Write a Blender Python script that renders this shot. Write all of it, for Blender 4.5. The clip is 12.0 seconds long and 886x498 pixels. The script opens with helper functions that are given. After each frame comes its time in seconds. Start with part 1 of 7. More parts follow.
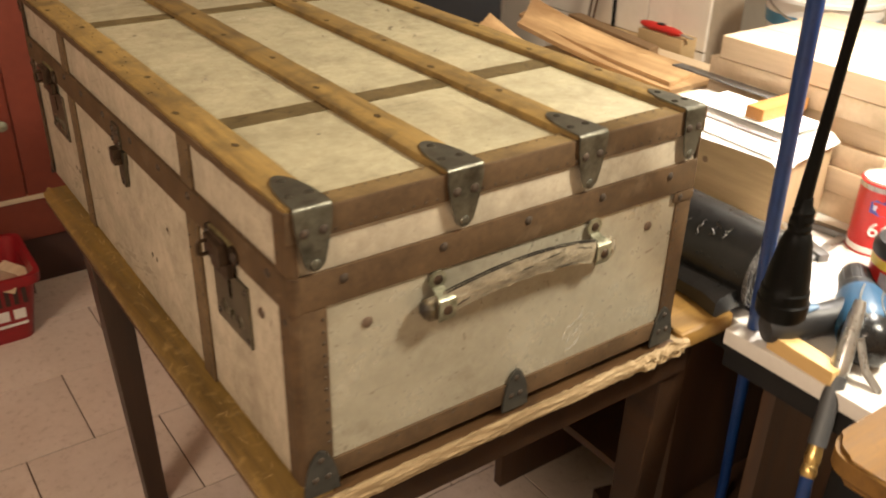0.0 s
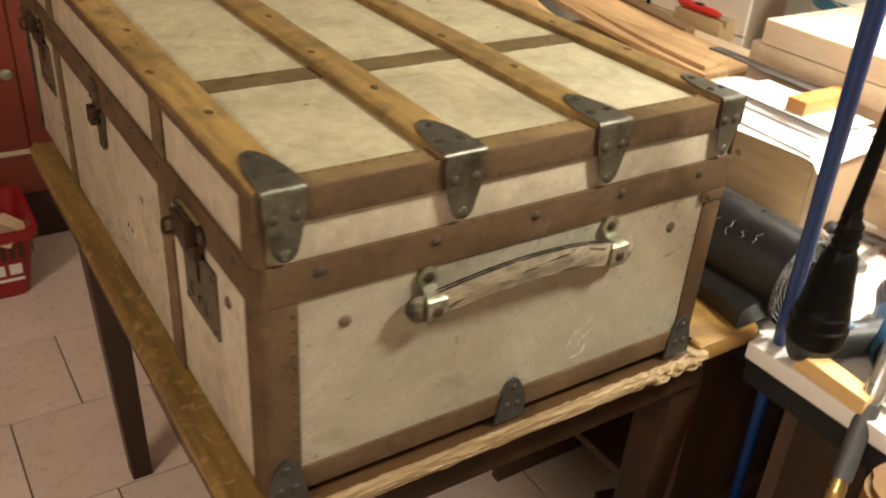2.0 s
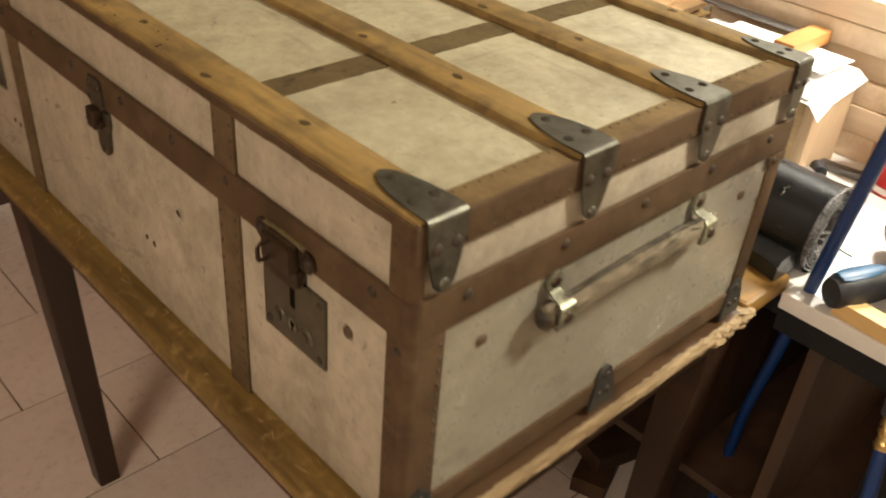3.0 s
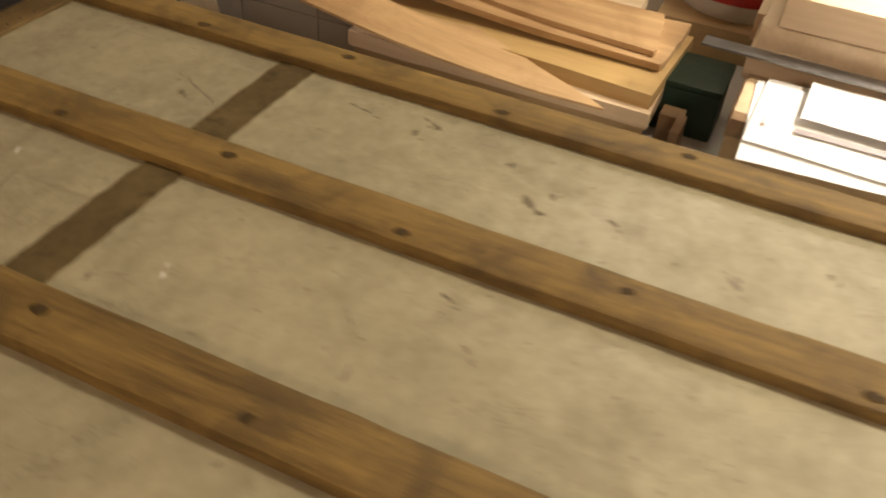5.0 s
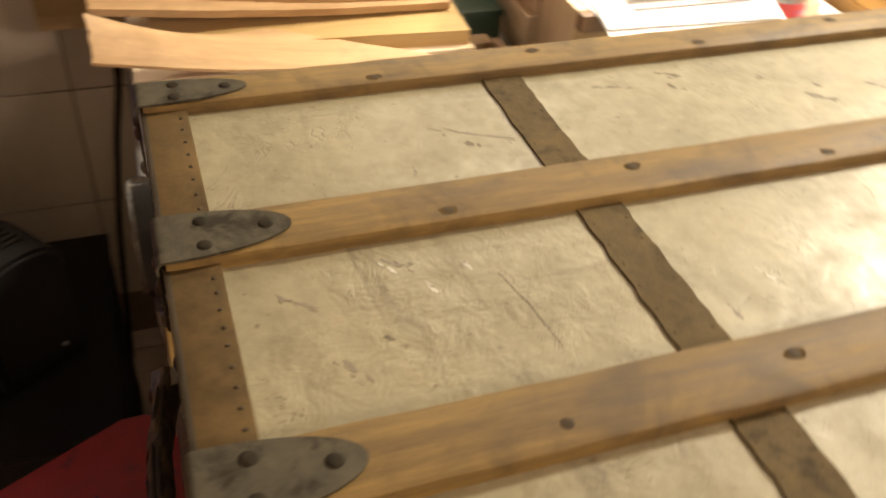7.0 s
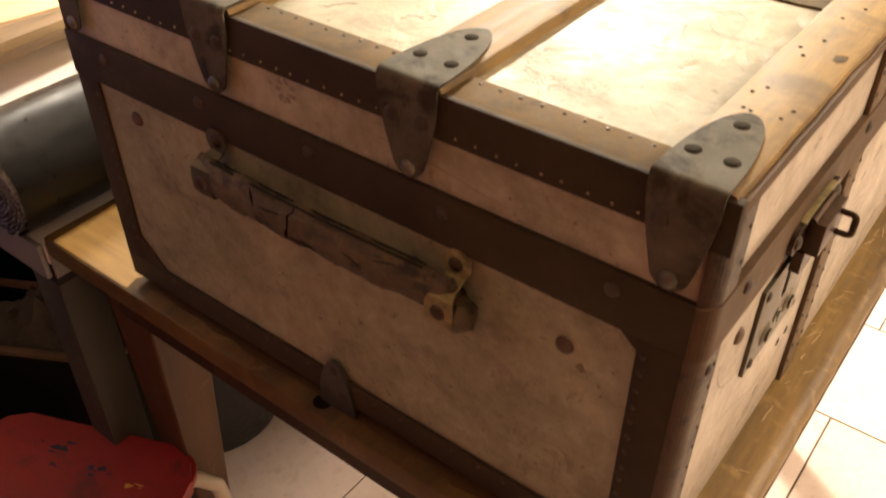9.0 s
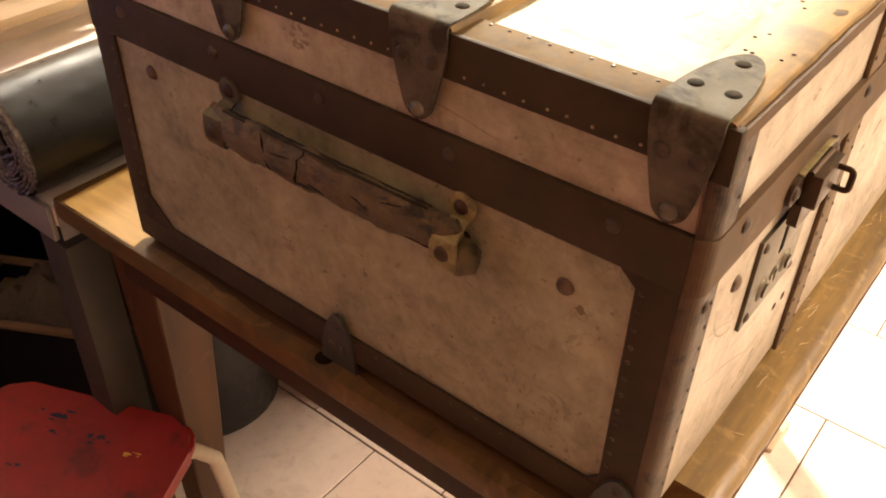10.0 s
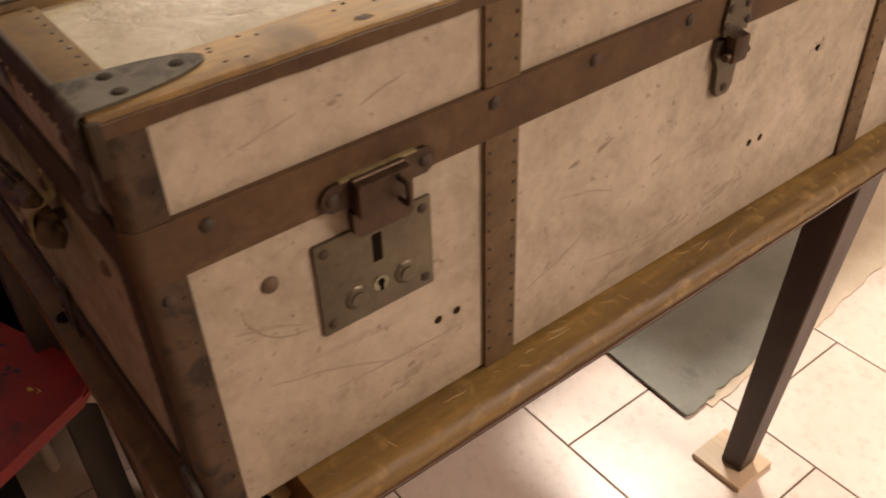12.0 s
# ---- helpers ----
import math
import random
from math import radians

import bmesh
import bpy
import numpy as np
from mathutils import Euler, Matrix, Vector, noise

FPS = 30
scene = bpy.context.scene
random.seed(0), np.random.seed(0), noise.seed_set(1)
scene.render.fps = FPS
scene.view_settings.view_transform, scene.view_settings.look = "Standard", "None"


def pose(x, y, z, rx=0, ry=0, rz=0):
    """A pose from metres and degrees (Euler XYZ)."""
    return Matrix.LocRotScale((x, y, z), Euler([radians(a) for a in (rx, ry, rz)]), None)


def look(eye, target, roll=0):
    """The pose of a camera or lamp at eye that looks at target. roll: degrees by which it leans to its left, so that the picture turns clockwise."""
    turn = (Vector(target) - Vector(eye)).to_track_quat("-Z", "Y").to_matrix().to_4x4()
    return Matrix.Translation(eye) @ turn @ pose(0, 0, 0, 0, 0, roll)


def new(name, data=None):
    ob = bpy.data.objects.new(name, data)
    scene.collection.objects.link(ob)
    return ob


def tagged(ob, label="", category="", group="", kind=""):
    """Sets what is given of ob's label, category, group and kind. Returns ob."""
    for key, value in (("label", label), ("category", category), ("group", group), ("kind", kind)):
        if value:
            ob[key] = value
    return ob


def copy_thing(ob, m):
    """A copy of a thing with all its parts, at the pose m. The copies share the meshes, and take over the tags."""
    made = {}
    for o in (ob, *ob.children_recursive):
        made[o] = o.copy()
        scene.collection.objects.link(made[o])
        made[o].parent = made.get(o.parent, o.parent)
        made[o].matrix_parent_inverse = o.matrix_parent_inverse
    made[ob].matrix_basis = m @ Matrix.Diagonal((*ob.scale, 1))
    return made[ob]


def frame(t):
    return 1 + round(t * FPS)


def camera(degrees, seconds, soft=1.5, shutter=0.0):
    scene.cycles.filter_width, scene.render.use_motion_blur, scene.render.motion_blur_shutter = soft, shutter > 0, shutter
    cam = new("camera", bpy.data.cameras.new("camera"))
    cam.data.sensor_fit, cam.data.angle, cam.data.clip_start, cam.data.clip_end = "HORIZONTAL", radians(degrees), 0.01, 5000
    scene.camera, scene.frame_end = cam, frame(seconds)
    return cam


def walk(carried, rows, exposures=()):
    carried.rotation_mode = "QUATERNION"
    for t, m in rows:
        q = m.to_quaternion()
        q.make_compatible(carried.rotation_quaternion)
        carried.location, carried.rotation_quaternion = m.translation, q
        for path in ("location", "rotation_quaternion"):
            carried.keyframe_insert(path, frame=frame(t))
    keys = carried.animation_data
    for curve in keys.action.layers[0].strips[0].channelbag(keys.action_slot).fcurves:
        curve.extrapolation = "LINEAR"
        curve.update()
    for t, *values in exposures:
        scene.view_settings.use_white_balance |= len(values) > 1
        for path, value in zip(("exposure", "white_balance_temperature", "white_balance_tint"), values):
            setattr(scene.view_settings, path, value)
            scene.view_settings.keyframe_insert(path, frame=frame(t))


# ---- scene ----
cam = camera(53.0, 12.0, soft=1.9, shutter=0.6)
EXPOSURES = [(0.0, -0.04, 6520, 13), (0.5, 0.0, 6340, 11), (1.5, -0.03, 6320, 11), (2.0, -0.16, 6260, 11), (2.7, -0.28, 6240, 11), (4.3, -0.50, 6750, 13), (5.0, -0.66, 6850, 14), (5.5, -0.52, 6900, 14), (6.0, -0.20, 6950, 13), (6.5, 0.00, 6850, 13), (7.2, 0.24, 6650, 13), (8.8, 0.98, 6620, 16), (9.4, 1.34, 6590, 15), (10.0, 1.64, 6570, 15), (10.5, 1.54, 6550, 16), (11.2, 1.08, 6460, 21), (12.0, 0.29, 6220, 22)]
PATH = [
    (0, (-0.281, -0.618, 1.391), (0.748, 0.814, 0.447), 1.4),
    (0.5, (-0.141, -0.645, 1.387), (0.742, 0.895, 0.466), 1.8),
    (1, (-0.101, -0.64, 1.385), (0.751, 0.925, 0.476), 3.0),
    (1.5, (-0.12, -0.614, 1.371), (0.742, 0.922, 0.424), 3.6),
    (2, (-0.205, -0.551, 1.362), (0.77, 0.879, 0.36), 4.1),
    (2.5, (-0.328, -0.461, 1.364), (0.807, 0.81, 0.317), 4.8),
    (2.7, (-0.347, -0.425, 1.367), (0.814, 0.8, 0.294), 5.0),
    (4.3, (-0.144, 0.129, 1.417), (1.189, 0.915, 0.151), 3.8),
    (4.5, (-0.117, 0.201, 1.42), (1.265, 0.897, 0.153), 4.3),
    (5, (-0.038, 0.373, 1.399), (1.393, 0.946, 0.125), 5.0),
    (5.5, (-0.06, 0.559, 1.387), (1.442, 0.883, 0.106), 5.2),
    (6, (-0.117, 0.755, 1.388), (1.425, 0.808, 0.116), 5.7),
    (6.5, (-0.043, 0.891, 1.368), (1.493, 0.716, 0.099), 3.9),
    (7, (-0.04, 0.961, 1.368), (1.406, 0.397, 0.106), 4.3),
    (7.2, (-0.071, 1.024, 1.37), (1.306, 0.299, 0.114), 5.0),
    (8.8, (-0.083, 1.285, 1.293), (0.88, 0.045, 0.054), 0.7),
    (9, (-0.09, 1.296, 1.29), (0.866, 0.061, 0.041), -0.3),
    (9.5, (-0.099, 1.319, 1.263), (0.862, 0.065, 0.037), 0.2),
    (10, (-0.11, 1.326, 1.263), (0.859, 0.075, 0.04), 1.3),
    (10.5, (-0.121, 1.302, 1.251), (0.849, 0.063, 0.016), 1.6),
    (11, (-0.188, 1.235, 1.257), (0.828, 0.061, -0.003), 0.5),
    (11.5, (-0.321, 1.135, 1.261), (0.849, 0.09, 0.022), -0.2),
    (12, (-0.38, 1.053, 1.266), (0.878, 0.119, 0.024), -2.2),
]
walk(cam, [(t, look(eye, target, roll)) for t, eye, target, roll in PATH], exposures=EXPOSURES)

# ---- world and lamps ----
world = bpy.data.worlds.new("world")
scene.world = world
world.use_nodes = True
world.node_tree.nodes["Background"].inputs["Color"].default_value = (1.0, 0.82, 0.62, 1)
world.node_tree.nodes["Background"].inputs["Strength"].default_value = 0.03


def area_lamp(name, place, target, size, watts, colour):
    data = bpy.data.lights.new(name, "AREA")
    data.shape, data.size, data.energy, data.color = "DISK", size, watts, colour
    ob = new(name, data)
    ob.matrix_world = look(place, target)
    return ob


area_lamp("bench_light", (0.96, -0.68, 2.06), (0.38, 0.05, 0.7), 0.26, 48, (1.0, 0.92, 0.73))
area_lamp("room_light", (-1.90, -0.70, 2.50), (0.0, 0.05, 0.2), 0.8, 75, (1.0, 0.80, 0.60))
area_lamp("wall_lamp", (1.36, 0.42, 1.68), (0.20, 0.62, 1.05), 0.34, 4.2, (1.0, 0.93, 0.74))
spot = bpy.data.lights.new("work_lamp", "SPOT")
spot.energy, spot.color, spot.spot_size, spot.spot_blend, spot.shadow_soft_size = 64, (1.0, 0.94, 0.84), radians(96), 1.0, 0.05
new("work_lamp", spot).matrix_world = look((1.24, 0.04, 1.46), (1.02, 0.12, 0.86))


# ---- materials ----
def material(name):
    m = bpy.data.materials.new(name)
    m.use_nodes = True
    nt = m.node_tree
    return m, nt, nt.nodes, nt.links, nt.nodes["Principled BSDF"]


def coords(nt, stretch=(1, 1, 1)):
    """Object coordinates, shifted for each object, scaled."""
    tc = nt.nodes.new("ShaderNodeTexCoord")
    info = nt.nodes.new("ShaderNodeObjectInfo")
    shift = nt.nodes.new("ShaderNodeVectorMath")
    shift.operation = "MULTIPLY_ADD"
    shift.inputs[1].default_value = (7.3, 3.1, 5.7)
    nt.links.new(info.outputs["Random"], shift.inputs[0])
    nt.links.new(tc.outputs["Object"], shift.inputs[2])
    mp = nt.nodes.new("ShaderNodeMapping")
    mp.inputs["Scale"].default_value = stretch
    nt.links.new(shift.outputs[0], mp.inputs["Vector"])
    return mp.outputs[0]


def noise_fac(nt, vec, scale, detail=5, rough=0.6, distortion=0.0):
    n = nt.nodes.new("ShaderNodeTexNoise")
    n.inputs["Scale"].default_value = scale
    n.inputs["Detail"].default_value = detail
    n.inputs["Roughness"].default_value = rough
    n.inputs["Distortion"].default_value = distortion
    nt.links.new(vec, n.inputs["Vector"])
    return n.outputs[0]


def ramp(nt, fac, stops):
    r = nt.nodes.new("ShaderNodeValToRGB")
    el = r.color_ramp.elements
    while len(el) < len(stops):
        el.new(0.5)
    for e, (pos, col) in zip(el, stops):
        e.position, e.color = pos, (*col, 1) if len(col) == 3 else col
    nt.links.new(fac, r.inputs[0])
    return r.outputs[0]


def math_node(nt, op, a, b):
    n = nt.nodes.new("ShaderNodeMath")
    n.operation = op
    for i, v in enumerate((a, b)):
        if isinstance(v, (int, float)):
            n.inputs[i].default_value = v
        else:
            nt.links.new(v, n.inputs[i])
    return n.outputs[0]


def mix(nt, fac, a, b, blend="MIX"):
    n = nt.nodes.new("ShaderNodeMix")
    n.data_type, n.blend_type = "RGBA", blend
    for sock, v in ((n.inputs[0], fac), (n.inputs[6], a), (n.inputs[7], b)):
        if isinstance(v, (int, float)):
            sock.default_value = v
        elif isinstance(v, tuple):
            sock.default_value = (*v, 1)
        else:
            nt.links.new(v, sock)
    return n.outputs[2]


def surface(name, dark, light, rough=(0.4, 0.6), metal=0.0, big=5.0, fine=70.0, stretch=(1, 1, 1), bump=0.15,
            stain=None, stain_scale=9.0, stain_from=0.62, stain_to=0.72, stain_amount=0.7, vary=0.0, bump_size=0.002,
            mottled=0.55, spec=0.5, coat=0.0):
    """A worn surface: two scales of mottling, an optional stain, relief and uneven gloss."""
    m, nt, nodes, links, bsdf = material(name)
    vec = coords(nt, stretch)
    a, b = noise_fac(nt, vec, big, 6), noise_fac(nt, vec, fine, 7, 0.7)
    both = math_node(nt, "ADD", math_node(nt, "MULTIPLY", a, mottled), math_node(nt, "MULTIPLY", b, 1 - mottled))
    col = ramp(nt, both, [(0.32, dark), (0.68, light)])
    if stain:
        c = noise_fac(nt, vec, stain_scale, 5, 0.62, 0.4)
        f = ramp(nt, c, [(stain_from, (0, 0, 0)), (stain_to, (stain_amount,) * 3)])
        col = mix(nt, f, col, stain)
    if vary:
        info = nodes.new("ShaderNodeObjectInfo")
        hsv = nodes.new("ShaderNodeHueSaturation")
        v = math_node(nt, "ADD", math_node(nt, "MULTIPLY", info.outputs["Random"], 2 * vary), 1 - vary)
        links.new(v, hsv.inputs["Value"])
        links.new(col, hsv.inputs["Color"])
        col = hsv.outputs[0]
    links.new(col, bsdf.inputs["Base Color"])
    links.new(ramp(nt, b, [(0.3, (rough[0],) * 3), (0.7, (rough[1],) * 3)]), bsdf.inputs["Roughness"])
    bsdf.inputs["Metallic"].default_value = metal
    bsdf.inputs["Specular IOR Level"].default_value = spec
    bsdf.inputs["Coat Weight"].default_value = coat
    if bump:
        bp = nodes.new("ShaderNodeBump")
        bp.inputs["Strength"].default_value = bump
        bp.inputs["Distance"].default_value = bump_size
        links.new(both, bp.inputs["Height"])
        links.new(bp.outputs[0], bsdf.inputs["Normal"])
    return m


def wood(name, dark, light, along="y", grain=26.0, rough=(0.4, 0.6), stain=None, stain_scale=7.0, stain_from=0.6, stain_to=0.75, vary=0.0,
         bump=0.12, rings=True, stain_amount=0.75, contrast=0.5, spec=0.5):
    """Sawn wood: streaks drawn out along the grain, broad figure, knots of darker colour and fine pores."""
    m, nt, nodes, links, bsdf = material(name)
    st = {"x": (0.09, 1, 1), "y": (1, 0.09, 1), "z": (1, 1, 0.09)}[along]
    vec, plain = coords(nt, st), coords(nt)
    broad = noise_fac(nt, vec, grain * 0.45, 4, 0.5, 1.6 if rings else 0.3)
    fine = noise_fac(nt, vec, grain * 4.0, 8, 0.75)
    both = math_node(nt, "ADD", math_node(nt, "MULTIPLY", broad, contrast), math_node(nt, "MULTIPLY", fine, 1 - contrast))
    mid = tuple((p + q) / 2 for p, q in zip(dark, light))
    col = ramp(nt, both, [(0.33, dark), (0.5, mid), (0.66, light)])
    if stain:
        c = noise_fac(nt, plain, stain_scale, 5, 0.6, 0.5)
        f = ramp(nt, c, [(stain_from, (0, 0, 0)), (stain_to, (stain_amount,) * 3)])
        col = mix(nt, f, col, stain)
    if vary:
        info = nodes.new("ShaderNodeObjectInfo")
        hsv = nodes.new("ShaderNodeHueSaturation")
        v = math_node(nt, "ADD", math_node(nt, "MULTIPLY", info.outputs["Random"], 2 * vary), 1 - vary)
        links.new(v, hsv.inputs["Value"])
        links.new(col, hsv.inputs["Color"])
        col = hsv.outputs[0]
    links.new(col, bsdf.inputs["Base Color"])
    links.new(ramp(nt, fine, [(0.3, (rough[0],) * 3), (0.7, (rough[1],) * 3)]), bsdf.inputs["Roughness"])
    bsdf.inputs["Specular IOR Level"].default_value = spec
    bp = nodes.new("ShaderNodeBump")
    bp.inputs["Strength"].default_value = bump
    bp.inputs["Distance"].default_value = 0.0015
    links.new(fine, bp.inputs["Height"])
    links.new(bp.outputs[0], bsdf.inputs["Normal"])
    return m


def panel_cloth(name, dark, light, grime, rough, wrinkles=0.25, metal=0.0, creases=0.7, spec=0.5):
    """Old lacquered sheet: cloudy, scuffed by thin scratches, creased and freckled with dirt."""
    m, nt, nodes, links, bsdf = material(name)
    vec = coords(nt)
    cloud = noise_fac(nt, vec, 11.0, 6, 0.62, 0.5)
    speck = noise_fac(nt, vec, 60.0, 7, 0.72)
    both = math_node(nt, "ADD", math_node(nt, "MULTIPLY", cloud, 0.58), math_node(nt, "MULTIPLY", speck, 0.42))
    col = ramp(nt, both, [(0.36, dark), (0.62, light)])
    # thin scratches, in two directions
    scuff = None
    for st, ang in (((1.0, 0.10, 1.0), 0.5), ((0.12, 1.0, 1.0), -0.7)):
        tc = nodes.new("ShaderNodeTexCoord")
        mp = nodes.new("ShaderNodeMapping")
        mp.inputs["Rotation"].default_value = (0.3, 0.4, ang)
        mp.inputs["Scale"].default_value = st
        links.new(tc.outputs["Object"], mp.inputs["Vector"])
        s = noise_fac(nt, mp.outputs[0], 46.0, 3, 0.5, 0.8)
        line = ramp(nt, s, [(0.63, (0, 0, 0)), (0.70, (0.35,) * 3)])
        scuff = line if scuff is None else mix(nt, 1.0, scuff, line, "LIGHTEN")
    where = ramp(nt, noise_fac(nt, vec, 5.0, 3), [(0.44, (0, 0, 0)), (0.60, (1, 1, 1))])
    col = mix(nt, mix(nt, 1.0, scuff, where, "MULTIPLY"), col, grime)
    # short wandering creases, drawn darker
    bend = noise_fac(nt, vec, 24.0, 4, 0.55, 1.4)
    off = math_node(nt, "ABSOLUTE", math_node(nt, "SUBTRACT", bend, 0.5), 0.0)
    crack = ramp(nt, off, [(0.0, (1, 1, 1)), (0.016, (0, 0, 0))])
    patch = ramp(nt, noise_fac(nt, vec, 17.0, 4, 0.6), [(0.50, (0, 0, 0)), (0.64, (creases,) * 3)])
    crack = mix(nt, 1.0, crack, patch, "MULTIPLY")
    col = mix(nt, crack, col, grime)
    # freckles of dirt
    dots = ramp(nt, noise_fac(nt, vec, 150.0, 2, 0.5), [(0.67, (0, 0, 0)), (0.74, (0.6,) * 3)])
    col = mix(nt, dots, col, grime)
    blot = ramp(nt, noise_fac(nt, vec, 16.0, 5, 0.65, 0.3), [(0.60, (0, 0, 0)), (0.78, (0.5,) * 3)])
    col = mix(nt, blot, col, grime)
    links.new(col, bsdf.inputs["Base Color"])
    bsdf.inputs["Metallic"].default_value = metal
    bsdf.inputs["Specular IOR Level"].default_value = spec
    links.new(ramp(nt, both, [(0.40, (rough[1],) * 3), (0.60, (rough[0],) * 3)]), bsdf.inputs["Roughness"])
    bp = nodes.new("ShaderNodeBump")
    bp.inputs["Strength"].default_value = 0.35
    bp.inputs["Distance"].default_value = 0.0018
    links.new(both, bp.inputs["Height"])
    # shallow folds in the sheet
    crease = nodes.new("ShaderNodeBump")
    crease.inputs["Strength"].default_value = wrinkles
    crease.inputs["Distance"].default_value = 0.003
    fold = math_node(nt, "SUBTRACT", math_node(nt, "MULTIPLY", noise_fac(nt, vec, 46.0, 4, 0.6, 0.5), where), math_node(nt, "MULTIPLY", crack, 0.35))
    links.new(fold, crease.inputs["Height"])
    links.new(bp.outputs[0], crease.inputs["Normal"])
    links.new(crease.outputs[0], bsdf.inputs["Normal"])
    return m


M_PANEL = panel_cloth("worn_cream_panel", (0.248, 0.220, 0.137), (0.392, 0.354, 0.234), (0.105, 0.084, 0.050), (0.42, 0.64), 0.6, creases=0.38, spec=0.75)
M_PANEL_GREY = panel_cloth("worn_grey_panel", (0.276, 0.238, 0.176), (0.440, 0.388, 0.298), (0.15, 0.118, 0.085), (0.36, 0.60), 0.2, creases=0.3)
M_PANEL_METAL = panel_cloth("dull_grey_end_sheet", (0.315, 0.288, 0.216), (0.440, 0.410, 0.320), (0.13, 0.11, 0.08), (0.24, 0.38), 0.12, metal=0.35, creases=0.12)
# yellowed paint, its base also lowered to hold the north end's shade
M_PANEL_OLD_SHADED = panel_cloth("yellowed_shaded_panel", (0.142, 0.131, 0.079), (0.328, 0.306, 0.202), (0.070, 0.052, 0.028), (0.36, 0.60), 0.4, creases=0.4)
M_PANEL_LID = panel_cloth("pale_lid_strip", (0.200, 0.178, 0.118), (0.430, 0.392, 0.285), (0.10, 0.078, 0.046), (0.36, 0.60), 0.3, creases=0.4)
M_BAND = surface("brown_fibre", (0.042, 0.0252, 0.0125), (0.116, 0.0715, 0.0360), (0.58, 0.80), big=14, fine=110, bump=0.35, spec=0.22,
                 stain=(0.20, 0.145, 0.09), stain_scale=20, stain_from=0.60, stain_to=0.80, stain_amount=0.5)
# darker copy of the brown fibre, with the north end's shade in its colour
M_BAND_SHADED = surface("shaded_fibre", (0.020, 0.0138, 0.0073), (0.056, 0.0395, 0.0212), (0.6, 0.82), big=14, fine=110, bump=0.35, spec=0.2, stain=(0.11, 0.085, 0.055), stain_scale=24, stain_from=0.62, stain_to=0.80, stain_amount=0.4)
M_STRAP_SIDE = surface("brown_side_strap", (0.062, 0.040, 0.020), (0.165, 0.110, 0.057), (0.55, 0.78), big=26, fine=140, bump=0.4, spec=0.25, stain=(0.035, 0.024, 0.013), stain_scale=40, stain_from=0.55, stain_to=0.72, stain_amount=0.6)
M_EDGING = surface("worn_tan_edging", (0.085, 0.055, 0.022), (0.205, 0.140, 0.062), (0.64, 0.86), spec=0.2, big=18, fine=110, bump=0.3,
                   stain=(0.055, 0.036, 0.020), stain_scale=22, stain_from=0.56, stain_to=0.76, stain_amount=0.7)
# worn edging again, darkened in colour for the shaded north end
M_EDGING_SHADED = surface("shaded_worn_edging", (0.060, 0.038, 0.014), (0.150, 0.098, 0.040), (0.66, 0.86), spec=0.16, big=18, fine=110, bump=0.3,
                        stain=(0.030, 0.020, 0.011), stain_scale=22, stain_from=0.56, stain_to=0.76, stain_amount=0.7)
M_BAND_PITTED = surface("pitted_brown_fibre", (0.024, 0.0145, 0.0075), (0.088, 0.0550, 0.0290), (0.42, 0.70), big=20, fine=130, bump=0.5, spec=0.32, stain=(0.012, 0.008, 0.005), stain_scale=48, stain_from=0.50, stain_to=0.62, stain_amount=0.8)
M_STRAP = surface("grey_brown_strap", (0.054, 0.038, 0.017), (0.155, 0.112, 0.051), (0.62, 0.84), big=24, fine=160, bump=0.5, spec=0.14, stain=(0.030, 0.020, 0.009), stain_scale=50, stain_from=0.55, stain_to=0.68, stain_amount=0.7)
M_SLAT = wood("honey_slat", (0.090, 0.054, 0.0175), (0.306, 0.197, 0.0585), "y", 40, (0.50, 0.72), spec=0.42, stain=(0.055, 0.036, 0.016), stain_scale=24, stain_from=0.47, stain_to=0.74, stain_amount=0.8, bump=0.35, vary=0.10, contrast=0.4)
M_HALO = wood("darkened_slat_wood", (0.045, 0.029, 0.011), (0.13, 0.082, 0.028), "y", 60, (0.75, 0.95), spec=0.1)
M_STEEL = surface("dull_steel", (0.046, 0.046, 0.036), (0.195, 0.190, 0.150), (0.30, 0.52), metal=0.8, spec=0.4, big=26, fine=150, bump=0.25, stain=(0.040, 0.030, 0.020), stain_scale=36, stain_from=0.52, stain_to=0.74, stain_amount=0.7)
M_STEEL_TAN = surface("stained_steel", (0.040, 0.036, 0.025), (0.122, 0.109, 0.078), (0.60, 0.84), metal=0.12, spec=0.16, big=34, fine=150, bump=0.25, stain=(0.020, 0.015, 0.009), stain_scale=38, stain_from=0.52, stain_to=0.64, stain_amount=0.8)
M_STEEL_DARK = surface("blackened_steel", (0.03, 0.03, 0.027), (0.09, 0.09, 0.08), (0.4, 0.6), metal=0.6, big=22, fine=150, bump=0.2)
M_RIVET_DULL = surface("dull_black_rivet", (0.016, 0.014, 0.010), (0.050, 0.042, 0.030), (0.75, 0.9), spec=0.06, big=60, fine=200)
M_RIVET = surface("dark_rivet", (0.022, 0.016, 0.011), (0.072, 0.050, 0.033), (0.5, 0.7), metal=0.3, big=60, fine=200)
M_NAIL = surface("nail_head", (0.030, 0.022, 0.015), (0.085, 0.062, 0.040), (0.4, 0.6), metal=0.5, big=80, fine=200)
# brighter copy of the nail heads, their gleam put into the colour
M_NAIL_LIT = surface("lit_nail_head", (0.20, 0.16, 0.09), (0.38, 0.32, 0.21), (0.22, 0.4), metal=0.6, big=80, fine=200)
M_KNOB = surface("rusty_knob", (0.060, 0.038, 0.024), (0.150, 0.100, 0.064), (0.5, 0.7), metal=0.3, big=60, fine=200)
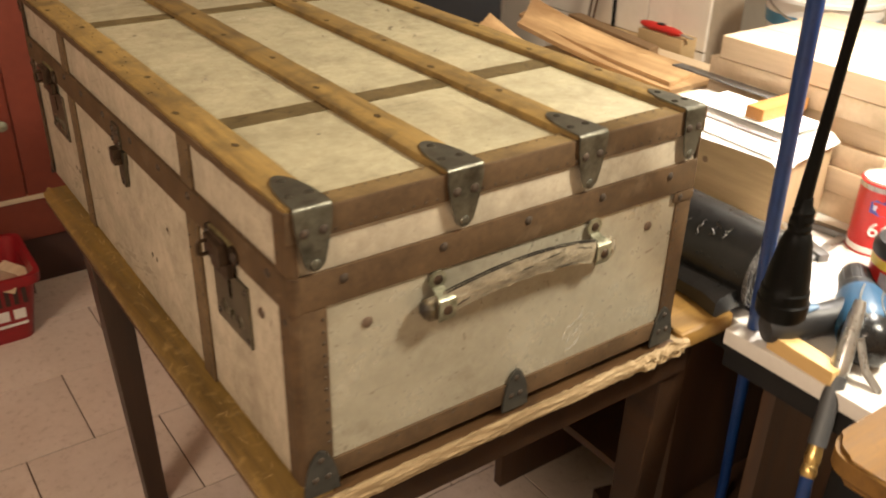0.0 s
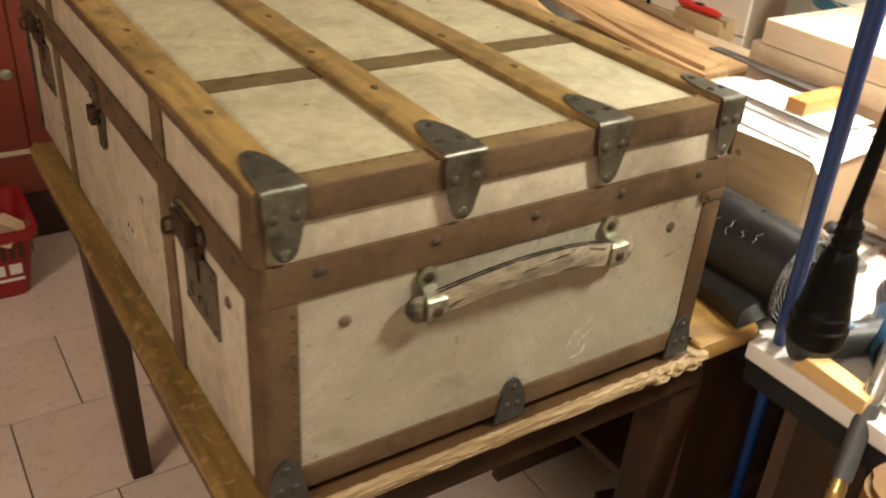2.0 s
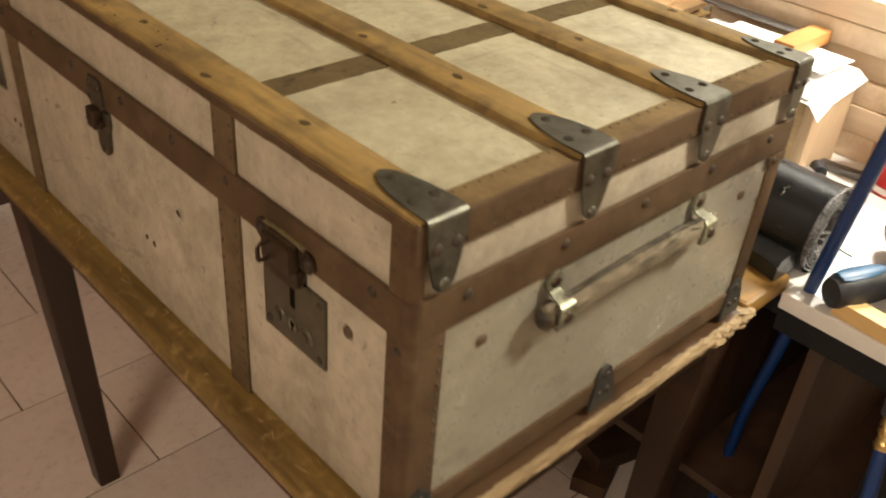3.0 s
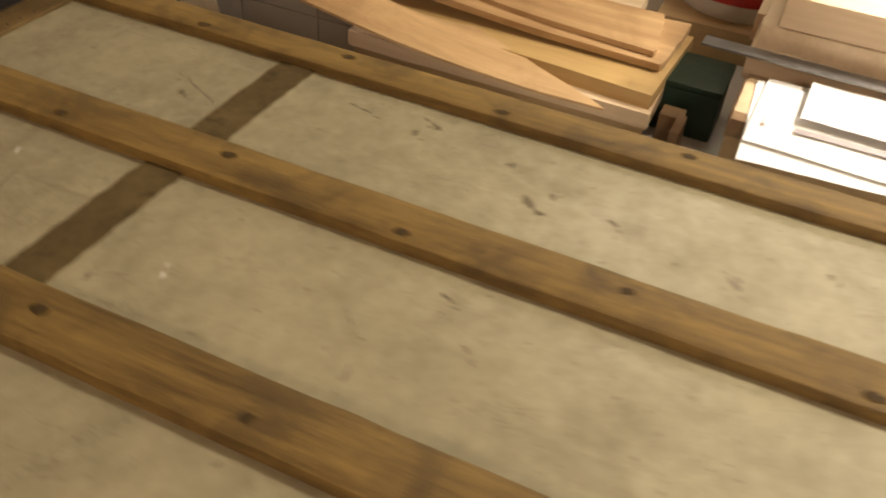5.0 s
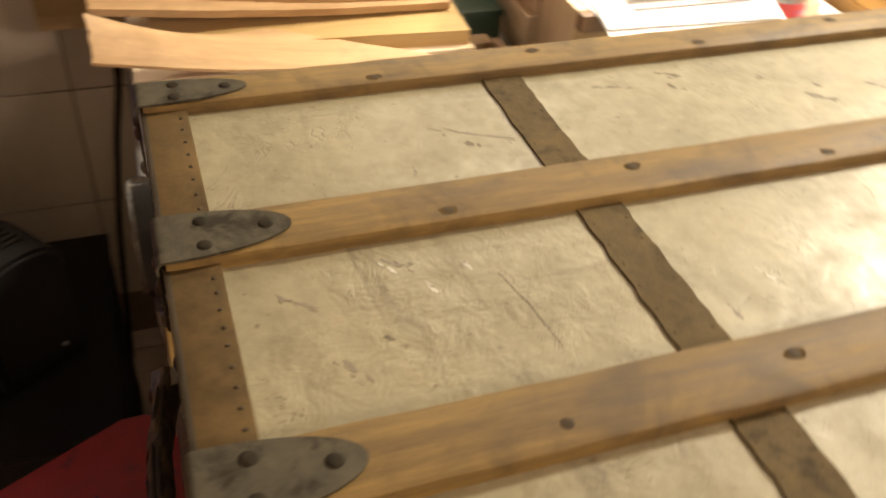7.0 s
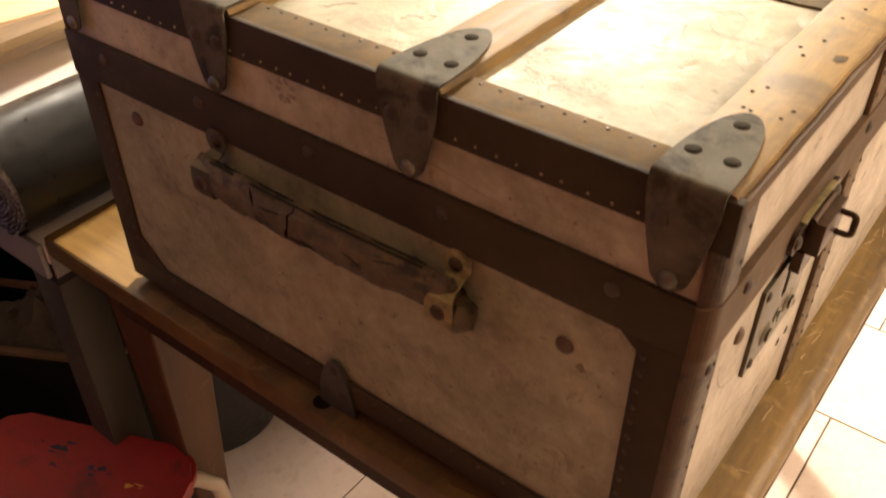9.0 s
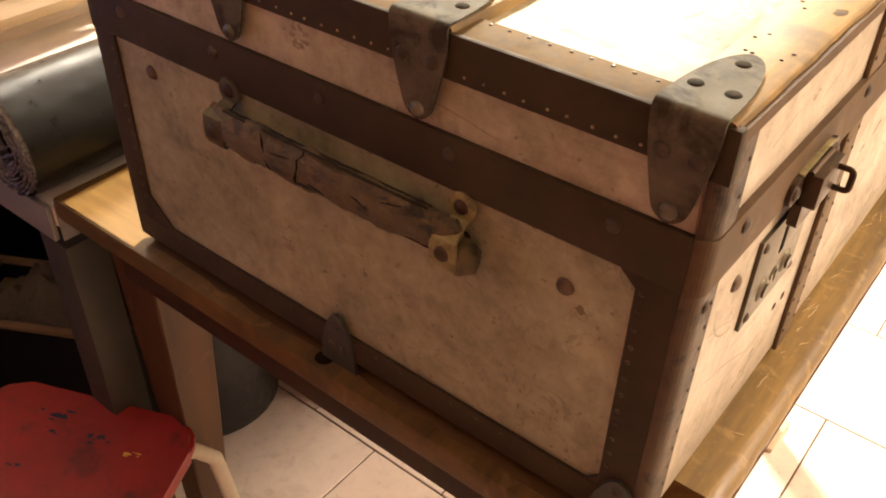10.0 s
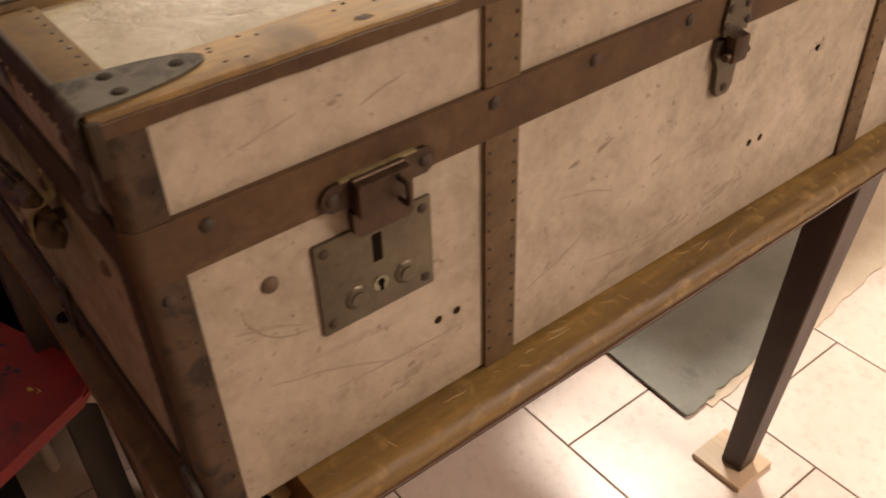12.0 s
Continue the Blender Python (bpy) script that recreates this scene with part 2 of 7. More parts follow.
M_SCREW = surface("sunk_screw", (0.030, 0.020, 0.010), (0.085, 0.056, 0.027), (0.6, 0.8), spec=0.2, bump=0)
M_BRASS_OLD = surface("yellowed_brass", (0.12, 0.10, 0.045), (0.33, 0.285, 0.14), (0.5, 0.7), metal=0.3, spec=0.25, big=40, fine=160, stain=(0.06, 0.05, 0.02), stain_scale=60, stain_from=0.55)
M_BRASS = surface("pale_brass", (0.13, 0.125, 0.080), (0.42, 0.42, 0.31), (0.32, 0.50), metal=0.7, big=40, fine=160, stain=(0.10, 0.105, 0.055), stain_scale=60, stain_from=0.57)
M_STRAPEDGE = surface("dark_strap_edge", (0.008, 0.007, 0.005), (0.045, 0.038, 0.028), (0.7, 0.9), spec=0.15, big=60, fine=160, stretch=(0.3, 1, 1), bump=0.8)
M_LEATHER_A = surface("bleached_leather", (0.085, 0.068, 0.042), (0.38, 0.325, 0.225), (0.5, 0.78), big=55, fine=190, stretch=(0.45, 1, 1), bump=1.0, bump_size=0.005, stain=(0.045, 0.035, 0.022), stain_scale=90, stain_from=0.52, stain_to=0.68, stain_amount=0.7)
M_LEATHER_B = surface("cracked_brown_leather", (0.009, 0.007, 0.004), (0.145, 0.105, 0.047), (0.38, 0.66), spec=0.4, big=45, fine=150, stretch=(0.7, 1, 1), bump=1.0, bump_size=0.006, stain=(0.010, 0.008, 0.006), stain_scale=60, stain_from=0.52, stain_to=0.62, stain_amount=0.9)
M_IRON = surface("brown_iron", (0.030, 0.019, 0.012), (0.095, 0.062, 0.038), (0.35, 0.6), metal=0.7, big=30, fine=150)
M_PLATE = surface("lock_plate_metal", (0.066, 0.057, 0.039), (0.165, 0.145, 0.102), (0.35, 0.55), metal=0.75, big=20, fine=130, stain=(0.09, 0.06, 0.035), stain_scale=35)
M_STAIN = surface("dark_stain", (0.085, 0.068, 0.042), (0.19, 0.158, 0.10), (0.5, 0.7), big=60, fine=200, bump=0.1)
M_STAIN_PALE = surface("brown_smudge", (0.15, 0.125, 0.085), (0.27, 0.235, 0.175), (0.45, 0.65), big=60, fine=200, bump=0.1)
M_SMUDGE = surface("faint_smudge", (0.21, 0.175, 0.125), (0.36, 0.315, 0.24), (0.4, 0.6), big=60, fine=200, bump=0.1)
M_FLECK = surface("pale_scrape", (0.48, 0.46, 0.40), (0.66, 0.64, 0.57), (0.4, 0.6), big=60, fine=200, bump=0.1)
M_SMEAR = surface("rubbed_pale_smear", (0.27, 0.255, 0.215), (0.42, 0.40, 0.35), (0.4, 0.6), big=60, fine=200, bump=0.1)
M_HOLE = surface("brown_hole", (0.014, 0.008, 0.004), (0.042, 0.024, 0.013), (0.8, 0.95), spec=0.04, bump=0)
M_BLACK = surface("black_hole", (0.004, 0.003, 0.002), (0.014, 0.009, 0.006), (0.8, 0.95), spec=0.04, bump=0)
M_TABLE = wood("table_top_wood", (0.034, 0.0175, 0.005), (0.138, 0.079, 0.022), "y", 26, (0.42, 0.62), spec=0.3, stain=(0.32, 0.215, 0.085), stain_scale=42, stain_from=0.60, stain_to=0.74, stain_amount=0.35)
M_SCUFF = surface("bare_wood_scuff", (0.38, 0.27, 0.12), (0.60, 0.45, 0.23), (0.4, 0.6), big=60, fine=200)
M_NOSING = wood("scuffed_edge_wood", (0.050, 0.029, 0.007), (0.285, 0.180, 0.045), "y", 30, (0.28, 0.62), spec=0.5, stain=(0.46, 0.32, 0.12), stain_scale=55, stain_from=0.54, stain_to=0.76, stain_amount=0.5, bump=0.5)
M_EDGEBAND = wood("dull_edge_varnish", (0.070, 0.038, 0.024), (0.150, 0.088, 0.058), "y", 30, (0.4, 0.6), spec=0.35)
# bare wood, its gold raised to paint the lit tabletop corners
M_BARE_LIT = wood("lit_bare_table_wood", (0.14, 0.074, 0.018), (0.31, 0.180, 0.048), "x", 26, (0.45, 0.65), spec=0.3)
# dark wood for old varnish, also paints shade close to the trunk
M_VARNISH_SHADE = wood("varnish_and_shade", (0.020, 0.010, 0.005), (0.095, 0.048, 0.017), "x", 22, (0.3, 0.5), stain=(0.012, 0.007, 0.004), stain_scale=16)
M_TABLE_X = wood("table_top_end_wood", (0.10, 0.048, 0.010), (0.24, 0.124, 0.027), "x", 22, (0.45, 0.65), spec=0.3, stain=(0.09, 0.045, 0.014), stain_scale=14)
M_APRON = wood("apron_wood", (0.013, 0.0062, 0.003), (0.045, 0.021, 0.009), "y", 18, (0.5, 0.7), spec=0.2)
M_LEG = wood("dark_leg_wood", (0.021, 0.011, 0.007), (0.054, 0.028, 0.016), "z", 16, (0.35, 0.55), spec=0.35)
M_LEG_RED = wood("reddish_leg_wood", (0.032, 0.015, 0.007), (0.105, 0.050, 0.019), "z", 16, (0.45, 0.65), spec=0.3, stain=(0.22, 0.115, 0.045), stain_scale=22, stain_from=0.66, stain_to=0.76)
M_RAW = wood("splintered_wood", (0.18, 0.12, 0.058), (0.43, 0.325, 0.19), "x", 44, (0.7, 0.9), bump=0.7, spec=0.2)
M_TILE = surface("floor_tile_glaze", (0.62, 0.525, 0.445), (0.77, 0.675, 0.590), (0.22, 0.42), big=5, fine=55, bump=0.05, vary=0.06, stain=(0.40, 0.29, 0.22), stain_scale=7, stain_amount=0.4)
M_GROUT = surface("floor_grout", (0.085, 0.058, 0.038), (0.16, 0.11, 0.075), (0.7, 0.9), big=20, fine=120)
M_WTILE = surface("white_wall_tile", (0.66, 0.60, 0.52), (0.76, 0.70, 0.62), (0.10, 0.22), big=3, fine=40, bump=0.04, vary=0.03)
M_WGROUT = surface("wall_grout", (0.22, 0.17, 0.12), (0.34, 0.27, 0.20), (0.7, 0.9))
M_PLASTER = surface("cream_plaster", (0.58, 0.50, 0.40), (0.68, 0.60, 0.49), (0.6, 0.85), big=2, fine=45, bump=0.1)
M_CEIL = surface("ceiling_paint", (0.66, 0.60, 0.52), (0.74, 0.68, 0.60), (0.7, 0.9), big=2, fine=40, bump=0.05)
M_REDCAB = surface("dark_red_paint", (0.125, 0.022, 0.012), (0.19, 0.038, 0.020), (0.3, 0.5), big=3, fine=40, bump=0.06)
M_PLINTH = surface("dark_plinth", (0.03, 0.012, 0.010), (0.06, 0.025, 0.018), (0.5, 0.7))
M_CREAMTRIM = surface("cream_trim", (0.45, 0.36, 0.25), (0.58, 0.48, 0.35), (0.4, 0.6))
M_PALE_Y = wood("pale_board", (0.53, 0.40, 0.255), (0.75, 0.605, 0.43), "y", 20, (0.45, 0.65), vary=0.10)
M_PALE_X = wood("pale_board_across", (0.53, 0.40, 0.255), (0.75, 0.605, 0.43), "x", 20, (0.45, 0.65), vary=0.10)
M_PALE_Z = wood("pale_board_upright", (0.46, 0.325, 0.19), (0.68, 0.52, 0.34), "z", 20, (0.45, 0.65), vary=0.10)
M_YELLOWBOARD = wood("yellowish_board", (0.42, 0.27, 0.10), (0.62, 0.43, 0.19), "y", 18, (0.45, 0.65))
M_VENEER = wood("figured_veneer", (0.27, 0.15, 0.062), (0.62, 0.42, 0.22), "y", 22, (0.45, 0.65), vary=0.12, contrast=0.7, stain=(0.24, 0.13, 0.055), stain_scale=9, stain_from=0.5, stain_to=0.7, stain_amount=0.5)
M_CRATE = wood("crate_wood", (0.34, 0.23, 0.11), (0.58, 0.42, 0.23), "y", 16, (0.5, 0.7), vary=0.08, stain=(0.20, 0.11, 0.05), stain_scale=11, stain_from=0.68, stain_to=0.78)
M_WORNLIP = wood("worn_grey_board", (0.20, 0.165, 0.115), (0.36, 0.30, 0.22), "x", 18, (0.5, 0.7))
M_CRATE_DARK = wood("crate_rail_wood", (0.13, 0.075, 0.035), (0.26, 0.16, 0.08), "y", 16, (0.5, 0.7))
M_ORANGE = wood("orange_block_wood", (0.34, 0.145, 0.036), (0.54, 0.26, 0.078), "x", 18, (0.4, 0.6))
M_YELLOWSTRIP = wood("yellow_strip_wood", (0.52, 0.33, 0.12), (0.72, 0.50, 0.22), "y", 18, (0.4, 0.6))
M_PAPER = surface("white_paper", (0.80, 0.79, 0.76), (0.86, 0.85, 0.83), (0.6, 0.8), big=3, fine=30, bump=0.03)
M_PAPERGREY = surface("grey_sheet_shade", (0.25, 0.22, 0.22), (0.36, 0.32, 0.32), (0.6, 0.8), bump=0)
M_PAPERPINK = surface("pink_print", (0.70, 0.48, 0.46), (0.78, 0.58, 0.55), (0.6, 0.8), bump=0)
M_RULER = surface("steel_rule", (0.11, 0.105, 0.10), (0.22, 0.21, 0.20), (0.3, 0.5), metal=0.8, big=20, fine=120)
M_WHITETOP = surface("white_bench_top", (0.68, 0.66, 0.62), (0.78, 0.76, 0.72), (0.3, 0.5), big=6, fine=60, stain=(0.5, 0.44, 0.36), stain_scale=12, stain_amount=0.5)
M_BENCHEDGE = surface("dark_bench_edge", (0.008, 0.008, 0.0085), (0.018, 0.018, 0.019), (0.5, 0.7), spec=0.15)
M_BENCHGREY = surface("grey_painted_steel", (0.16, 0.155, 0.145), (0.26, 0.25, 0.235), (0.35, 0.55), metal=0.2)
M_LEGGREY = surface("dusty_grey_steel", (0.026, 0.0235, 0.0175), (0.056, 0.051, 0.039), (0.5, 0.7), big=9, fine=80)
M_DUSTCLOTH = surface("dusty_cloth", (0.055, 0.045, 0.028), (0.150, 0.125, 0.080), (0.8, 1.0), big=16, fine=130, bump=0.5)
M_BENCHBROWN = wood("bench_brown_wood", (0.022, 0.010, 0.005), (0.075, 0.037, 0.017), "z", 14, (0.5, 0.7))
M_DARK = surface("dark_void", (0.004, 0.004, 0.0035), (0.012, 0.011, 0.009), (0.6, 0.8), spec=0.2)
M_FILM = surface("black_film", (0.003, 0.003, 0.0032), (0.010, 0.010, 0.0105), (0.24, 0.42), spec=0.36, big=12, fine=60, bump=0.25, bump_size=0.004)
# black film with its glints painted in as pale grey mottling
M_FILM_GLINT = surface("film_layers_glint", (0.008, 0.008, 0.008), (0.26, 0.25, 0.24), (0.14, 0.38), big=55, fine=200, bump=0.9, bump_size=0.004)
M_BLUEHOSE = surface("blue_hose", (0.003, 0.022, 0.105), (0.006, 0.042, 0.18), (0.25, 0.45), big=10, fine=80, bump=0.05)
M_BLACKRUB = surface("black_rubber", (0.002, 0.002, 0.002), (0.006, 0.006, 0.0055), (0.30, 0.55), big=12, fine=80, spec=0.08, bump=0.5)
M_SILVER = surface("silver_metal", (0.38, 0.38, 0.37), (0.62, 0.62, 0.60), (0.22, 0.4), metal=0.9)
M_GOLD = surface("brass_fitting", (0.42, 0.28, 0.09), (0.66, 0.47, 0.19), (0.2, 0.4), metal=0.9)
M_GREYPLASTIC = surface("grey_plastic", (0.035, 0.036, 0.038), (0.075, 0.076, 0.078), (0.4, 0.6))
M_TEAL = surface("teal_plastic", (0.012, 0.055, 0.12), (0.030, 0.105, 0.20), (0.3, 0.5))
M_BLACKPL = surface("black_plastic", (0.010, 0.010, 0.011), (0.024, 0.024, 0.026), (0.35, 0.6))
M_BLACKGLOSS = surface("glossy_black_plastic", (0.005, 0.005, 0.0055), (0.014, 0.014, 0.015), (0.20, 0.36), big=8, fine=60, bump=0.03)
M_SPEAKER = surface("speaker_shell", (0.009, 0.0085, 0.0075), (0.020, 0.019, 0.017), (0.45, 0.65), spec=0.25)
M_MONITOR = surface("charcoal_bezel", (0.012, 0.0125, 0.015), (0.025, 0.026, 0.030), (0.3, 0.5))
M_GLOW, nt_glow, nodes_glow, links_glow, bsdf_glow = material("lit_blue_picture")
bsdf_glow.inputs["Base Color"].default_value = (0.02, 0.03, 0.08, 1)
bsdf_glow.inputs["Emission Color"].default_value = (0.06, 0.14, 1.0, 1)
bsdf_glow.inputs["Emission Strength"].default_value = 1.1
M_SCREEN = surface("dark_screen", (0.004, 0.005, 0.010), (0.008, 0.010, 0.018), (0.06, 0.12), bump=0)
M_REDPL = surface("red_basket_plastic", (0.20, 0.006, 0.010), (0.34, 0.015, 0.020), (0.28, 0.5), big=8)
M_WHITE = surface("white_paint", (0.70, 0.69, 0.66), (0.80, 0.79, 0.76), (0.35, 0.55))
M_REDCHAIR = surface("red_chair_paint", (0.185, 0.011, 0.009), (0.35, 0.023, 0.018), (0.38, 0.62), big=8, fine=60, bump=0.3, stain=(0.045, 0.014, 0.012), stain_scale=20, stain_from=0.54, stain_to=0.70, stain_amount=0.75)
M_BLUEBLOT = surface("dark_paint_blot", (0.012, 0.012, 0.03), (0.03, 0.03, 0.06), (0.5, 0.7))
M_CREAMTUBE = surface("cream_tube", (0.42, 0.38, 0.30), (0.56, 0.51, 0.42), (0.3, 0.5))
M_GREENMAT = surface("green_grey_carpet", (0.16, 0.165, 0.135), (0.27, 0.275, 0.235), (0.85, 1.0), big=9, fine=220, bump=0.8, stain=(0.05, 0.045, 0.035), stain_scale=5, stain_from=0.62, stain_to=0.75)
M_MATBACK = surface("carpet_backing", (0.50, 0.43, 0.32), (0.68, 0.60, 0.47), (0.85, 1.0), big=14, fine=160, bump=0.6)
M_CANRED = surface("red_tin_print", (0.42, 0.02, 0.02), (0.56, 0.035, 0.03), (0.25, 0.4), metal=0.1)
M_CANBLUE = surface("blue_label_print", (0.04, 0.05, 0.26), (0.08, 0.09, 0.36), (0.3, 0.5))
M_YELLOW = surface("yellow_print", (0.62, 0.46, 0.05), (0.75, 0.58, 0.09), (0.3, 0.5))
M_LILAC = surface("pale_lilac_label", (0.50, 0.50, 0.62), (0.62, 0.62, 0.72), (0.3, 0.5))
M_BUCKETBLUE = surface("bucket_blue_print", (0.03, 0.17, 0.33), (0.06, 0.25, 0.42), (0.35, 0.5))
M_GREENBOX = surface("dark_green_plastic", (0.008, 0.028, 0.018), (0.018, 0.05, 0.032), (0.35, 0.55))
M_KNIFE = surface("red_knife_plastic", (0.42, 0.018, 0.014), (0.58, 0.035, 0.025), (0.3, 0.5))


# ---- building helpers ----
def box(bm, x0, x1, y0, y1, z0, z1, bevel=0.0, turn=None):
    made = bmesh.ops.create_cube(bm, size=1.0)["verts"]
    bmesh.ops.scale(bm, vec=(abs(x1 - x0), abs(y1 - y0), abs(z1 - z0)), verts=made)
    if bevel:
        edges = list({e for v in made for e in v.link_edges})
        out = bmesh.ops.bevel(bm, geom=edges, offset=bevel, segments=2, profile=0.6, affect="EDGES")
        made = list({v for f in out["faces"] for v in f.verts} | {v for v in made if v.is_valid})
    mid = Vector(((x0 + x1) / 2, (y0 + y1) / 2, (z0 + z1) / 2))
    m = Matrix.Translation(mid) @ (turn or Matrix.Identity(4))
    bmesh.ops.transform(bm, matrix=m, verts=made)
    return made


def tube(bm, p, q, r, r2=None, seg=16, caps=True):
    p, q = Vector(p), Vector(q)
    way = q - p
    m = Matrix.Translation((p + q) / 2) @ way.to_track_quat("Z", "Y").to_matrix().to_4x4()
    return bmesh.ops.create_cone(bm, cap_ends=caps, segments=seg, radius1=r, radius2=r if r2 is None else r2, depth=way.length, matrix=m)["verts"]


def lathe(bm, profile, centre, axis="z", seg=28):
    """Turns (radius, height) pairs round an axis through centre."""
    rings = []
    for r, h in profile:
        ring = []
        for k in range(seg):
            a = 2 * math.pi * k / seg
            c, s = r * math.cos(a), r * math.sin(a)
            v = {"z": (c, s, h), "y": (c, h, s), "x": (h, c, s)}[axis]
            ring.append(bm.verts.new(Vector(centre) + Vector(v)))
        rings.append(ring)
    for a, b in zip(rings, rings[1:]):
        for k in range(seg):
            bm.faces.new((a[k], a[(k + 1) % seg], b[(k + 1) % seg], b[k]))
    for ring in (rings[0], rings[-1]):
        if (ring[0].co - ring[seg // 2].co).length > 1e-5:
            bm.faces.new(ring)
    return rings


def dome(bm, p, n, r, h, seg=10, rings=3):
    """A low round head at p, standing out along n."""
    p, n = Vector(p), Vector(n).normalized()
    q = n.to_track_quat("Z", "Y").to_matrix()
    last = None
    for k in range(rings):
        a = math.pi / 2 * k / rings
        ring = [bm.verts.new(p + q @ Vector((r * math.cos(a) * math.cos(t), r * math.cos(a) * math.sin(t), h * math.sin(a))))
                for t in (2 * math.pi * i / seg for i in range(seg))]
        if last:
            for i in range(seg):
                bm.faces.new((last[i], last[(i + 1) % seg], ring[(i + 1) % seg], ring[i]))
        last = ring
    top = bm.verts.new(p + n * h)
    for i in range(seg):
        bm.faces.new((last[i], last[(i + 1) % seg], top))


def sweep(bm, path, outline, up=(0, 0, 1), wobble=None):
    """Sweeps a closed outline of (side, up) pairs along a path of points."""
    rings = []
    for i, p in enumerate(path):
        ahead = (Vector(path[min(i + 1, len(path) - 1)]) - Vector(path[max(i - 1, 0)])).normalized()
        side = ahead.cross(Vector(up)).normalized()
        above = side.cross(ahead)
        rings.append([bm.verts.new(Vector(p) + side * a * (wobble(i, k) if wobble else 1) + above * b * (wobble(i, k + 50) if wobble else 1)) for k, (a, b) in enumerate(outline)])
    n = len(outline)
    for a, b in zip(rings, rings[1:]):
        for k in range(n):
            bm.faces.new((a[k], a[(k + 1) % n], b[(k + 1) % n], b[k]))
    bm.faces.new(rings[0])
    bm.faces.new(rings[-1])
    return rings


def ring_outline(a, b, seg=12):
    return [(a * math.cos(2 * math.pi * k / seg), b * math.sin(2 * math.pi * k / seg)) for k in range(seg)]


def slab(bm, outline, thick, place):
    """A flat piece with the given (u, v) outline, thick along w; place turns (u, v, w) into the world."""
    low = [bm.verts.new(place(u, v, 0)) for u, v in outline]
    high = [bm.verts.new(place(u, v, thick)) for u, v in outline]
    n = len(outline)
    bm.faces.new(low)
    bm.faces.new(high)
    for k in range(n):
        bm.faces.new((low[k], low[(k + 1) % n], high[(k + 1) % n], high[k]))


def mesh_of(name, bm, mat, smooth=True):
    bmesh.ops.recalc_face_normals(bm, faces=bm.faces)
    me = bpy.data.meshes.new(name)
    bm.to_mesh(me)
    bm.free()
    me.materials.append(mat)
    if smooth:
        me.shade_smooth()
        me.set_sharp_from_angle(angle=radians(34))
    return me


def thing(name, base, label, category, group="", kind=""):
    """An Empty at a thing's base."""
    ob = new(name)
    ob.location = base
    ob.empty_display_size = 0.05
    return tagged(ob, label, category, group, kind)


def hang(ob, parent):
    if parent is not None:
        ob.parent = parent
        if parent.type == "EMPTY":
            ob.matrix_parent_inverse = Matrix.Translation(-parent.location)
    return ob


def part(name, bm, mat, parent, label="", smooth=True):
    """Links a bmesh, drawn in world places, as one mesh under a thing or a part."""
    ob = hang(new(name, mesh_of(name, bm, mat, smooth)), parent)
    return tagged(ob, label)


def piece(name, me, parent, place):
    """One of many alike pieces that share a mesh."""
    ob = new(name, me)
    ob.matrix_basis = place
    return hang(ob, parent)


def solo(name, bm, mat, label, category, group="", kind="", smooth=True):
    return tagged(new(name, mesh_of(name, bm, mat, smooth)), label, category, group, kind)


def bm_box(*a, **k):
    bm = bmesh.new()
    box(bm, *a, **k)
    return bm


# ---- the room ----
def wall(name, x0, x1, y0, y1, z0, z1, mat, label):
    return solo(name, bm_box(x0, x1, y0, y1, z0, z1), mat, label, "wall", kind="structure", smooth=False)


floor = solo("floor", bm_box(-3.4, 1.95, -1.9, 2.5, -0.08, -0.003), M_GROUT, "beige tiled workshop floor with dark joints", "floor", kind="structure", smooth=False)
solo("ceiling", bm_box(-3.4, 1.95, -1.9, 2.5, 2.55, 2.63), M_CEIL, "plain painted workshop ceiling", "ceiling", kind="structure", smooth=False)
wall("wall_west", -3.4, -3.3, -1.8, 2.4, 0, 2.55, M_PLASTER, "plain cream plastered wall")
wall("wall_south", -3.4, 1.95, -1.9, -1.8, 0, 2.55, M_PLASTER, "plain cream plastered wall")
wall("wall_north", -3.4, 1.95, 2.4, 2.5, 0, 2.55, M_PLASTER, "plain cream plastered wall")
wall_east = wall("wall_east", 1.430, 1.55, 0.72, 2.4, 0, 2.55, M_WGROUT, "white tiled wall with dark joints")
wall("wall_recess", 1.85, 1.95, -1.8, 2.4, 0, 2.55, M_PLASTER, "pale plastered wall behind the bench")

# ---- trunk ----
W, L = 0.525, 0.968
Z0, ZB0, ZB1, ZP, ZS = 0.748, 0.963, 0.9995, 1.058, 1.0665
SLATS = ((0.0, 0.041), (0.164, 0.2045), (0.329, 0.368), (0.490, W))
STRAPS = ((0.224, 0.256), (0.705, 0.7345))
trunk = thing("trunk", (W / 2, L / 2, Z0), "closed old trunk with cream panels, brown bands and wooden slats", "trunk")


def mirrored(y, far):
    return L - y if far else y


def span(y0, y1, far):
    return tuple(sorted((mirrored(y0, far), mirrored(y1, far))))


body = part("body", bm_box(0.002, W - 0.002, 0.002, L - 0.002, Z0 + 0.004, ZB0 + 0.01, bevel=0.004), M_PANEL_GREY, trunk, "worn greyish cream panels of the trunk body")
lid_side = part("lid_side", bm_box(0.002, W - 0.002, 0.002, L - 0.002, ZB0 + 0.011, ZP - 0.0042, bevel=0.001), M_PANEL_GREY, trunk, "worn greyish cream sides of the lid")
lid_top = part("lid_top", bm_box(0.002, W - 0.002, 0.002, L - 0.002, ZP - 0.004, ZP, bevel=0.0012), M_PANEL, trunk, "scratched cream panels of the lid top")

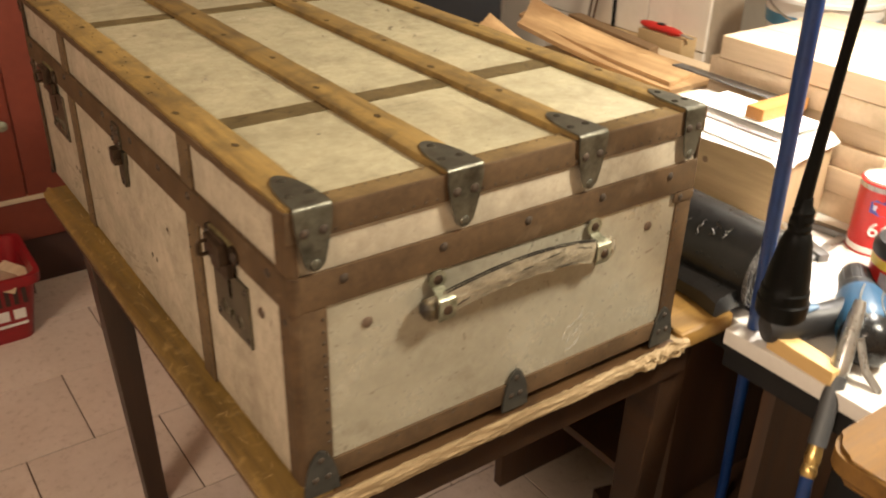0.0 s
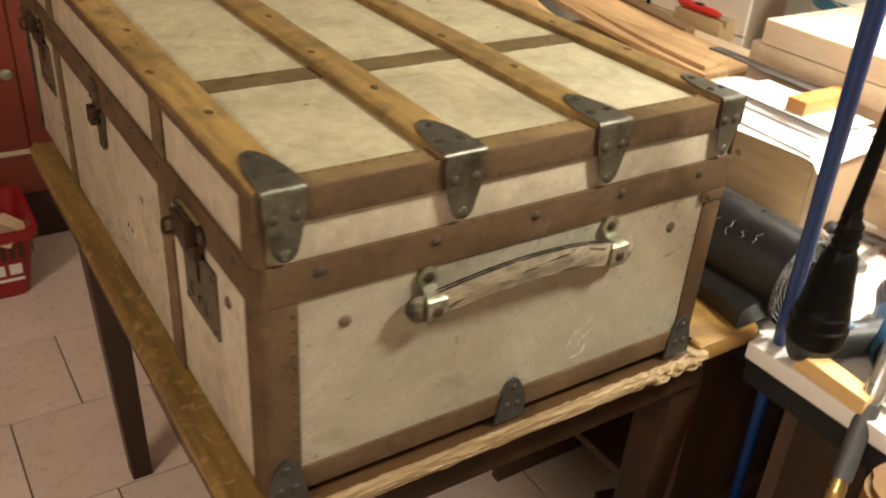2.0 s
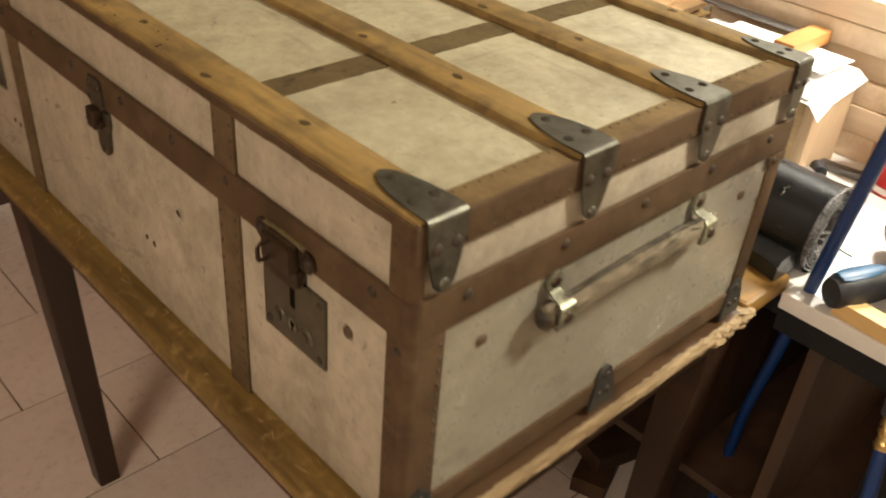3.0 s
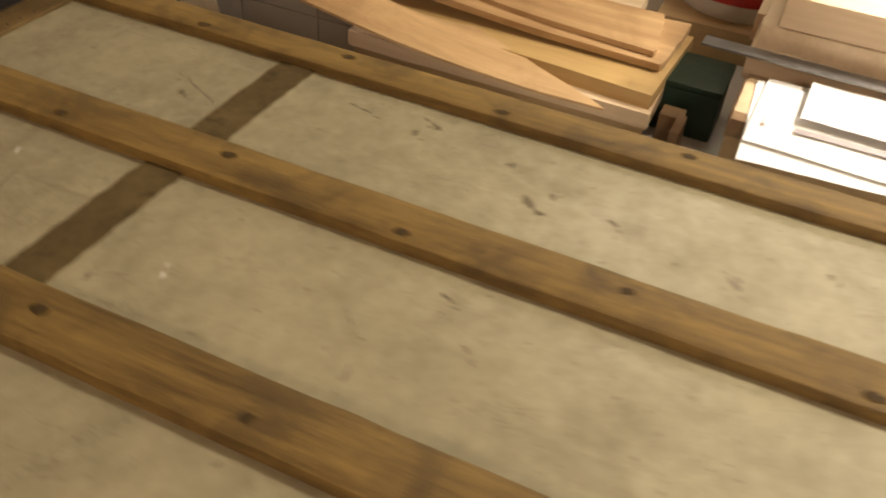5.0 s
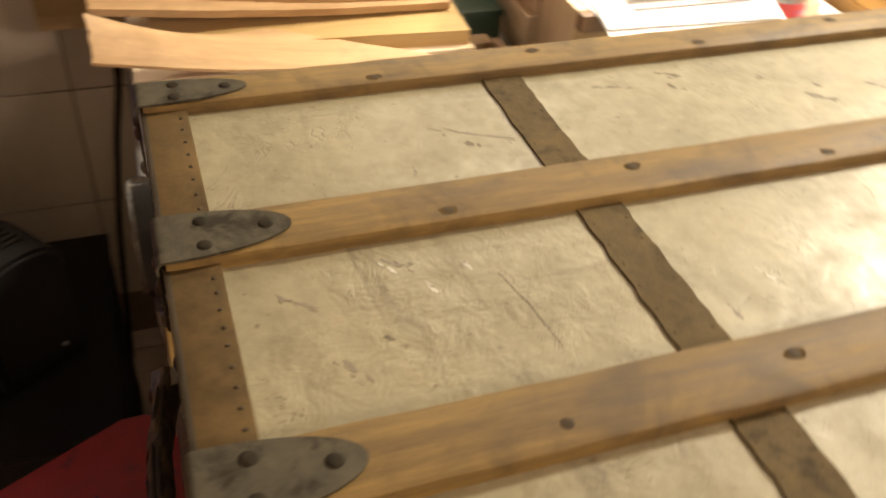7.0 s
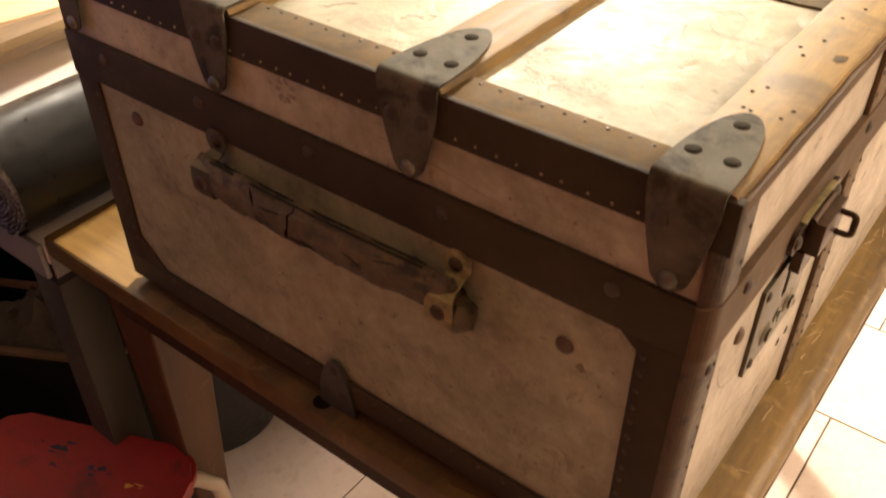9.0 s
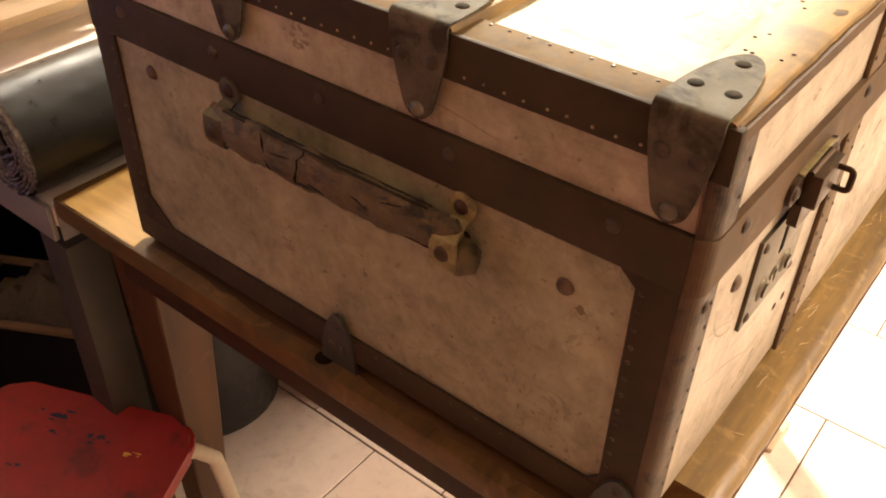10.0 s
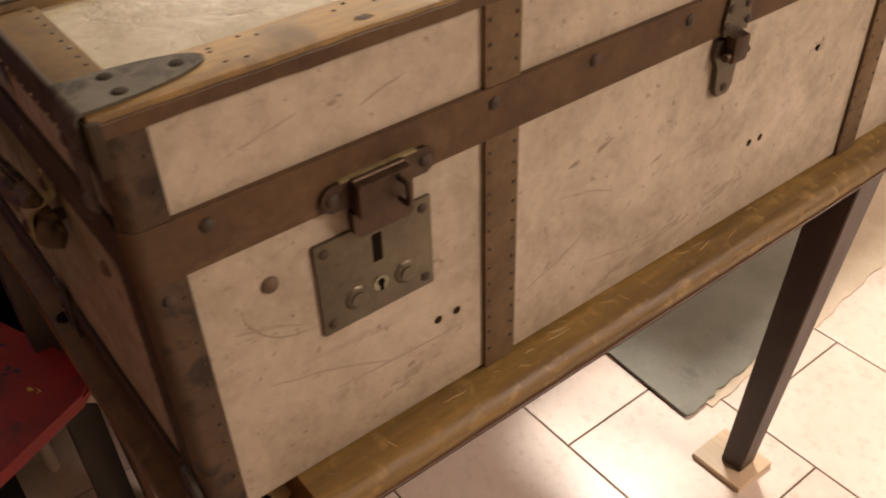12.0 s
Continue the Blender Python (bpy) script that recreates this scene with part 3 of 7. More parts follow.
end_panel = part("end_panel", bm_box(0.010, W - 0.010, L - 0.0030, L - 0.0013, Z0 + 0.02, ZB0 + 0.005), M_PANEL_OLD_SHADED, trunk, "yellowed end panel with brown blotches and shade painted in")
south_panel = part("end_panel", bm_box(0.010, W - 0.010, 0.0008, 0.0030, Z0 + 0.02, ZB0 + 0.005), M_PANEL_METAL, trunk, "dull grey end panel with white rub marks")
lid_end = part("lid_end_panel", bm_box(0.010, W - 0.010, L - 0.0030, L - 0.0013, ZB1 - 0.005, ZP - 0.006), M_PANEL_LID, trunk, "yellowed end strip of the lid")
# band at the lid's seam: one piece a side
ROUND = 0.010


def corner_arc(x_out, y_out, r, far, inner=0.0):
    """Plan of the rounded front corner, from the end face round to the front, shrunk by inner."""
    pts = []
    for k in range(8):
        a = math.pi / 2 * k / 7
        pts.append((x_out + r - (r - inner) * math.sin(a), mirrored(y_out + r - (r - inner) * math.cos(a), far)))
    return pts


def upright(outline, z0, z1):
    bm = bmesh.new()
    slab(bm, outline, z1 - z0, lambda u, v, w: Vector((u, v, z0 + w)))
    return bm


part("seam_band", bm_box(ROUND - 0.0025, W + 0.002, -0.0025, 0.002, ZB0, ZB1, bevel=0.0012), M_BAND, trunk, "brown fibre band")
# north end bands take the copy with painted shade
part("seam_band", bm_box(ROUND - 0.0025, W + 0.002, L - 0.002, L + 0.0025, ZB0, ZB1, bevel=0.0012), M_BAND_SHADED, trunk, "brown fibre band")
seam = corner_arc(-0.0025, -0.0025, ROUND, False) + corner_arc(-0.0025, -0.0025, ROUND, True)[::-1]
seam += corner_arc(-0.0025, -0.0025, ROUND, True, 0.0045) + corner_arc(-0.0025, -0.0025, ROUND, False, 0.0045)[::-1]
part("seam_band", upright(seam, ZB0, ZB1), M_BAND, trunk, "brown fibre band", smooth=False)
part("seam_band", bm_box(W - 0.002, W + 0.0025, 0.001, L - 0.001, ZB0, ZB1, bevel=0.0012), M_BAND, trunk, "brown fibre band")

for far in (False, True):
    # corner bands of the body, round the upright edges
    for x0, x1 in ((ROUND - 0.0018, 0.034), (W - 0.024, W + 0.0015)):
        y0, y1 = span(-0.0015, 0.0012, far)
        part("corner_band", bm_box(x0, x1, y0, y1, Z0 + 0.012, ZB0 + 0.001, bevel=0.0010), M_BAND_SHADED if far else M_BAND, trunk, "brown fibre corner band")
    bend = corner_arc(-0.0018, -0.0015, ROUND, far) + [(-0.0018, mirrored(0.024, far)), (0.0010, mirrored(0.024, far))] + corner_arc(-0.0018, -0.0015, ROUND, far, 0.0028)[::-1]
    part("corner_band", upright(bend, Z0 + 0.012, ZB0 + 0.001), M_BAND_PITTED if far else M_BAND, trunk, "brown fibre corner band", smooth=False)
    part("corner_band", upright(bend, ZB1 - 0.001, ZP + 0.001), M_BAND_PITTED if far else M_BAND, trunk, "brown fibre corner band", smooth=False)
    for x0, x1 in ((W - 0.0010, W + 0.0018),):
        y0, y1 = span(-0.001, 0.024, far)
        part("corner_band", bm_box(x0, x1, y0, y1, Z0 + 0.012, ZB0 + 0.001, bevel=0.0010), M_BAND, trunk, "brown fibre corner band")
        part("corner_band", bm_box(x0, x1, y0, y1, ZB1 - 0.001, ZP + 0.001, bevel=0.0010), M_BAND, trunk, "brown fibre corner band")
    # lower band
    y0, y1 = span(-0.0022, 0.0012, far)
    part("bottom_band", bm_box(0.0075, W, y0, y1, Z0 + 0.010, 0.7835, bevel=0.0010), M_BAND_SHADED if far else M_BAND, trunk, "brown fibre bottom band")
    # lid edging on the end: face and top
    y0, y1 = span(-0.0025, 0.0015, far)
    part("lid_edging", bm_box(0.0075, W, y0, y1, 1.0345, ZP + 0.0045, bevel=0.0016), M_BAND_SHADED if far else M_BAND, trunk, "brown nailed edging")
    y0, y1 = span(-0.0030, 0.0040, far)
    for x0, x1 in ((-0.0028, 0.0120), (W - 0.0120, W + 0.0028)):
        part("lid_corner", bm_box(x0, x1, y0, y1, 1.0342, ZS - 0.0022, bevel=0.0016), M_BAND_SHADED if far else M_BAND, trunk, "brown fibre lid corner")
    for (a0, a1), (b0, b1) in zip(SLATS, SLATS[1:]):
        y0, y1 = span(-0.0018, 0.027, far)
        part("lid_edging_top", bm_box(a1 - 0.001, b0 + 0.001, y0, y1, ZP - 0.002, ZP + 0.0040, bevel=0.0016), M_EDGING_SHADED if far else M_EDGING, trunk, "worn brown nailed edging with shade painted in" if far else "worn tan nailed edging")

# gussets at the lower corners of the north end
for pts in (((0.502, 0.782), (0.502, 0.812), (0.472, 0.782)), ((0.033, 0.782), (0.033, 0.794), (0.045, 0.782)), ((0.033, 0.9645), (0.033, 0.952), (0.047, 0.9645))):
    bm = bmesh.new()
    slab(bm, pts, 0.0016, lambda u, v, w: Vector((u, L - 0.0016 + w + 0.0012, v)))
    part("corner_gusset", bm, M_BAND_SHADED, trunk, "dark brown corner gusset", smooth=False)

# straps over the lid between the slats, and down the front and back
for y0, y1 in STRAPS:
    for (a0, a1), (b0, b1) in zip(SLATS, SLATS[1:]):
        fray = random.Random(int(1000 * (y0 + a1)))
        steps = [a1 - 0.001 + (b0 - a1 + 0.002) * k / 14 for k in range(15)]
        rim = [(x, y0 + fray.uniform(-0.0009, 0.0009)) for x in steps] + [(x, y1 + fray.uniform(-0.0009, 0.0009)) for x in steps[::-1]]
        bm = bmesh.new()
        slab(bm, rim, 0.0036, lambda u, v, w: Vector((u, v, ZP - 0.002 + w)))
        part("lid_strap", bm, M_STRAP, trunk, "grey brown nailed strap", smooth=False)
    for x0, x1 in ((-0.0016, 0.002), (W - 0.002, W + 0.0016)):
        part("side_strap", bm_box(x0, x1, y0, y1, Z0 + 0.004, ZB0 + 0.001, bevel=0.0006), M_STRAP_SIDE, trunk, "brown nailed strap")
        part("side_strap", bm_box(x0, x1, y0, y1, ZB1 - 0.001, ZP + 0.001, bevel=0.0006), M_STRAP_SIDE, trunk, "brown nailed strap")

# slats: rounded, slightly worn along the edges
rng = random.Random(4)


def slat(x0, x1, left=0.0035, right=0.0035):
    bm = bmesh.new()
    n, h = 40, ZS - ZP + 0.002
    rings = []
    for i in range(n + 1):
        y = -0.0005 + (L + 0.001) * i / n
        j = [rng.uniform(-0.0006, 0.0006) for _ in range(4)]
        z0 = ZP - 0.002
        sec = [(x0, z0), (x0 + j[0], z0 + h - left), (x0 + 0.29 * left + j[0], z0 + h - 0.29 * left), (x0 + left + j[0], z0 + h + j[1] * 0.4)]
        sec += [(x1 - right + j[2], z0 + h + j[3] * 0.4), (x1 - 0.29 * right + j[2], z0 + h - 0.29 * right), (x1 + j[2], z0 + h - right), (x1, z0)]
        rings.append([bm.verts.new((x, y, z)) for x, z in sec])
    for a, b in zip(rings, rings[1:]):
        for k in range(8):
            bm.faces.new((a[k], a[(k + 1) % 8], b[(k + 1) % 8], b[k]))
    bm.faces.new(rings[0])
    bm.faces.new(rings[-1])
    return bm


slat_parts = [part("slat", slat(*s, left=0.0040 if s[0] == 0.0 else 0.0035, right=0.0040 if s[1] == W else 0.0035), M_SLAT, trunk, "honey brown wooden slat") for s in SLATS]


# red brown edging strips along the outer slats
for x0, x1 in ((-0.0024, 0.0012), (W - 0.0012, W + 0.0024)):
    bm = bmesh.new()
    steps = [0.0 + L * k / 60 for k in range(61)]
    rim = [(y, ZP - 0.0030 + rng.uniform(-0.0006, 0.0006)) for y in steps] + [(y, ZS - 0.0036 + rng.uniform(-0.0005, 0.0005)) for y in steps[::-1]]
    slab(bm, rim, x1 - x0, lambda u, v, w: Vector((x0 + w, u, v)))
    part("slat_edging", bm, M_BAND, trunk, "red brown edging under the outer slat", smooth=False)


def rivet_mesh(r, h, mat, name="rivet"):
    bm = bmesh.new()
    dome(bm, (0, 0, 0), (0, 0, 1), r, h, 12, 3)
    return mesh_of(name, bm, mat)


RIVET = rivet_mesh(0.0048, 0.0028, M_RIVET)
RIVET_SMALL = rivet_mesh(0.0038, 0.0022, M_RIVET)
RIVET_STEEL = rivet_mesh(0.0052, 0.003, M_STEEL)
SCREW = rivet_mesh(0.0034, 0.0003, M_SCREW, "screw")
RIVET_TOP = rivet_mesh(0.0043, 0.0012, M_RIVET_DULL)
RIVET_CLIP = rivet_mesh(0.0056, 0.0030, M_IRON)
KNOB = rivet_mesh(0.0062, 0.0035, M_KNOB, "knob")


def facing(p, n):
    return Matrix.Translation(p) @ Vector(n).to_track_quat("Z", "Y").to_matrix().to_4x4()


def tongue(s, half, straight, reach, tip):
    """Half the width of a cap at the distance s from its fold."""
    if s <= straight:
        return half
    u = (s - straight) / (reach - straight)
    return tip + (half - tip) * max(0.0, 1 - u ** 1.45)


def bracket(x0, x1, far):
    """A steel cap folded over the end of a slat, with a tongue on the lid and one down the end."""
    mid, half = (x0 + x1) / 2, (x1 - x0) / 2 + 0.0005
    top, drop, rad, t = 0.069, 0.0590, 0.0032, 0.0016
    rows = []
    for k in range(19):
        s = top * (1 - (k / 18) ** 1.7)
        rows.append((-0.001 + s, ZS + 0.0002, 0, 1, max(0.0012, half * math.sqrt(max(0.0, 1 - (s / top) ** 2.1)))))
    for k in range(1, 5):
        a = math.pi / 2 * k / 5
        rows.append((-0.001 - rad * math.sin(a), ZS + 0.0002 - rad * (1 - math.cos(a)), -math.sin(a), math.cos(a), half))
    for k in range(17):
        s = drop * (1 - (1 - k / 16) ** 1.5)
        blunt = math.sqrt(max(0.02, 1 - max(0.0, (s - drop + 0.008) / 0.008) ** 2))
        rows.append((-0.0042, ZS + 0.0002 - rad - s, -1, 0, tongue(s, half, 0.006, drop, 0.0078) * blunt))
    bm = bmesh.new()
    lower, upper = [], []
    for y, z, ny, nz, hw in rows:
        for store, off in ((lower, 0.0), (upper, t)):
            row = []
            for u in (-1, -0.5, 0, 0.5, 1):
                yy = y + ny * off
                row.append(bm.verts.new((mid + u * hw, mirrored(yy, far), z + nz * off)))
            store.append(row)
    n = len(rows)
    for i in range(n - 1):
        for k in range(4):
            bm.faces.new((lower[i][k], lower[i][k + 1], lower[i + 1][k + 1], lower[i + 1][k]))
            bm.faces.new((upper[i][k], upper[i][k + 1], upper[i + 1][k + 1], upper[i + 1][k]))
        for k in (0, 4):
            bm.faces.new((lower[i][k], lower[i + 1][k], upper[i + 1][k], upper[i][k]))
    for i in (0, n - 1):
        for k in range(4):
            bm.faces.new((lower[i][k], lower[i][k + 1], upper[i][k + 1], upper[i][k]))
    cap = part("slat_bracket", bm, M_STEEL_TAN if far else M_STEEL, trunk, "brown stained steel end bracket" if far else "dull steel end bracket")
    up = ZS + 0.0002 + t
    for dx, y in ((-0.52, 0.0205), (0.52, 0.0205), (0.0, 0.054)):
        piece("rivet", RIVET_TOP, cap, facing((mid + dx * half, mirrored(y, far), up), (0, 0, 1)))
    out = (0, 1, 0) if far else (0, -1, 0)
    for dx, z in ((-0.5, 1.0435), (0.5, 1.0435), (0.0, 1.0115)):
        piece("rivet", RIVET if z > 1.02 else RIVET_STEEL, cap, facing((mid + dx * half, mirrored(-0.0058, far), z), out))


for s in SLATS:
    for far in (False, True):
        bracket(s[0] + (0.005 if s[0] == 0.0 else 0.0), s[1] - (0.005 if s[1] == W else 0.0), far)


def foot_cap(x, half, far):
    """A small dark cap at the trunk's lower edge."""
    bm = bmesh.new()
    pts = [(-half, 0.0), (half, 0.0)]
    for k in range(9):
        a = k / 8
        pts.append((half * 0.92 * math.cos(math.pi * a) * (1 - 0.25 * math.sin(math.pi * a)), 0.018 + 0.036 * math.sin(math.pi * a)))
    slab(bm, pts, 0.0030, lambda u, v, w: Vector((x + u, mirrored(-0.0022 - w, far), Z0 + v)))
    cap = part("foot_cap", bm, M_STEEL_DARK, trunk, "blackened steel foot cap")
    out = (0, 1, 0) if far else (0, -1, 0)
    for dx, z in ((-0.35, 0.020), (0.35, 0.020), (0, 0.043)):
        piece("rivet", RIVET_SMALL, cap, facing((x + dx * half, mirrored(-0.0052, far), Z0 + z), out))


for far in (False, True):
    foot_cap(0.267, 0.0185, far)
    foot_cap(0.018, 0.020, far)
    if not far:
        foot_cap(W - 0.017, 0.019, far)

# rivets along the bands, knobs on the panels
for far in (False, True):
    out = (0, 1, 0) if far else (0, -1, 0)
    for x in (0.052, 0.162, 0.269, 0.374, 0.481):
        piece("rivet", RIVET, trunk, facing((x, mirrored(-0.0024, far), 0.9875), out))
    for x, z in ((0.077, 0.9295), (0.461, 0.942) if far else (0.4580, 0.9285)):
        piece("knob", KNOB, trunk, facing((x, mirrored(0.0010, far), z), out))
    piece("knob", KNOB, trunk, facing((0.0021, 0.073 if not far else 0.8975, 0.9275), (-1, 0, 0)))
for y in (0.041, 0.238, 0.329, 0.428, 0.540, 0.638, 0.728, 0.927):
    piece("rivet", RIVET, trunk, facing((-0.0024, y, 0.9885), (-1, 0, 0)))
for y, z in ((0.011, 0.951), (0.957, 0.951)):
    piece("rivet", RIVET_SMALL, trunk, facing((-0.0018, y, z), (-1, 0, 0)))

band_end = part("band_end", bm_box(W - 0.032, W + 0.0012, -0.0036, -0.0016, 0.9505, 0.9620, bevel=0.0006), M_BAND, trunk, "short overlapping band end")
piece("rivet", RIVET_SMALL, band_end, facing((W - 0.022, -0.0035, 0.9565), (0, -1, 0)))

# screws sunk in the slats
for (x0, x1), flip in zip(SLATS, (0, 1, 0, 0)):
    w = x1 - x0
    for k, y in enumerate((0.160, 0.279, 0.416, 0.551, 0.686, 0.812)):
        x = x0 + w * (0.22 if k % 2 else 0.62)
        if flip:
            x = x0 + w * (0.32 if (k % 2) else 0.56)
        bm = bmesh.new()
        ring = [(0.0036 + 0.0022 * rng.random()) for q in range(12)]
        slab(bm, [(r * 0.8 * math.cos(q * math.pi / 6), r * 1.25 * math.sin(q * math.pi / 6)) for q, r in enumerate(ring)], 0.00025, lambda u, v, w: Vector((x + u, y + v, ZS - 0.0001 + w)))
        part("screw_stain", bm, M_HALO, slat_parts[SLATS.index((x0, x1))], "dark stain round a screw")
        piece("screw", SCREW, slat_parts[SLATS.index((x0, x1))], facing((x, y, ZS + 0.0002), (0, 0, 1)))


# woodworm holes in the front slat
worm = rivet_mesh(0.0013, 0.0002, M_BLACK, "worm_hole")
for k in range(26):
    piece("worm_hole", worm, slat_parts[0], facing((rng.uniform(0.006, 0.037), L - 0.07 - 0.55 * rng.random() ** 1.8, ZS + 0.0002), (0, 0, 1)))

# rows of small nails
def nails(name, places, n, parent, r=0.0016, h=0.0011, mat=None):
    bm = bmesh.new()
    for p in places:
        dome(bm, p, n, r, h, 6, 2)
    ob = part(name, bm, mat or M_NAIL, parent, "row of small nail heads")
    return tagged(ob, kind="stuff")


def along(a, b, step, jitter=0.0012):
    n = max(2, round((b - a) / step))
    return [a + (b - a) * (k + 0.5) / n + rng.uniform(-jitter, jitter) for k in range(n)]


for far in (False, True):
    out = (0, 1, 0) if far else (0, -1, 0)
    # only the north row has the painted gleam
    nails("edging_nails", [(x, mirrored(-0.0024, far), 1.0395 + rng.uniform(-0.0006, 0.0006)) for x in along(0.012, W - 0.012, 0.0135)], out, trunk, 0.0011 if far else 0.0016, mat=M_NAIL_LIT if far else M_NAIL)
    nails("edging_top_nails", [(x, mirrored(0.022, far), ZP + 0.0039) for (a0, a1), (b0, b1) in zip(SLATS, SLATS[1:]) for x in along(a1 + 0.004, b0 - 0.004, 0.0135)], (0, 0, 1), trunk, 0.0014, 0.0009)
    for x in (0.0295, W - 0.020):
        nails("corner_nails", [(x, mirrored(-0.0014, far), z) for z in along(0.80, 0.957, 0.0135)], out, trunk, 0.0020, 0.0013)
    nails("bottom_nails", [(x, mirrored(-0.0021, far), 0.7785) for x in along(0.05, W - 0.05, 0.024)], out, trunk)
    nails("front_corner_nails", [(-0.0017, mirrored(0.0195, far), z) for z in along(0.785, 0.957, 0.018) + along(1.008, 1.050, 0.018)], (-1, 0, 0), trunk)
for y0, y1 in STRAPS:
    for y in (y0 + 0.004, y1 - 0.004):
        nails("strap_nails", [(x, y, ZP + 0.0015) for (a0, a1), (b0, b1) in zip(SLATS, SLATS[1:]) for x in along(a1 + 0.006, b0 - 0.006, 0.018)], (0, 0, 1), trunk, 0.0012, 0.0005, M_STRAP)
        nails("strap_nails", [(-0.0015, y, z) for z in along(0.765, 0.96, 0.0165) + along(1.006, 1.052, 0.0165)], (-1, 0, 0), trunk, 0.0018, 0.0012)


# dents and holes in the panels
def blot(name, parent, pts, n, mat=None):
    bm = bmesh.new()
    for p, r in pts:
        dome(bm, p, n, r, 0.0006, 9, 2)
    return part(name, bm, mat or M_HOLE, parent, "dark hole in the panel")


blot("nail_hole", trunk, [((0.0019, 0.420, 0.833), 0.0036)], (-1, 0, 0))
blot("nail_hole", trunk, [((0.0019, 0.404, 0.8325), 0.0036)], (-1, 0, 0))
blot("nail_hole", trunk, [((0.0019, 0.776, 0.827), 0.0036)], (-1, 0, 0))
blot("nail_hole", trunk, [((0.0019, 0.759, 0.8265), 0.0036)], (-1, 0, 0))


# ---- stains, scratches and flecks on the panels ----
def mark(name, parent, centre, normal, size, mat, label, seed, turn=0.0, bits=3):
    """A cluster of thin ragged patches, long and wide by size, lying on a panel."""
    dice = random.Random(seed)
    n = Vector(normal)
    u = Vector((1, 0, 0)) if abs(n.x) < 0.5 else Vector((0, 1, 0))
    v = n.cross(u)
    u, v = u * math.cos(turn) + v * math.sin(turn), v * math.cos(turn) - u * math.sin(turn)
    bm = bmesh.new()
    for b in range(bits):
        share = 1.0 if b == 0 else dice.uniform(0.25, 0.6)
        c = Vector(centre) + (Vector() if b == 0 else u * dice.uniform(-1, 1) * size[0] * 0.9 + v * dice.uniform(-1, 1) * size[1] * 0.9)
        rim = []
        for q in range(11):
            a, r = 2 * math.pi * q / 11, dice.uniform(0.45, 1.05) * share
            rim.append((size[0] * 0.5 * r * math.cos(a), size[1] * 0.5 * r * math.sin(a)))
        slab(bm, rim, 0.00022 + 0.00003 * b, lambda p, q, w: c + u * p + v * q + n * (w - 0.0001))
    return part(name, bm, mat, parent, label)


def scratch(parent, pts, normal, width, mat, label):
    n = Vector(normal)
    full = [Vector(a).lerp(Vector(b), k / 5) for a, b in zip(pts, pts[1:]) for k in range(5)] + [Vector(pts[-1])]
    full = [p + (Vector((0.0, 0.0, 0.0)) if i in (0, len(full) - 1) else Vector([rng.uniform(-0.0006, 0.0006) * (1 - abs(c)) for c in n])) for i, p in enumerate(full)]
    bm = bmesh.new()
    sweep(bm, full, [(-width / 2, 0.0), (0.0, 0.00025), (width / 2, 0.0), (0.0, -0.0003)], up=n, wobble=lambda i, k: 0.3 + 0.7 * math.sin(math.pi * (i + 0.5) / len(full)))
    return part("scratch", bm, mat, parent, label)


UP, SOUTH, WEST, NORTH = (0, 0, 1), (0, -1, 0), (-1, 0, 0), (0, 1, 0)
for k, (x, y, a, b, t) in enumerate(((0.416, 0.498, 0.016, 0.008, 0.6), (0.430, 0.486, 0.010, 0.006, 0.2), (0.467, 0.588, 0.015, 0.006, 1.0), (0.452, 0.598, 0.009, 0.005, 0.4), (0.450, 0.523, 0.008, 0.005, 0.0), (0.422, 0.442, 0.012, 0.005, 0.9), (0.461, 0.643, 0.014, 0.003, 1.4), (0.307, 0.506, 0.012, 0.003, 1.2), (0.438, 0.309, 0.010, 0.004, 0.5), (0.118, 0.164, 0.009, 0.004, 0.2), (0.413, 0.771, 0.010, 0.005, 0.4), (0.256, 0.870, 0.010, 0.004, 0.8), (0.082, 0.640, 0.010, 0.005, 0.3))):
    mark("stain", lid_top, (x, y, ZP), UP, (a, b), M_STAIN, "dark stain on the panel", 20 + k, t)
for k, (x, y, a, b, t, n) in enumerate(((0.243, 0.893, 0.013, 0.004, 0.5, 5), (0.290, 0.904, 0.014, 0.003, 0.9, 4), (0.299, 0.916, 0.012, 0.003, 0.6, 4), (0.425, 0.767, 0.026, 0.003, 1.1, 4), (0.418, 0.752, 0.022, 0.0025, 1.1, 3), (0.391, 0.815, 0.008, 0.003, 0.1, 3), (0.311, 0.854, 0.016, 0.003, 0.8, 4), (0.225, 0.690, 0.010, 0.003, 0.0, 3), (0.265, 0.545, 0.012, 0.003, 0.7, 3), (0.275, 0.480, 0.012, 0.003, 0.9, 3), (0.229, 0.527, 0.012, 0.003, 0.2, 3), (0.10, 0.84, 0.012, 0.004, 0.4, 4), (0.09, 0.40, 0.018, 0.005, 1.2, 5), (0.40, 0.36, 0.018, 0.006, 0.8, 5))):
    mark("stain", lid_top, (x, y, ZP), UP, (a, b), M_SMUDGE if n > 8 else M_STAIN_PALE, "grey smudge on the panel", 230 + k, t, n)
for k, (x, y) in enumerate(((0.246, 0.655), (0.305, 0.855), (0.298, 0.814), (0.285, 0.838))):
    mark("fleck", lid_top, (x, y, ZP), UP, (0.010, 0.0025), M_FLECK, "pale scrape on the panel", 50 + k, 0.5)
scratch(lid_top, ((0.289, 0.800, ZP), (0.262, 0.793, ZP), (0.227, 0.789, ZP)), UP, 0.0012, M_STAIN, "thin dark scratch")
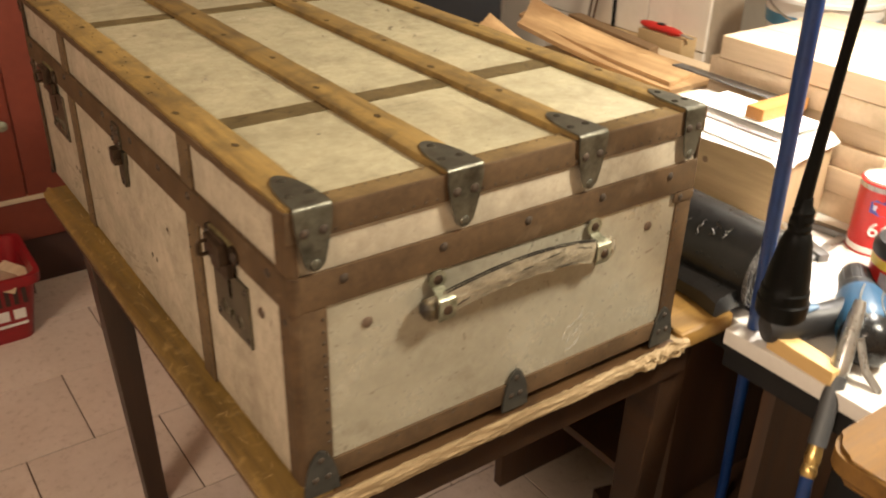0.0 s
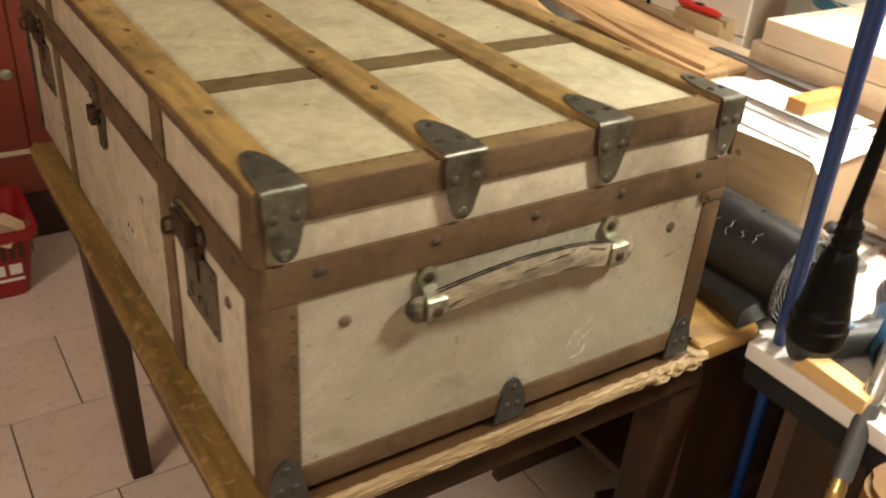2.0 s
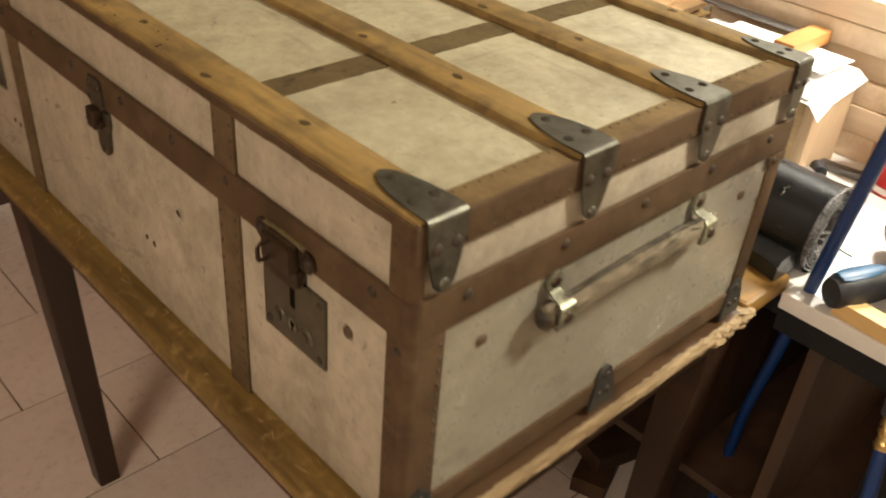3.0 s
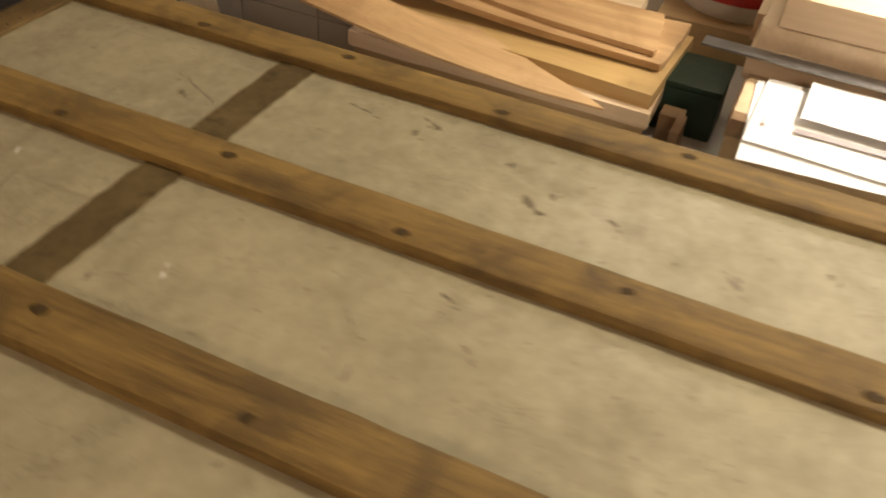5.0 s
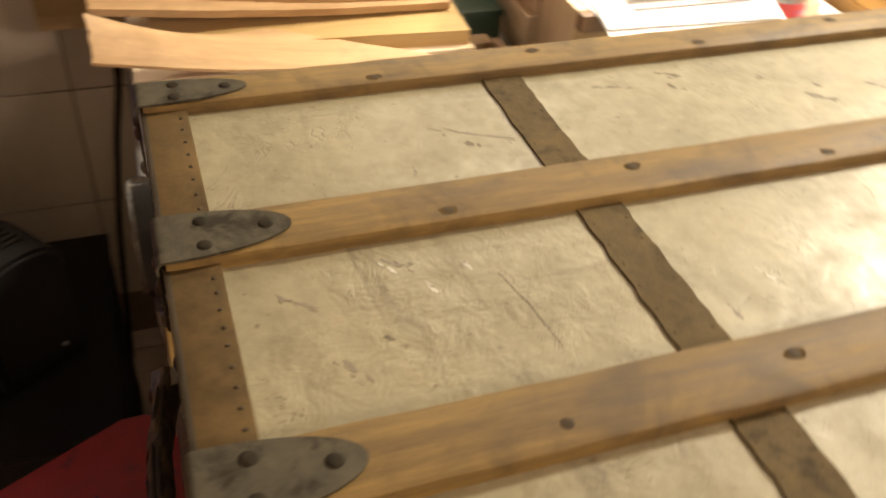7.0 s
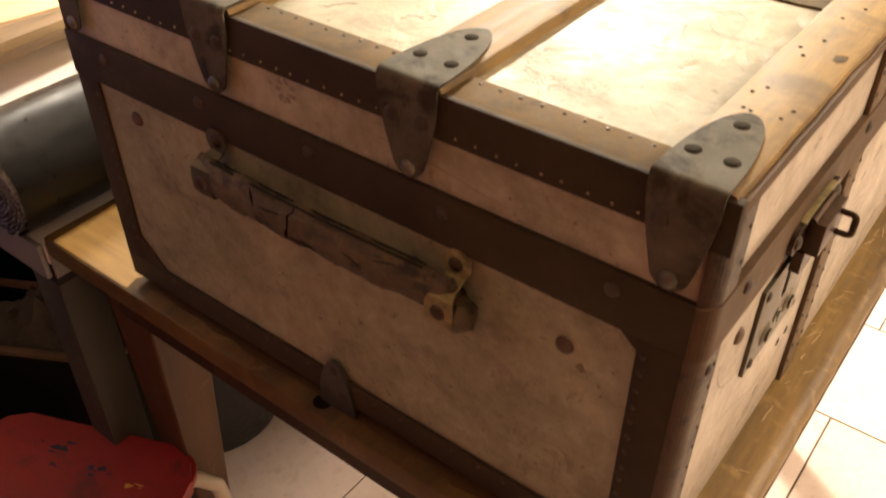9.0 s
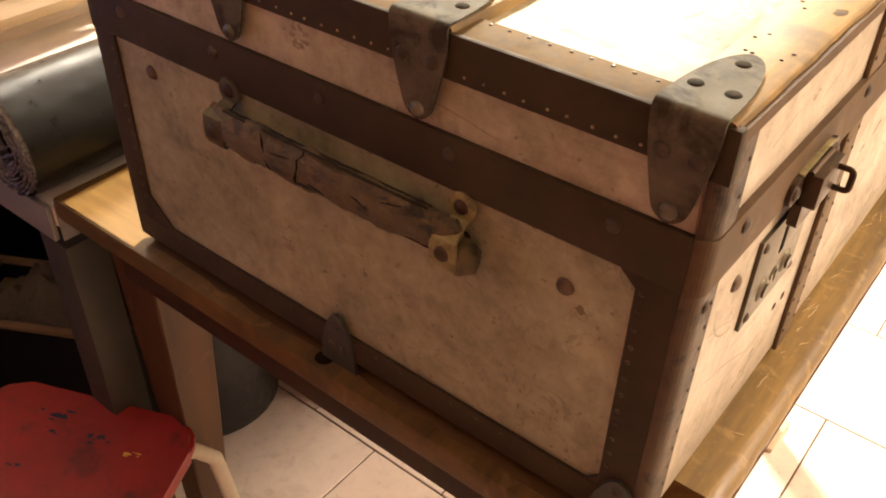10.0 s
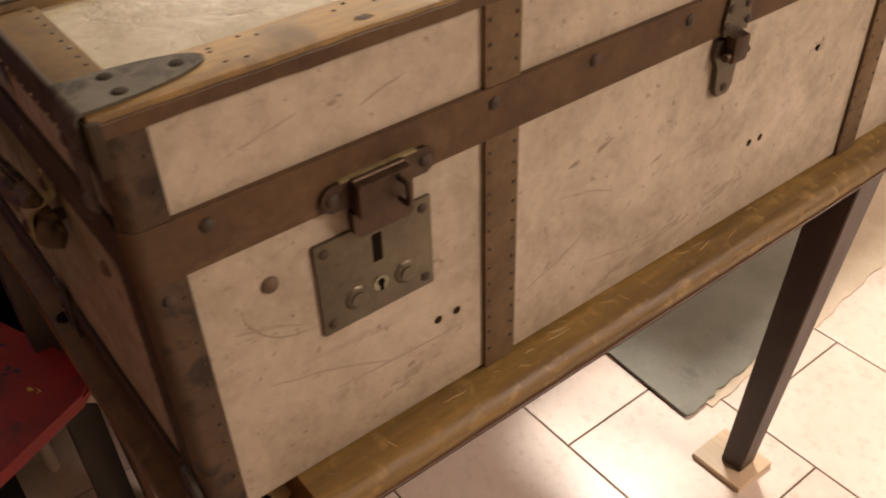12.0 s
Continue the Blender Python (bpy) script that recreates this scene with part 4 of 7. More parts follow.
for k, (x, z, a) in enumerate(((0.362, 0.836, 0.9), (0.350, 0.829, 0.6), (0.358, 0.818, 1.0), (0.347, 0.810, 1.3), (0.361, 0.803, 0.8), (0.352, 0.797, 0.5), (0.340, 0.818, 1.1))):
    mark("smear", south_panel, (x, 0.0008, z), SOUTH, (0.010, 0.0035), M_SMEAR, "pale rubbed smear", 61 + k, a, 7)
for k, (x, z, a, b) in enumerate(((0.467, 0.893, 0.022, 0.004), (0.058, 0.867, 0.006, 0.006), (0.081, 0.844, 0.008, 0.004), (0.441, 0.868, 0.012, 0.003))):
    mark("stain", south_panel, (x, 0.0008, z), SOUTH, (a, b), M_STAIN_PALE, "grey smudge on the panel", 70 + k, 0.2)
for k, (y, z, a, b) in enumerate(((0.341, 0.901, 0.010, 0.008), (0.617, 0.908, 0.018, 0.006), (0.646, 0.905, 0.012, 0.005), (0.55, 0.87, 0.012, 0.003), (0.30, 0.86, 0.010, 0.004))):
    mark("stain", body, (0.002, y, z), WEST, (a, b), M_STAIN_PALE, "grey smudge on the panel", 80 + k, 0.3)
scratch(body, [(0.002, y, z) for y, z in ((0.918, 0.918), (0.9165, 0.907), (0.911, 0.897), (0.904, 0.889), (0.896, 0.8835), (0.884, 0.8795), (0.870, 0.878))], WEST, 0.0013, M_STAIN_PALE, "thin curved scratch")
for a, b in (((0.864, 0.816), (0.750, 0.811)), ((0.925, 0.902), (0.873, 0.882)), ((0.911, 0.849), (0.817, 0.813)), ((0.693, 0.807), (0.621, 0.838)), ((0.520, 0.770), (0.443, 0.803)), ((0.620, 0.800), (0.540, 0.790)), ((0.660, 0.880), (0.600, 0.862))):
    mid = ((a[0] + b[0]) / 2, (a[1] + b[1]) / 2 + rng.uniform(-0.006, 0.006))
    scratch(body, [(0.002, *a), (0.002, *mid), (0.002, *b)], WEST, 0.0022, M_SMUDGE, "long faint scratch")
for a, b in (((0.824, 1.020), (0.792, 1.030)), ((0.900, 1.022), (0.864, 1.030)), ((0.60, 1.015), (0.55, 1.032))):
    scratch(lid_side, [(0.002, *a), (0.002, *b)], WEST, 0.0018, M_SMUDGE, "long faint scratch")
for k, (y, z, a, b) in enumerate(((0.52, 0.785, 0.05, 0.012), (0.45, 0.795, 0.04, 0.012), (0.58, 0.775, 0.04, 0.010), (0.342, 0.902, 0.014, 0.009), (0.80, 0.79, 0.03, 0.010))):
    mark("stain", body, (0.002, y, z), WEST, (a, b), M_SMUDGE, "brown smudge on the panel", 150 + k, 0.2, 7)
mark("stain", lid_side, (0.002, 0.842, 1.028), WEST, (0.010, 0.004), M_STAIN_PALE, "grey smudge on the panel", 90)
for q in range(7):
    a = q * 2 * math.pi / 7
    mark("stain", lid_end, (0.288 + 0.0065 * math.cos(a), L - 0.0013, 1.023 + 0.0065 * math.sin(a)), NORTH, (0.008, 0.0045), M_STAIN_PALE, "dark fleck of a blotch", 100 + q, -a + 0.5 * (q % 3), 2)
scratch(lid_end, ((0.218, L - 0.0013, 1.018), (0.170, L - 0.0013, 1.014), (0.120, L - 0.0013, 1.006)), NORTH, 0.0012, M_STAIN_PALE, "thin dark scratch")
for k, (x, z, a, b) in enumerate(((0.32, 0.839, 0.020, 0.009), (0.192, 0.851, 0.014, 0.010), (0.118, 0.882, 0.014, 0.010), (0.46, 0.957, 0.010, 0.006), (0.24, 0.81, 0.018, 0.008), (0.40, 0.86, 0.012, 0.006), (0.13, 0.82, 0.016, 0.007), (0.345, 0.90, 0.012, 0.005))):
    mark("stain", end_panel, (x, L - 0.0013, z), NORTH, (a, b), M_STAIN_PALE, "brown blotch on the panel", 120 + k, 0.4 * k, 5)
mark("hole", end_panel, (0.065, L - 0.0013, 0.917), NORTH, (0.010, 0.009), M_STAIN, "dark hole in the panel", 140, 0, 1)


# ---- handles ----
def flat_outline(a, b):
    """A flat strap's section with rounded edges."""
    return [(a * (1 if abs(s) < 0.75 else 0.62) * d, b * s) for d, row in ((1, (-0.95, -0.75, -0.4, 0.0, 0.4, 0.75, 0.95)), (-1, (0.95, 0.75, 0.4, 0.0, -0.4, -0.75, -0.95))) for s in row]


def carry_handle(far, leather, label):
    """A leather strap held by two bent metal clips."""
    seed = random.Random(9 if far else 5)
    n = 96
    xa, xb = (0.144, 0.374) if far else (0.134, 0.391)
    low, rise, tall, deep = (0.937, 0.009, 0.0155, 0.0070) if far else (0.928, 0.020, 0.0130, 0.0046)
    path = []
    for i in range(n + 1):
        x = xa + (xb - xa) * i / n
        arc = math.sin(math.pi * min(1, max(0, (x - 0.15) / 0.215))) ** 0.8
        path.append((x, mirrored(-0.0125 - 0.011 * arc, far), low + rise * arc))
    outline = ring_outline(deep, tall, 24) if far else flat_outline(deep, tall)
    k_count = len(outline)

    def ridge(i, k):
        u, v = i / n, (k % 50) / k_count
        g = 1.0 + (0.26 if far else 0.16) * noise.noise(Vector((u * 9, v * 5, 1.0 + far))) + 0.10 * noise.noise(Vector((u * 34, v * 7, 3.0))) + 0.05 * noise.noise(Vector((u * 80, v * 13, 6.0)))
        return g * (0.55 if i in (0, n) else 0.85 if i in (1, n - 1) else 1.0)

    bm = bmesh.new()
    sweep(bm, path, outline, wobble=ridge)
    grip = part("handle_strap", bm, leather, trunk, label)
    # layered dark edges of the strap
    for side, back in ((1, 0.0022), (1, -0.0014), (-1, 0.0)):
        bm = bmesh.new()
        line = [(x, y + (back if far else -back), z + side * (tall * 0.985)) for x, y, z in path[9:-9]]
        sweep(bm, line, ring_outline(0.0012, 0.0011, 8), wobble=lambda i, k: 0.8 + 0.5 * noise.noise(Vector((i * 0.35, k * 0.2, side))))
        part("strap_edge", bm, M_SMEAR if side < 0 and not far else M_STRAPEDGE, grip, "pale torn lower edge" if side < 0 and not far else "black worn strap edge")
    # deep creases along the face
    for q in range(5):
        x0 = seed.uniform(xa + 0.03, xb - 0.06)
        span_x, h0, lean = seed.uniform(0.010, 0.034), seed.uniform(-0.75, 0.75), seed.uniform(-0.3, 0.3)
        line = []
        for k in range(9):
            x = x0 + span_x * k / 8
            arc = math.sin(math.pi * min(1, max(0, (x - 0.15) / 0.215))) ** 0.8
            v = max(-0.92, min(0.92, h0 + lean * (k / 8 - 0.5) + 0.10 * noise.noise(Vector((x * 160, q, 2)))))
            face = deep * (math.sqrt(1 - v * v) if far else (1.0 if abs(v) < 0.75 else 0.8))
            line.append((x, mirrored(-0.0125 - 0.011 * arc - face * 1.02, far), low + rise * arc + tall * v))
        bm = bmesh.new()
        sweep(bm, line, ring_outline(0.00075, 0.00065, 6), up=(0, 1, 0), wobble=lambda i, k: 0.35 + 0.65 * math.sin(math.pi * (i + 0.5) / 9))
        part("leather_crease", bm, M_STRAPEDGE, grip, "dark crease in the leather")
    for x, top in (((0.151, 0.9555), (0.361, 0.962)) if far else ((0.155, 0.9535), (0.3655, 0.9545))):
        bm = bmesh.new()
        # bent clip: waist below the eye, step outwards, plate over the strap
        prof = [(-0.0022, top - 0.004), (-0.0028, top - 0.0085), (-0.0080, top - 0.0110), (-0.0165, top - 0.0120), (-0.0200, top - 0.0150), (-0.0208, top - 0.024), (-0.0206, top - 0.034), (-0.0185, top - 0.0385), (-0.0145, top - 0.0400)]
        widths = (0.0090, 0.0066, 0.0072, 0.0090, 0.0098, 0.0100, 0.0098, 0.0084, 0.0060)
        rows = []
        for (y, z), w in zip(prof, widths):
            rows.append([[bm.verts.new((x + c * w, mirrored(y - o, far), z + o * 0.4)) for c in (-1, -0.4, 0.4, 1)] for o in (0.0, 0.0020)])
        for a, b in zip(rows, rows[1:]):
            for o in (0, 1):
                for c in range(3):
                    bm.faces.new((a[o][c], a[o][c + 1], b[o][c + 1], b[o][c]))
            for c in (0, 3):
                bm.faces.new((a[0][c], b[0][c], b[1][c], a[1][c]))
        for r in (rows[0], rows[-1]):
            for c in range(3):
                bm.faces.new((r[0][c], r[0][c + 1], r[1][c + 1], r[1][c]))
        tube(bm, (x, mirrored(-0.0015, far), top), (x, mirrored(-0.0044, far), top), 0.0100, seg=20)
        clip = part("handle_clip", bm, (M_BRASS_OLD if x < 0.2 else M_PLATE) if far else M_BRASS, trunk, "tarnished handle clip" if far and x > 0.2 else "pale brass handle clip")
        out = (0, 1, 0) if far else (0, -1, 0)
        piece("rivet", RIVET_CLIP, clip, facing((x, mirrored(-0.0042, far), top), out))
        piece("rivet", RIVET_CLIP, clip, facing((x, mirrored(-0.0226, far), top - 0.025), out))
        bm = bmesh.new()
        tube(bm, (x, mirrored(0.001, far), top - 0.025), (x, mirrored(-0.0200, far), top - 0.025), 0.0045, seg=10)
        part("clip_pin", bm, M_IRON, clip)
    if far:
        # ragged cracks across the leather
        for x, lean in ((0.300, 0.004), (0.268, -0.006)):
            arc = math.sin(math.pi * (x - 0.15) / 0.215) ** 0.8
            line = [Vector((x + lean * v + seed.uniform(-0.0020, 0.0020), mirrored(-0.0125 - 0.011 * arc - 0.0071 * math.sqrt(max(0.05, 1 - v * v)), far), low + rise * arc + tall * v)) for v in (-0.98, -0.7, -0.4, -0.1, 0.2, 0.5, 0.8, 0.98)]
            bm = bmesh.new()
            sweep(bm, line, ring_outline(0.0012, 0.0009, 6), up=(0, 1, 0), wobble=lambda i, k: 0.4 + 0.3 * (i % 3))
            part("leather_crack", bm, M_BLACK, grip, "dark ragged crack in the leather")
        bm = bmesh.new()
        lathe(bm, [(0.0, -0.0135), (0.0065, -0.0120), (0.0098, -0.005), (0.0098, 0.004), (0.006, 0.010), (0.0, 0.0110)], (0.1420, mirrored(-0.0120, True), 0.9275), "z", 16)
        for v in bm.verts:
            v.co += Vector((1, 1, 1)) * 0.0022 * noise.noise(v.co * 210)
        part("strap_end", bm, leather, grip, "dark lumpy end of the strap")
    else:
        bm = bmesh.new()
        lathe(bm, [(0.0, -0.0105), (0.0055, -0.009), (0.0088, -0.003), (0.0088, 0.004), (0.005, 0.009), (0.0, 0.0095)], (0.1385, -0.0115, 0.9290), "z", 16)
        part("strap_end", bm, M_LEATHER_B, grip, "dark rounded end of the strap")


carry_handle(False, M_LEATHER_A, "bleached grey leather carrying strap")
carry_handle(True, M_LEATHER_B, "cracked brown leather carrying strap")


# ---- locks ----
def lock(far):
    def fy(y):
        return y if far else L - y

    def b(x0, x1, y0, y1, z0, z1, bevel=0.0006):
        y0, y1 = sorted((fy(y0), fy(y1)))
        return bm_box(x0, x1, y0, y1, z0, z1, bevel=bevel)

    plate = part("lock_plate", b(-0.0008, 0.0024, 0.780, 0.868, 0.868, 0.9405), M_PLATE, trunk, "tarnished square lock plate")
    for y, z in ((0.787, 0.933), (0.861, 0.933), (0.787, 0.876), (0.861, 0.876)):
        piece("rivet", RIVET_SMALL, plate, facing((-0.0007, fy(y), z), (-1, 0, 0)))
    part("lock_slot", b(-0.0012, 0.002, 0.8195, 0.8265, 0.909, 0.9305, 0.0), M_BLACK, plate, "dark slot")
    for y, z in ((0.842, 0.888), (0.803, 0.889)):
        bm = bmesh.new()
        dome(bm, (-0.0007, fy(y), z), (-1, 0, 0), 0.0092, 0.0026, 16, 4)
        tube(bm, (-0.002, fy(y), z), (-0.0042, fy(y), z), 0.0052, seg=14)
        part("lock_stud", bm, M_PLATE, plate)
    bm = bmesh.new()
    tube(bm, (-0.0005, fy(0.823), 0.8905), (-0.0018, fy(0.823), 0.8905), 0.0058, seg=14)
    eye = part("keyhole_rim", bm, M_BRASS, plate, "bright keyhole rim")
    bm = bmesh.new()
    tube(bm, (-0.001, fy(0.823), 0.8915), (-0.0021, fy(0.823), 0.8915), 0.0030, seg=10)
    y0, y1 = sorted((fy(0.8216), fy(0.8244)))
    box(bm, -0.0021, -0.001, y0, y1, 0.8845, 0.891)
    part("keyhole", bm, M_BLACK, eye, "dark keyhole")
    # hasp on the lid's band
    bm = bmesh.new()
    y0, y1 = sorted((fy(0.788), fy(0.851)))
    box(bm, -0.0058, -0.0024, y0, y1, 0.962, 0.981, bevel=0.001)
    for y in (0.788, 0.851):
        tube(bm, (-0.0024, fy(y), 0.9715), (-0.0056, fy(y), 0.9715), 0.0095, seg=16)
    base = part("hasp_base", bm, M_IRON, trunk, "brown iron hasp base")
    for y in (0.786, 0.853):
        piece("rivet", RIVET, base, facing((-0.0056, fy(y), 0.9715), (-1, 0, 0)))
    lip = b(-0.0064, -0.0024, 0.792, 0.847, 0.9806, 0.9820, 0.0003)
    part("base_lip", lip, M_BRASS_OLD, base, "rubbed bright upper edge")
    # deep block over a wider lower leaf with rounded corners
    bm = bmesh.new()
    y0, y1 = sorted((fy(0.8030), fy(0.8414)))
    box(bm, -0.0165, -0.0058, y0, y1, 0.9575, 0.9805, bevel=0.0012)
    tube(bm, (-0.0080, y0 + 0.001, 0.9800), (-0.0080, y1 - 0.001, 0.9800), 0.0024, seg=12)
    y0, y1 = sorted((fy(0.7990), fy(0.8428)))
    r, curve = 0.0055, []
    for cy, a0 in ((y0 + r, math.pi), (y1 - r, 1.5 * math.pi)):
        curve += [(cy + r * math.cos(a0 + math.pi / 2 * k / 5), 0.9400 + r + r * math.sin(a0 + math.pi / 2 * k / 5)) for k in range(6)]
    slab(bm, [*curve, (y1, 0.9585), (y0, 0.9585)], 0.0065, lambda u, v, w: Vector((-0.0030 - w, u, v)))
    flap = part("hasp_flap", bm, M_IRON, base, "brown iron hasp flap")
    # loop that stands out
    bm = bmesh.new()
    yc, loop = fy(0.8135), []
    for cx, cz, a0 in ((-0.0155, 0.9735, 90), (-0.0230, 0.9735, 90), (-0.0230, 0.9645, 180), (-0.0155, 0.9645, 270)):
        turns = (0,) if cx > -0.02 else (0, 30, 60, 90)
        loop += [Vector((cx + 0.0030 * math.cos(radians(a0 + k)), yc, cz + 0.0030 * math.sin(radians(a0 + k)))) for k in turns]
    sweep(bm, loop, ring_outline(0.0022, 0.0013, 8), up=(0, 1, 0))
    part("staple", bm, M_IRON, flap, "worn iron loop")


lock(False)
lock(True)

# spring clasp at the middle of the front
bm = bmesh.new()
yc = 0.484
slab(bm, [(-0.013, 0.993), (0.013, 0.993), (0.016, 0.975), (0.014, 0.962), (-0.014, 0.962), (-0.016, 0.975)], 0.003, lambda u, v, w: Vector((-0.0024 - w, yc + u, v)))
clasp = part("clasp_plate", bm, M_PLATE, trunk, "tarnished clasp plate")
for dy, z in ((-0.010, 0.984), (0.010, 0.984), (-0.013, 0.970), (0.013, 0.970)):
    piece("rivet", RIVET_SMALL, clasp, facing((-0.0054, yc + dy, z), (-1, 0, 0)))
bm = bmesh.new()
slab(bm, [(-0.0165, 0.958), (0.0165, 0.958), (0.0175, 0.944), (0.012, 0.934), (0.0105, 0.914), (0.006, 0.907), (-0.006, 0.907), (-0.0105, 0.914), (-0.012, 0.934), (-0.0175, 0.944)], 0.005, lambda u, v, w: Vector((0.0015 - w, yc + u, v)))
lever = part("clasp_lever", bm, M_PLATE, clasp, "tarnished clasp lever")
part("clasp_hook", bm_box(-0.014, -0.003, yc - 0.009, yc + 0.009, 0.940, 0.962, bevel=0.002), M_IRON, clasp)
bm = bmesh.new()
tube(bm, (-0.009, yc - 0.014, 0.946), (-0.009, yc + 0.014, 0.946), 0.0035, seg=10)
part("clasp_pin", bm, M_IRON, clasp)
piece("rivet", RIVET_SMALL, lever, facing((-0.0035, yc, 0.914), (-1, 0, 0)))

# ---- table ----
TX0, TX1, TY0, TY1 = -0.033, 0.655, -0.004, 0.987
table = thing("table", ((TX0 + TX1) / 2, (TY0 + TY1) / 2, 0), "worn brown wooden table with one splintered edge, carrying the trunk", "table")
bm = bmesh.new()
n = 60
rings = []
for i in range(n + 1):
    y = TY0 + (0.908 - TY0) * i / n
    j = rng.uniform(-0.0012, 0.0012)
    sec = [(0.03, 0.748), (TX0 + 0.013, 0.7478)]
    for k in range(1, 7):
        a = math.pi / 2 * k / 6
        sec.append((TX0 + 0.013 - 0.013 * math.sin(a) + j * 0.5, 0.7348 + 0.013 * math.cos(a)))
    sec += [(TX0 + 0.003, 0.7225), (TX0 + 0.012, 0.716), (0.03, 0.716)]
    rings.append([bm.verts.new((x, y, z)) for x, z in sec])
k = len(rings[0])
for a, b in zip(rings, rings[1:]):
    for q in range(k):
        bm.faces.new((a[q], a[(q + 1) % k], b[(q + 1) % k], b[q]))
bm.faces.new(rings[0])
for v in rings[-1]:
    v.co.y += rng.uniform(-0.010, 0.006)
bm.faces.new(rings[-1])
nosing = part("front_nosing", bm, M_NOSING, table, "rounded brown front edge with scuffed varnish")
for q in range(40):
    y, x, turn, half = rng.uniform(0.02, 0.89), rng.uniform(-0.018, 0.002), rng.choice((0.1, 0.5, 1.2, 1.5, -0.4)), rng.uniform(0.003, 0.011)
    dx, dy = min(half, 0.006) * math.sin(turn), half * math.cos(turn)
    scratch(nosing, ((x - dx, y - dy, 0.7479), (x + dx, y + dy, 0.7479)), UP, rng.uniform(0.0005, 0.0010), M_SCUFF if q % 3 else M_STAIN, "scuff in the varnish")
bm = bmesh.new()
slab(bm, [(TX0 - 0.0007, 0.7285), (TX0 + 0.0024, 0.7220), (TX0 + 0.0116, 0.7153), (TX0 + 0.022, 0.7153), (TX0 + 0.022, 0.7285)], 0.898 - TY0, lambda u, v, w: Vector((u, TY0 + w, v)))
part("edge_band", bm, M_EDGEBAND, table, "dull mauve brown lower edge")
bm = bmesh.new()
slab(bm, [(0.029, 0.900), (0.029, 0.926), (0.018, 0.921), (0.010, 0.925), (0.000, 0.915), (-0.012, 0.917), (-0.022, 0.909), (-0.028, 0.900)], 0.003, lambda u, v, w: Vector((u, v, 0.7255 + w)))
part("broken_end", bm, M_SCUFF, table, "bare splintered end of the front edge", smooth=False)
part("tabletop", bm_box(0.0302, TX1, 0.012, TY1, 0.722, 0.748, bevel=0.004), M_TABLE, table, "worn honey brown tabletop")
part("end_strip", bm_box(0.546, TX1 - 0.004, -0.0105, 0.0118, 0.722, 0.7478, bevel=0.006), M_BARE_LIT, table, "unbroken end of the tabletop edge")
# splintered edge under the trunk's end
bm = bmesh.new()
nx, nz = 300, 12
grid = []
for i in range(nx + 1):
    x = -0.028 + (0.552 + 0.028) * i / nx
    torn = max(0.0, min(1.0, (x - 0.425) / 0.05))
    row = []
    for k in range(nz + 1):
        v = k / nz
        fibre = noise.noise(Vector((x * 26, v * 9, 1.3))) * 0.0017 + noise.noise(Vector((x * 90, v * 22, 4.1))) * 0.0011
        pits = (noise.noise(Vector((x * 75, v * 4, 7.7))) * 0.0050 + noise.noise(Vector((x * 190, v * 9, 2.2))) * 0.0034) * torn
        y = -0.0125 - 0.0025 * math.sin(math.pi * v) + fibre + pits - 0.002 * torn
        z = 0.7235 + 0.0222 * v + noise.noise(Vector((x * 60, 9.1, v))) * (0.0006 + 0.0030 * torn)
        if k == nz:
            z += 0.0026 * max(-0.3, noise.noise(Vector((x * 110, 3.1, 0))))
        row.append(bm.verts.new((x, y, z)))
    row.append(bm.verts.new((x, -0.0035, 0.7410)))
    row.append(bm.verts.new((x, 0.0118, 0.7400)))
    row.append(bm.verts.new((x, 0.0118, 0.7205)))
    grid.append(row)
for a, b in zip(grid, grid[1:]):
    for q in range(len(a)):
        bm.faces.new((a[q], a[(q + 1) % len(a)], b[(q + 1) % len(a)], b[q]))
bm.faces.new(grid[0])
bm.faces.new(grid[-1])
part("splintered_edge", bm, M_RAW, table, "splintered bare wood along the broken table edge")
# dark strip painted as the shaded gap between trunk and broken edge
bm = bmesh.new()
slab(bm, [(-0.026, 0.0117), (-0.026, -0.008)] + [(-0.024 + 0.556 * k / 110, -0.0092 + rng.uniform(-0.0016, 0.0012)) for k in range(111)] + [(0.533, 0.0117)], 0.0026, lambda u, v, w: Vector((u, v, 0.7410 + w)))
part("varnish_edge", bm, M_VARNISH_SHADE, table, "dark strip painting the shaded gap above the break", smooth=False)
for x0, x1, y0, y1 in ((0.010, 0.028, 0.08, 0.90), (0.605, 0.623, 0.08, 0.90)):
    part("apron", bm_box(x0, x1, y0, y1, 0.656, 0.7215, bevel=0.002), M_APRON, table, "dark brown apron board")
for y0, y1 in ((0.016, 0.034), (0.942, 0.960)):
    part("apron", bm_box(0.05, 0.60, y0, y1, 0.656, 0.7215, bevel=0.002), M_APRON, table, "dark brown apron board")
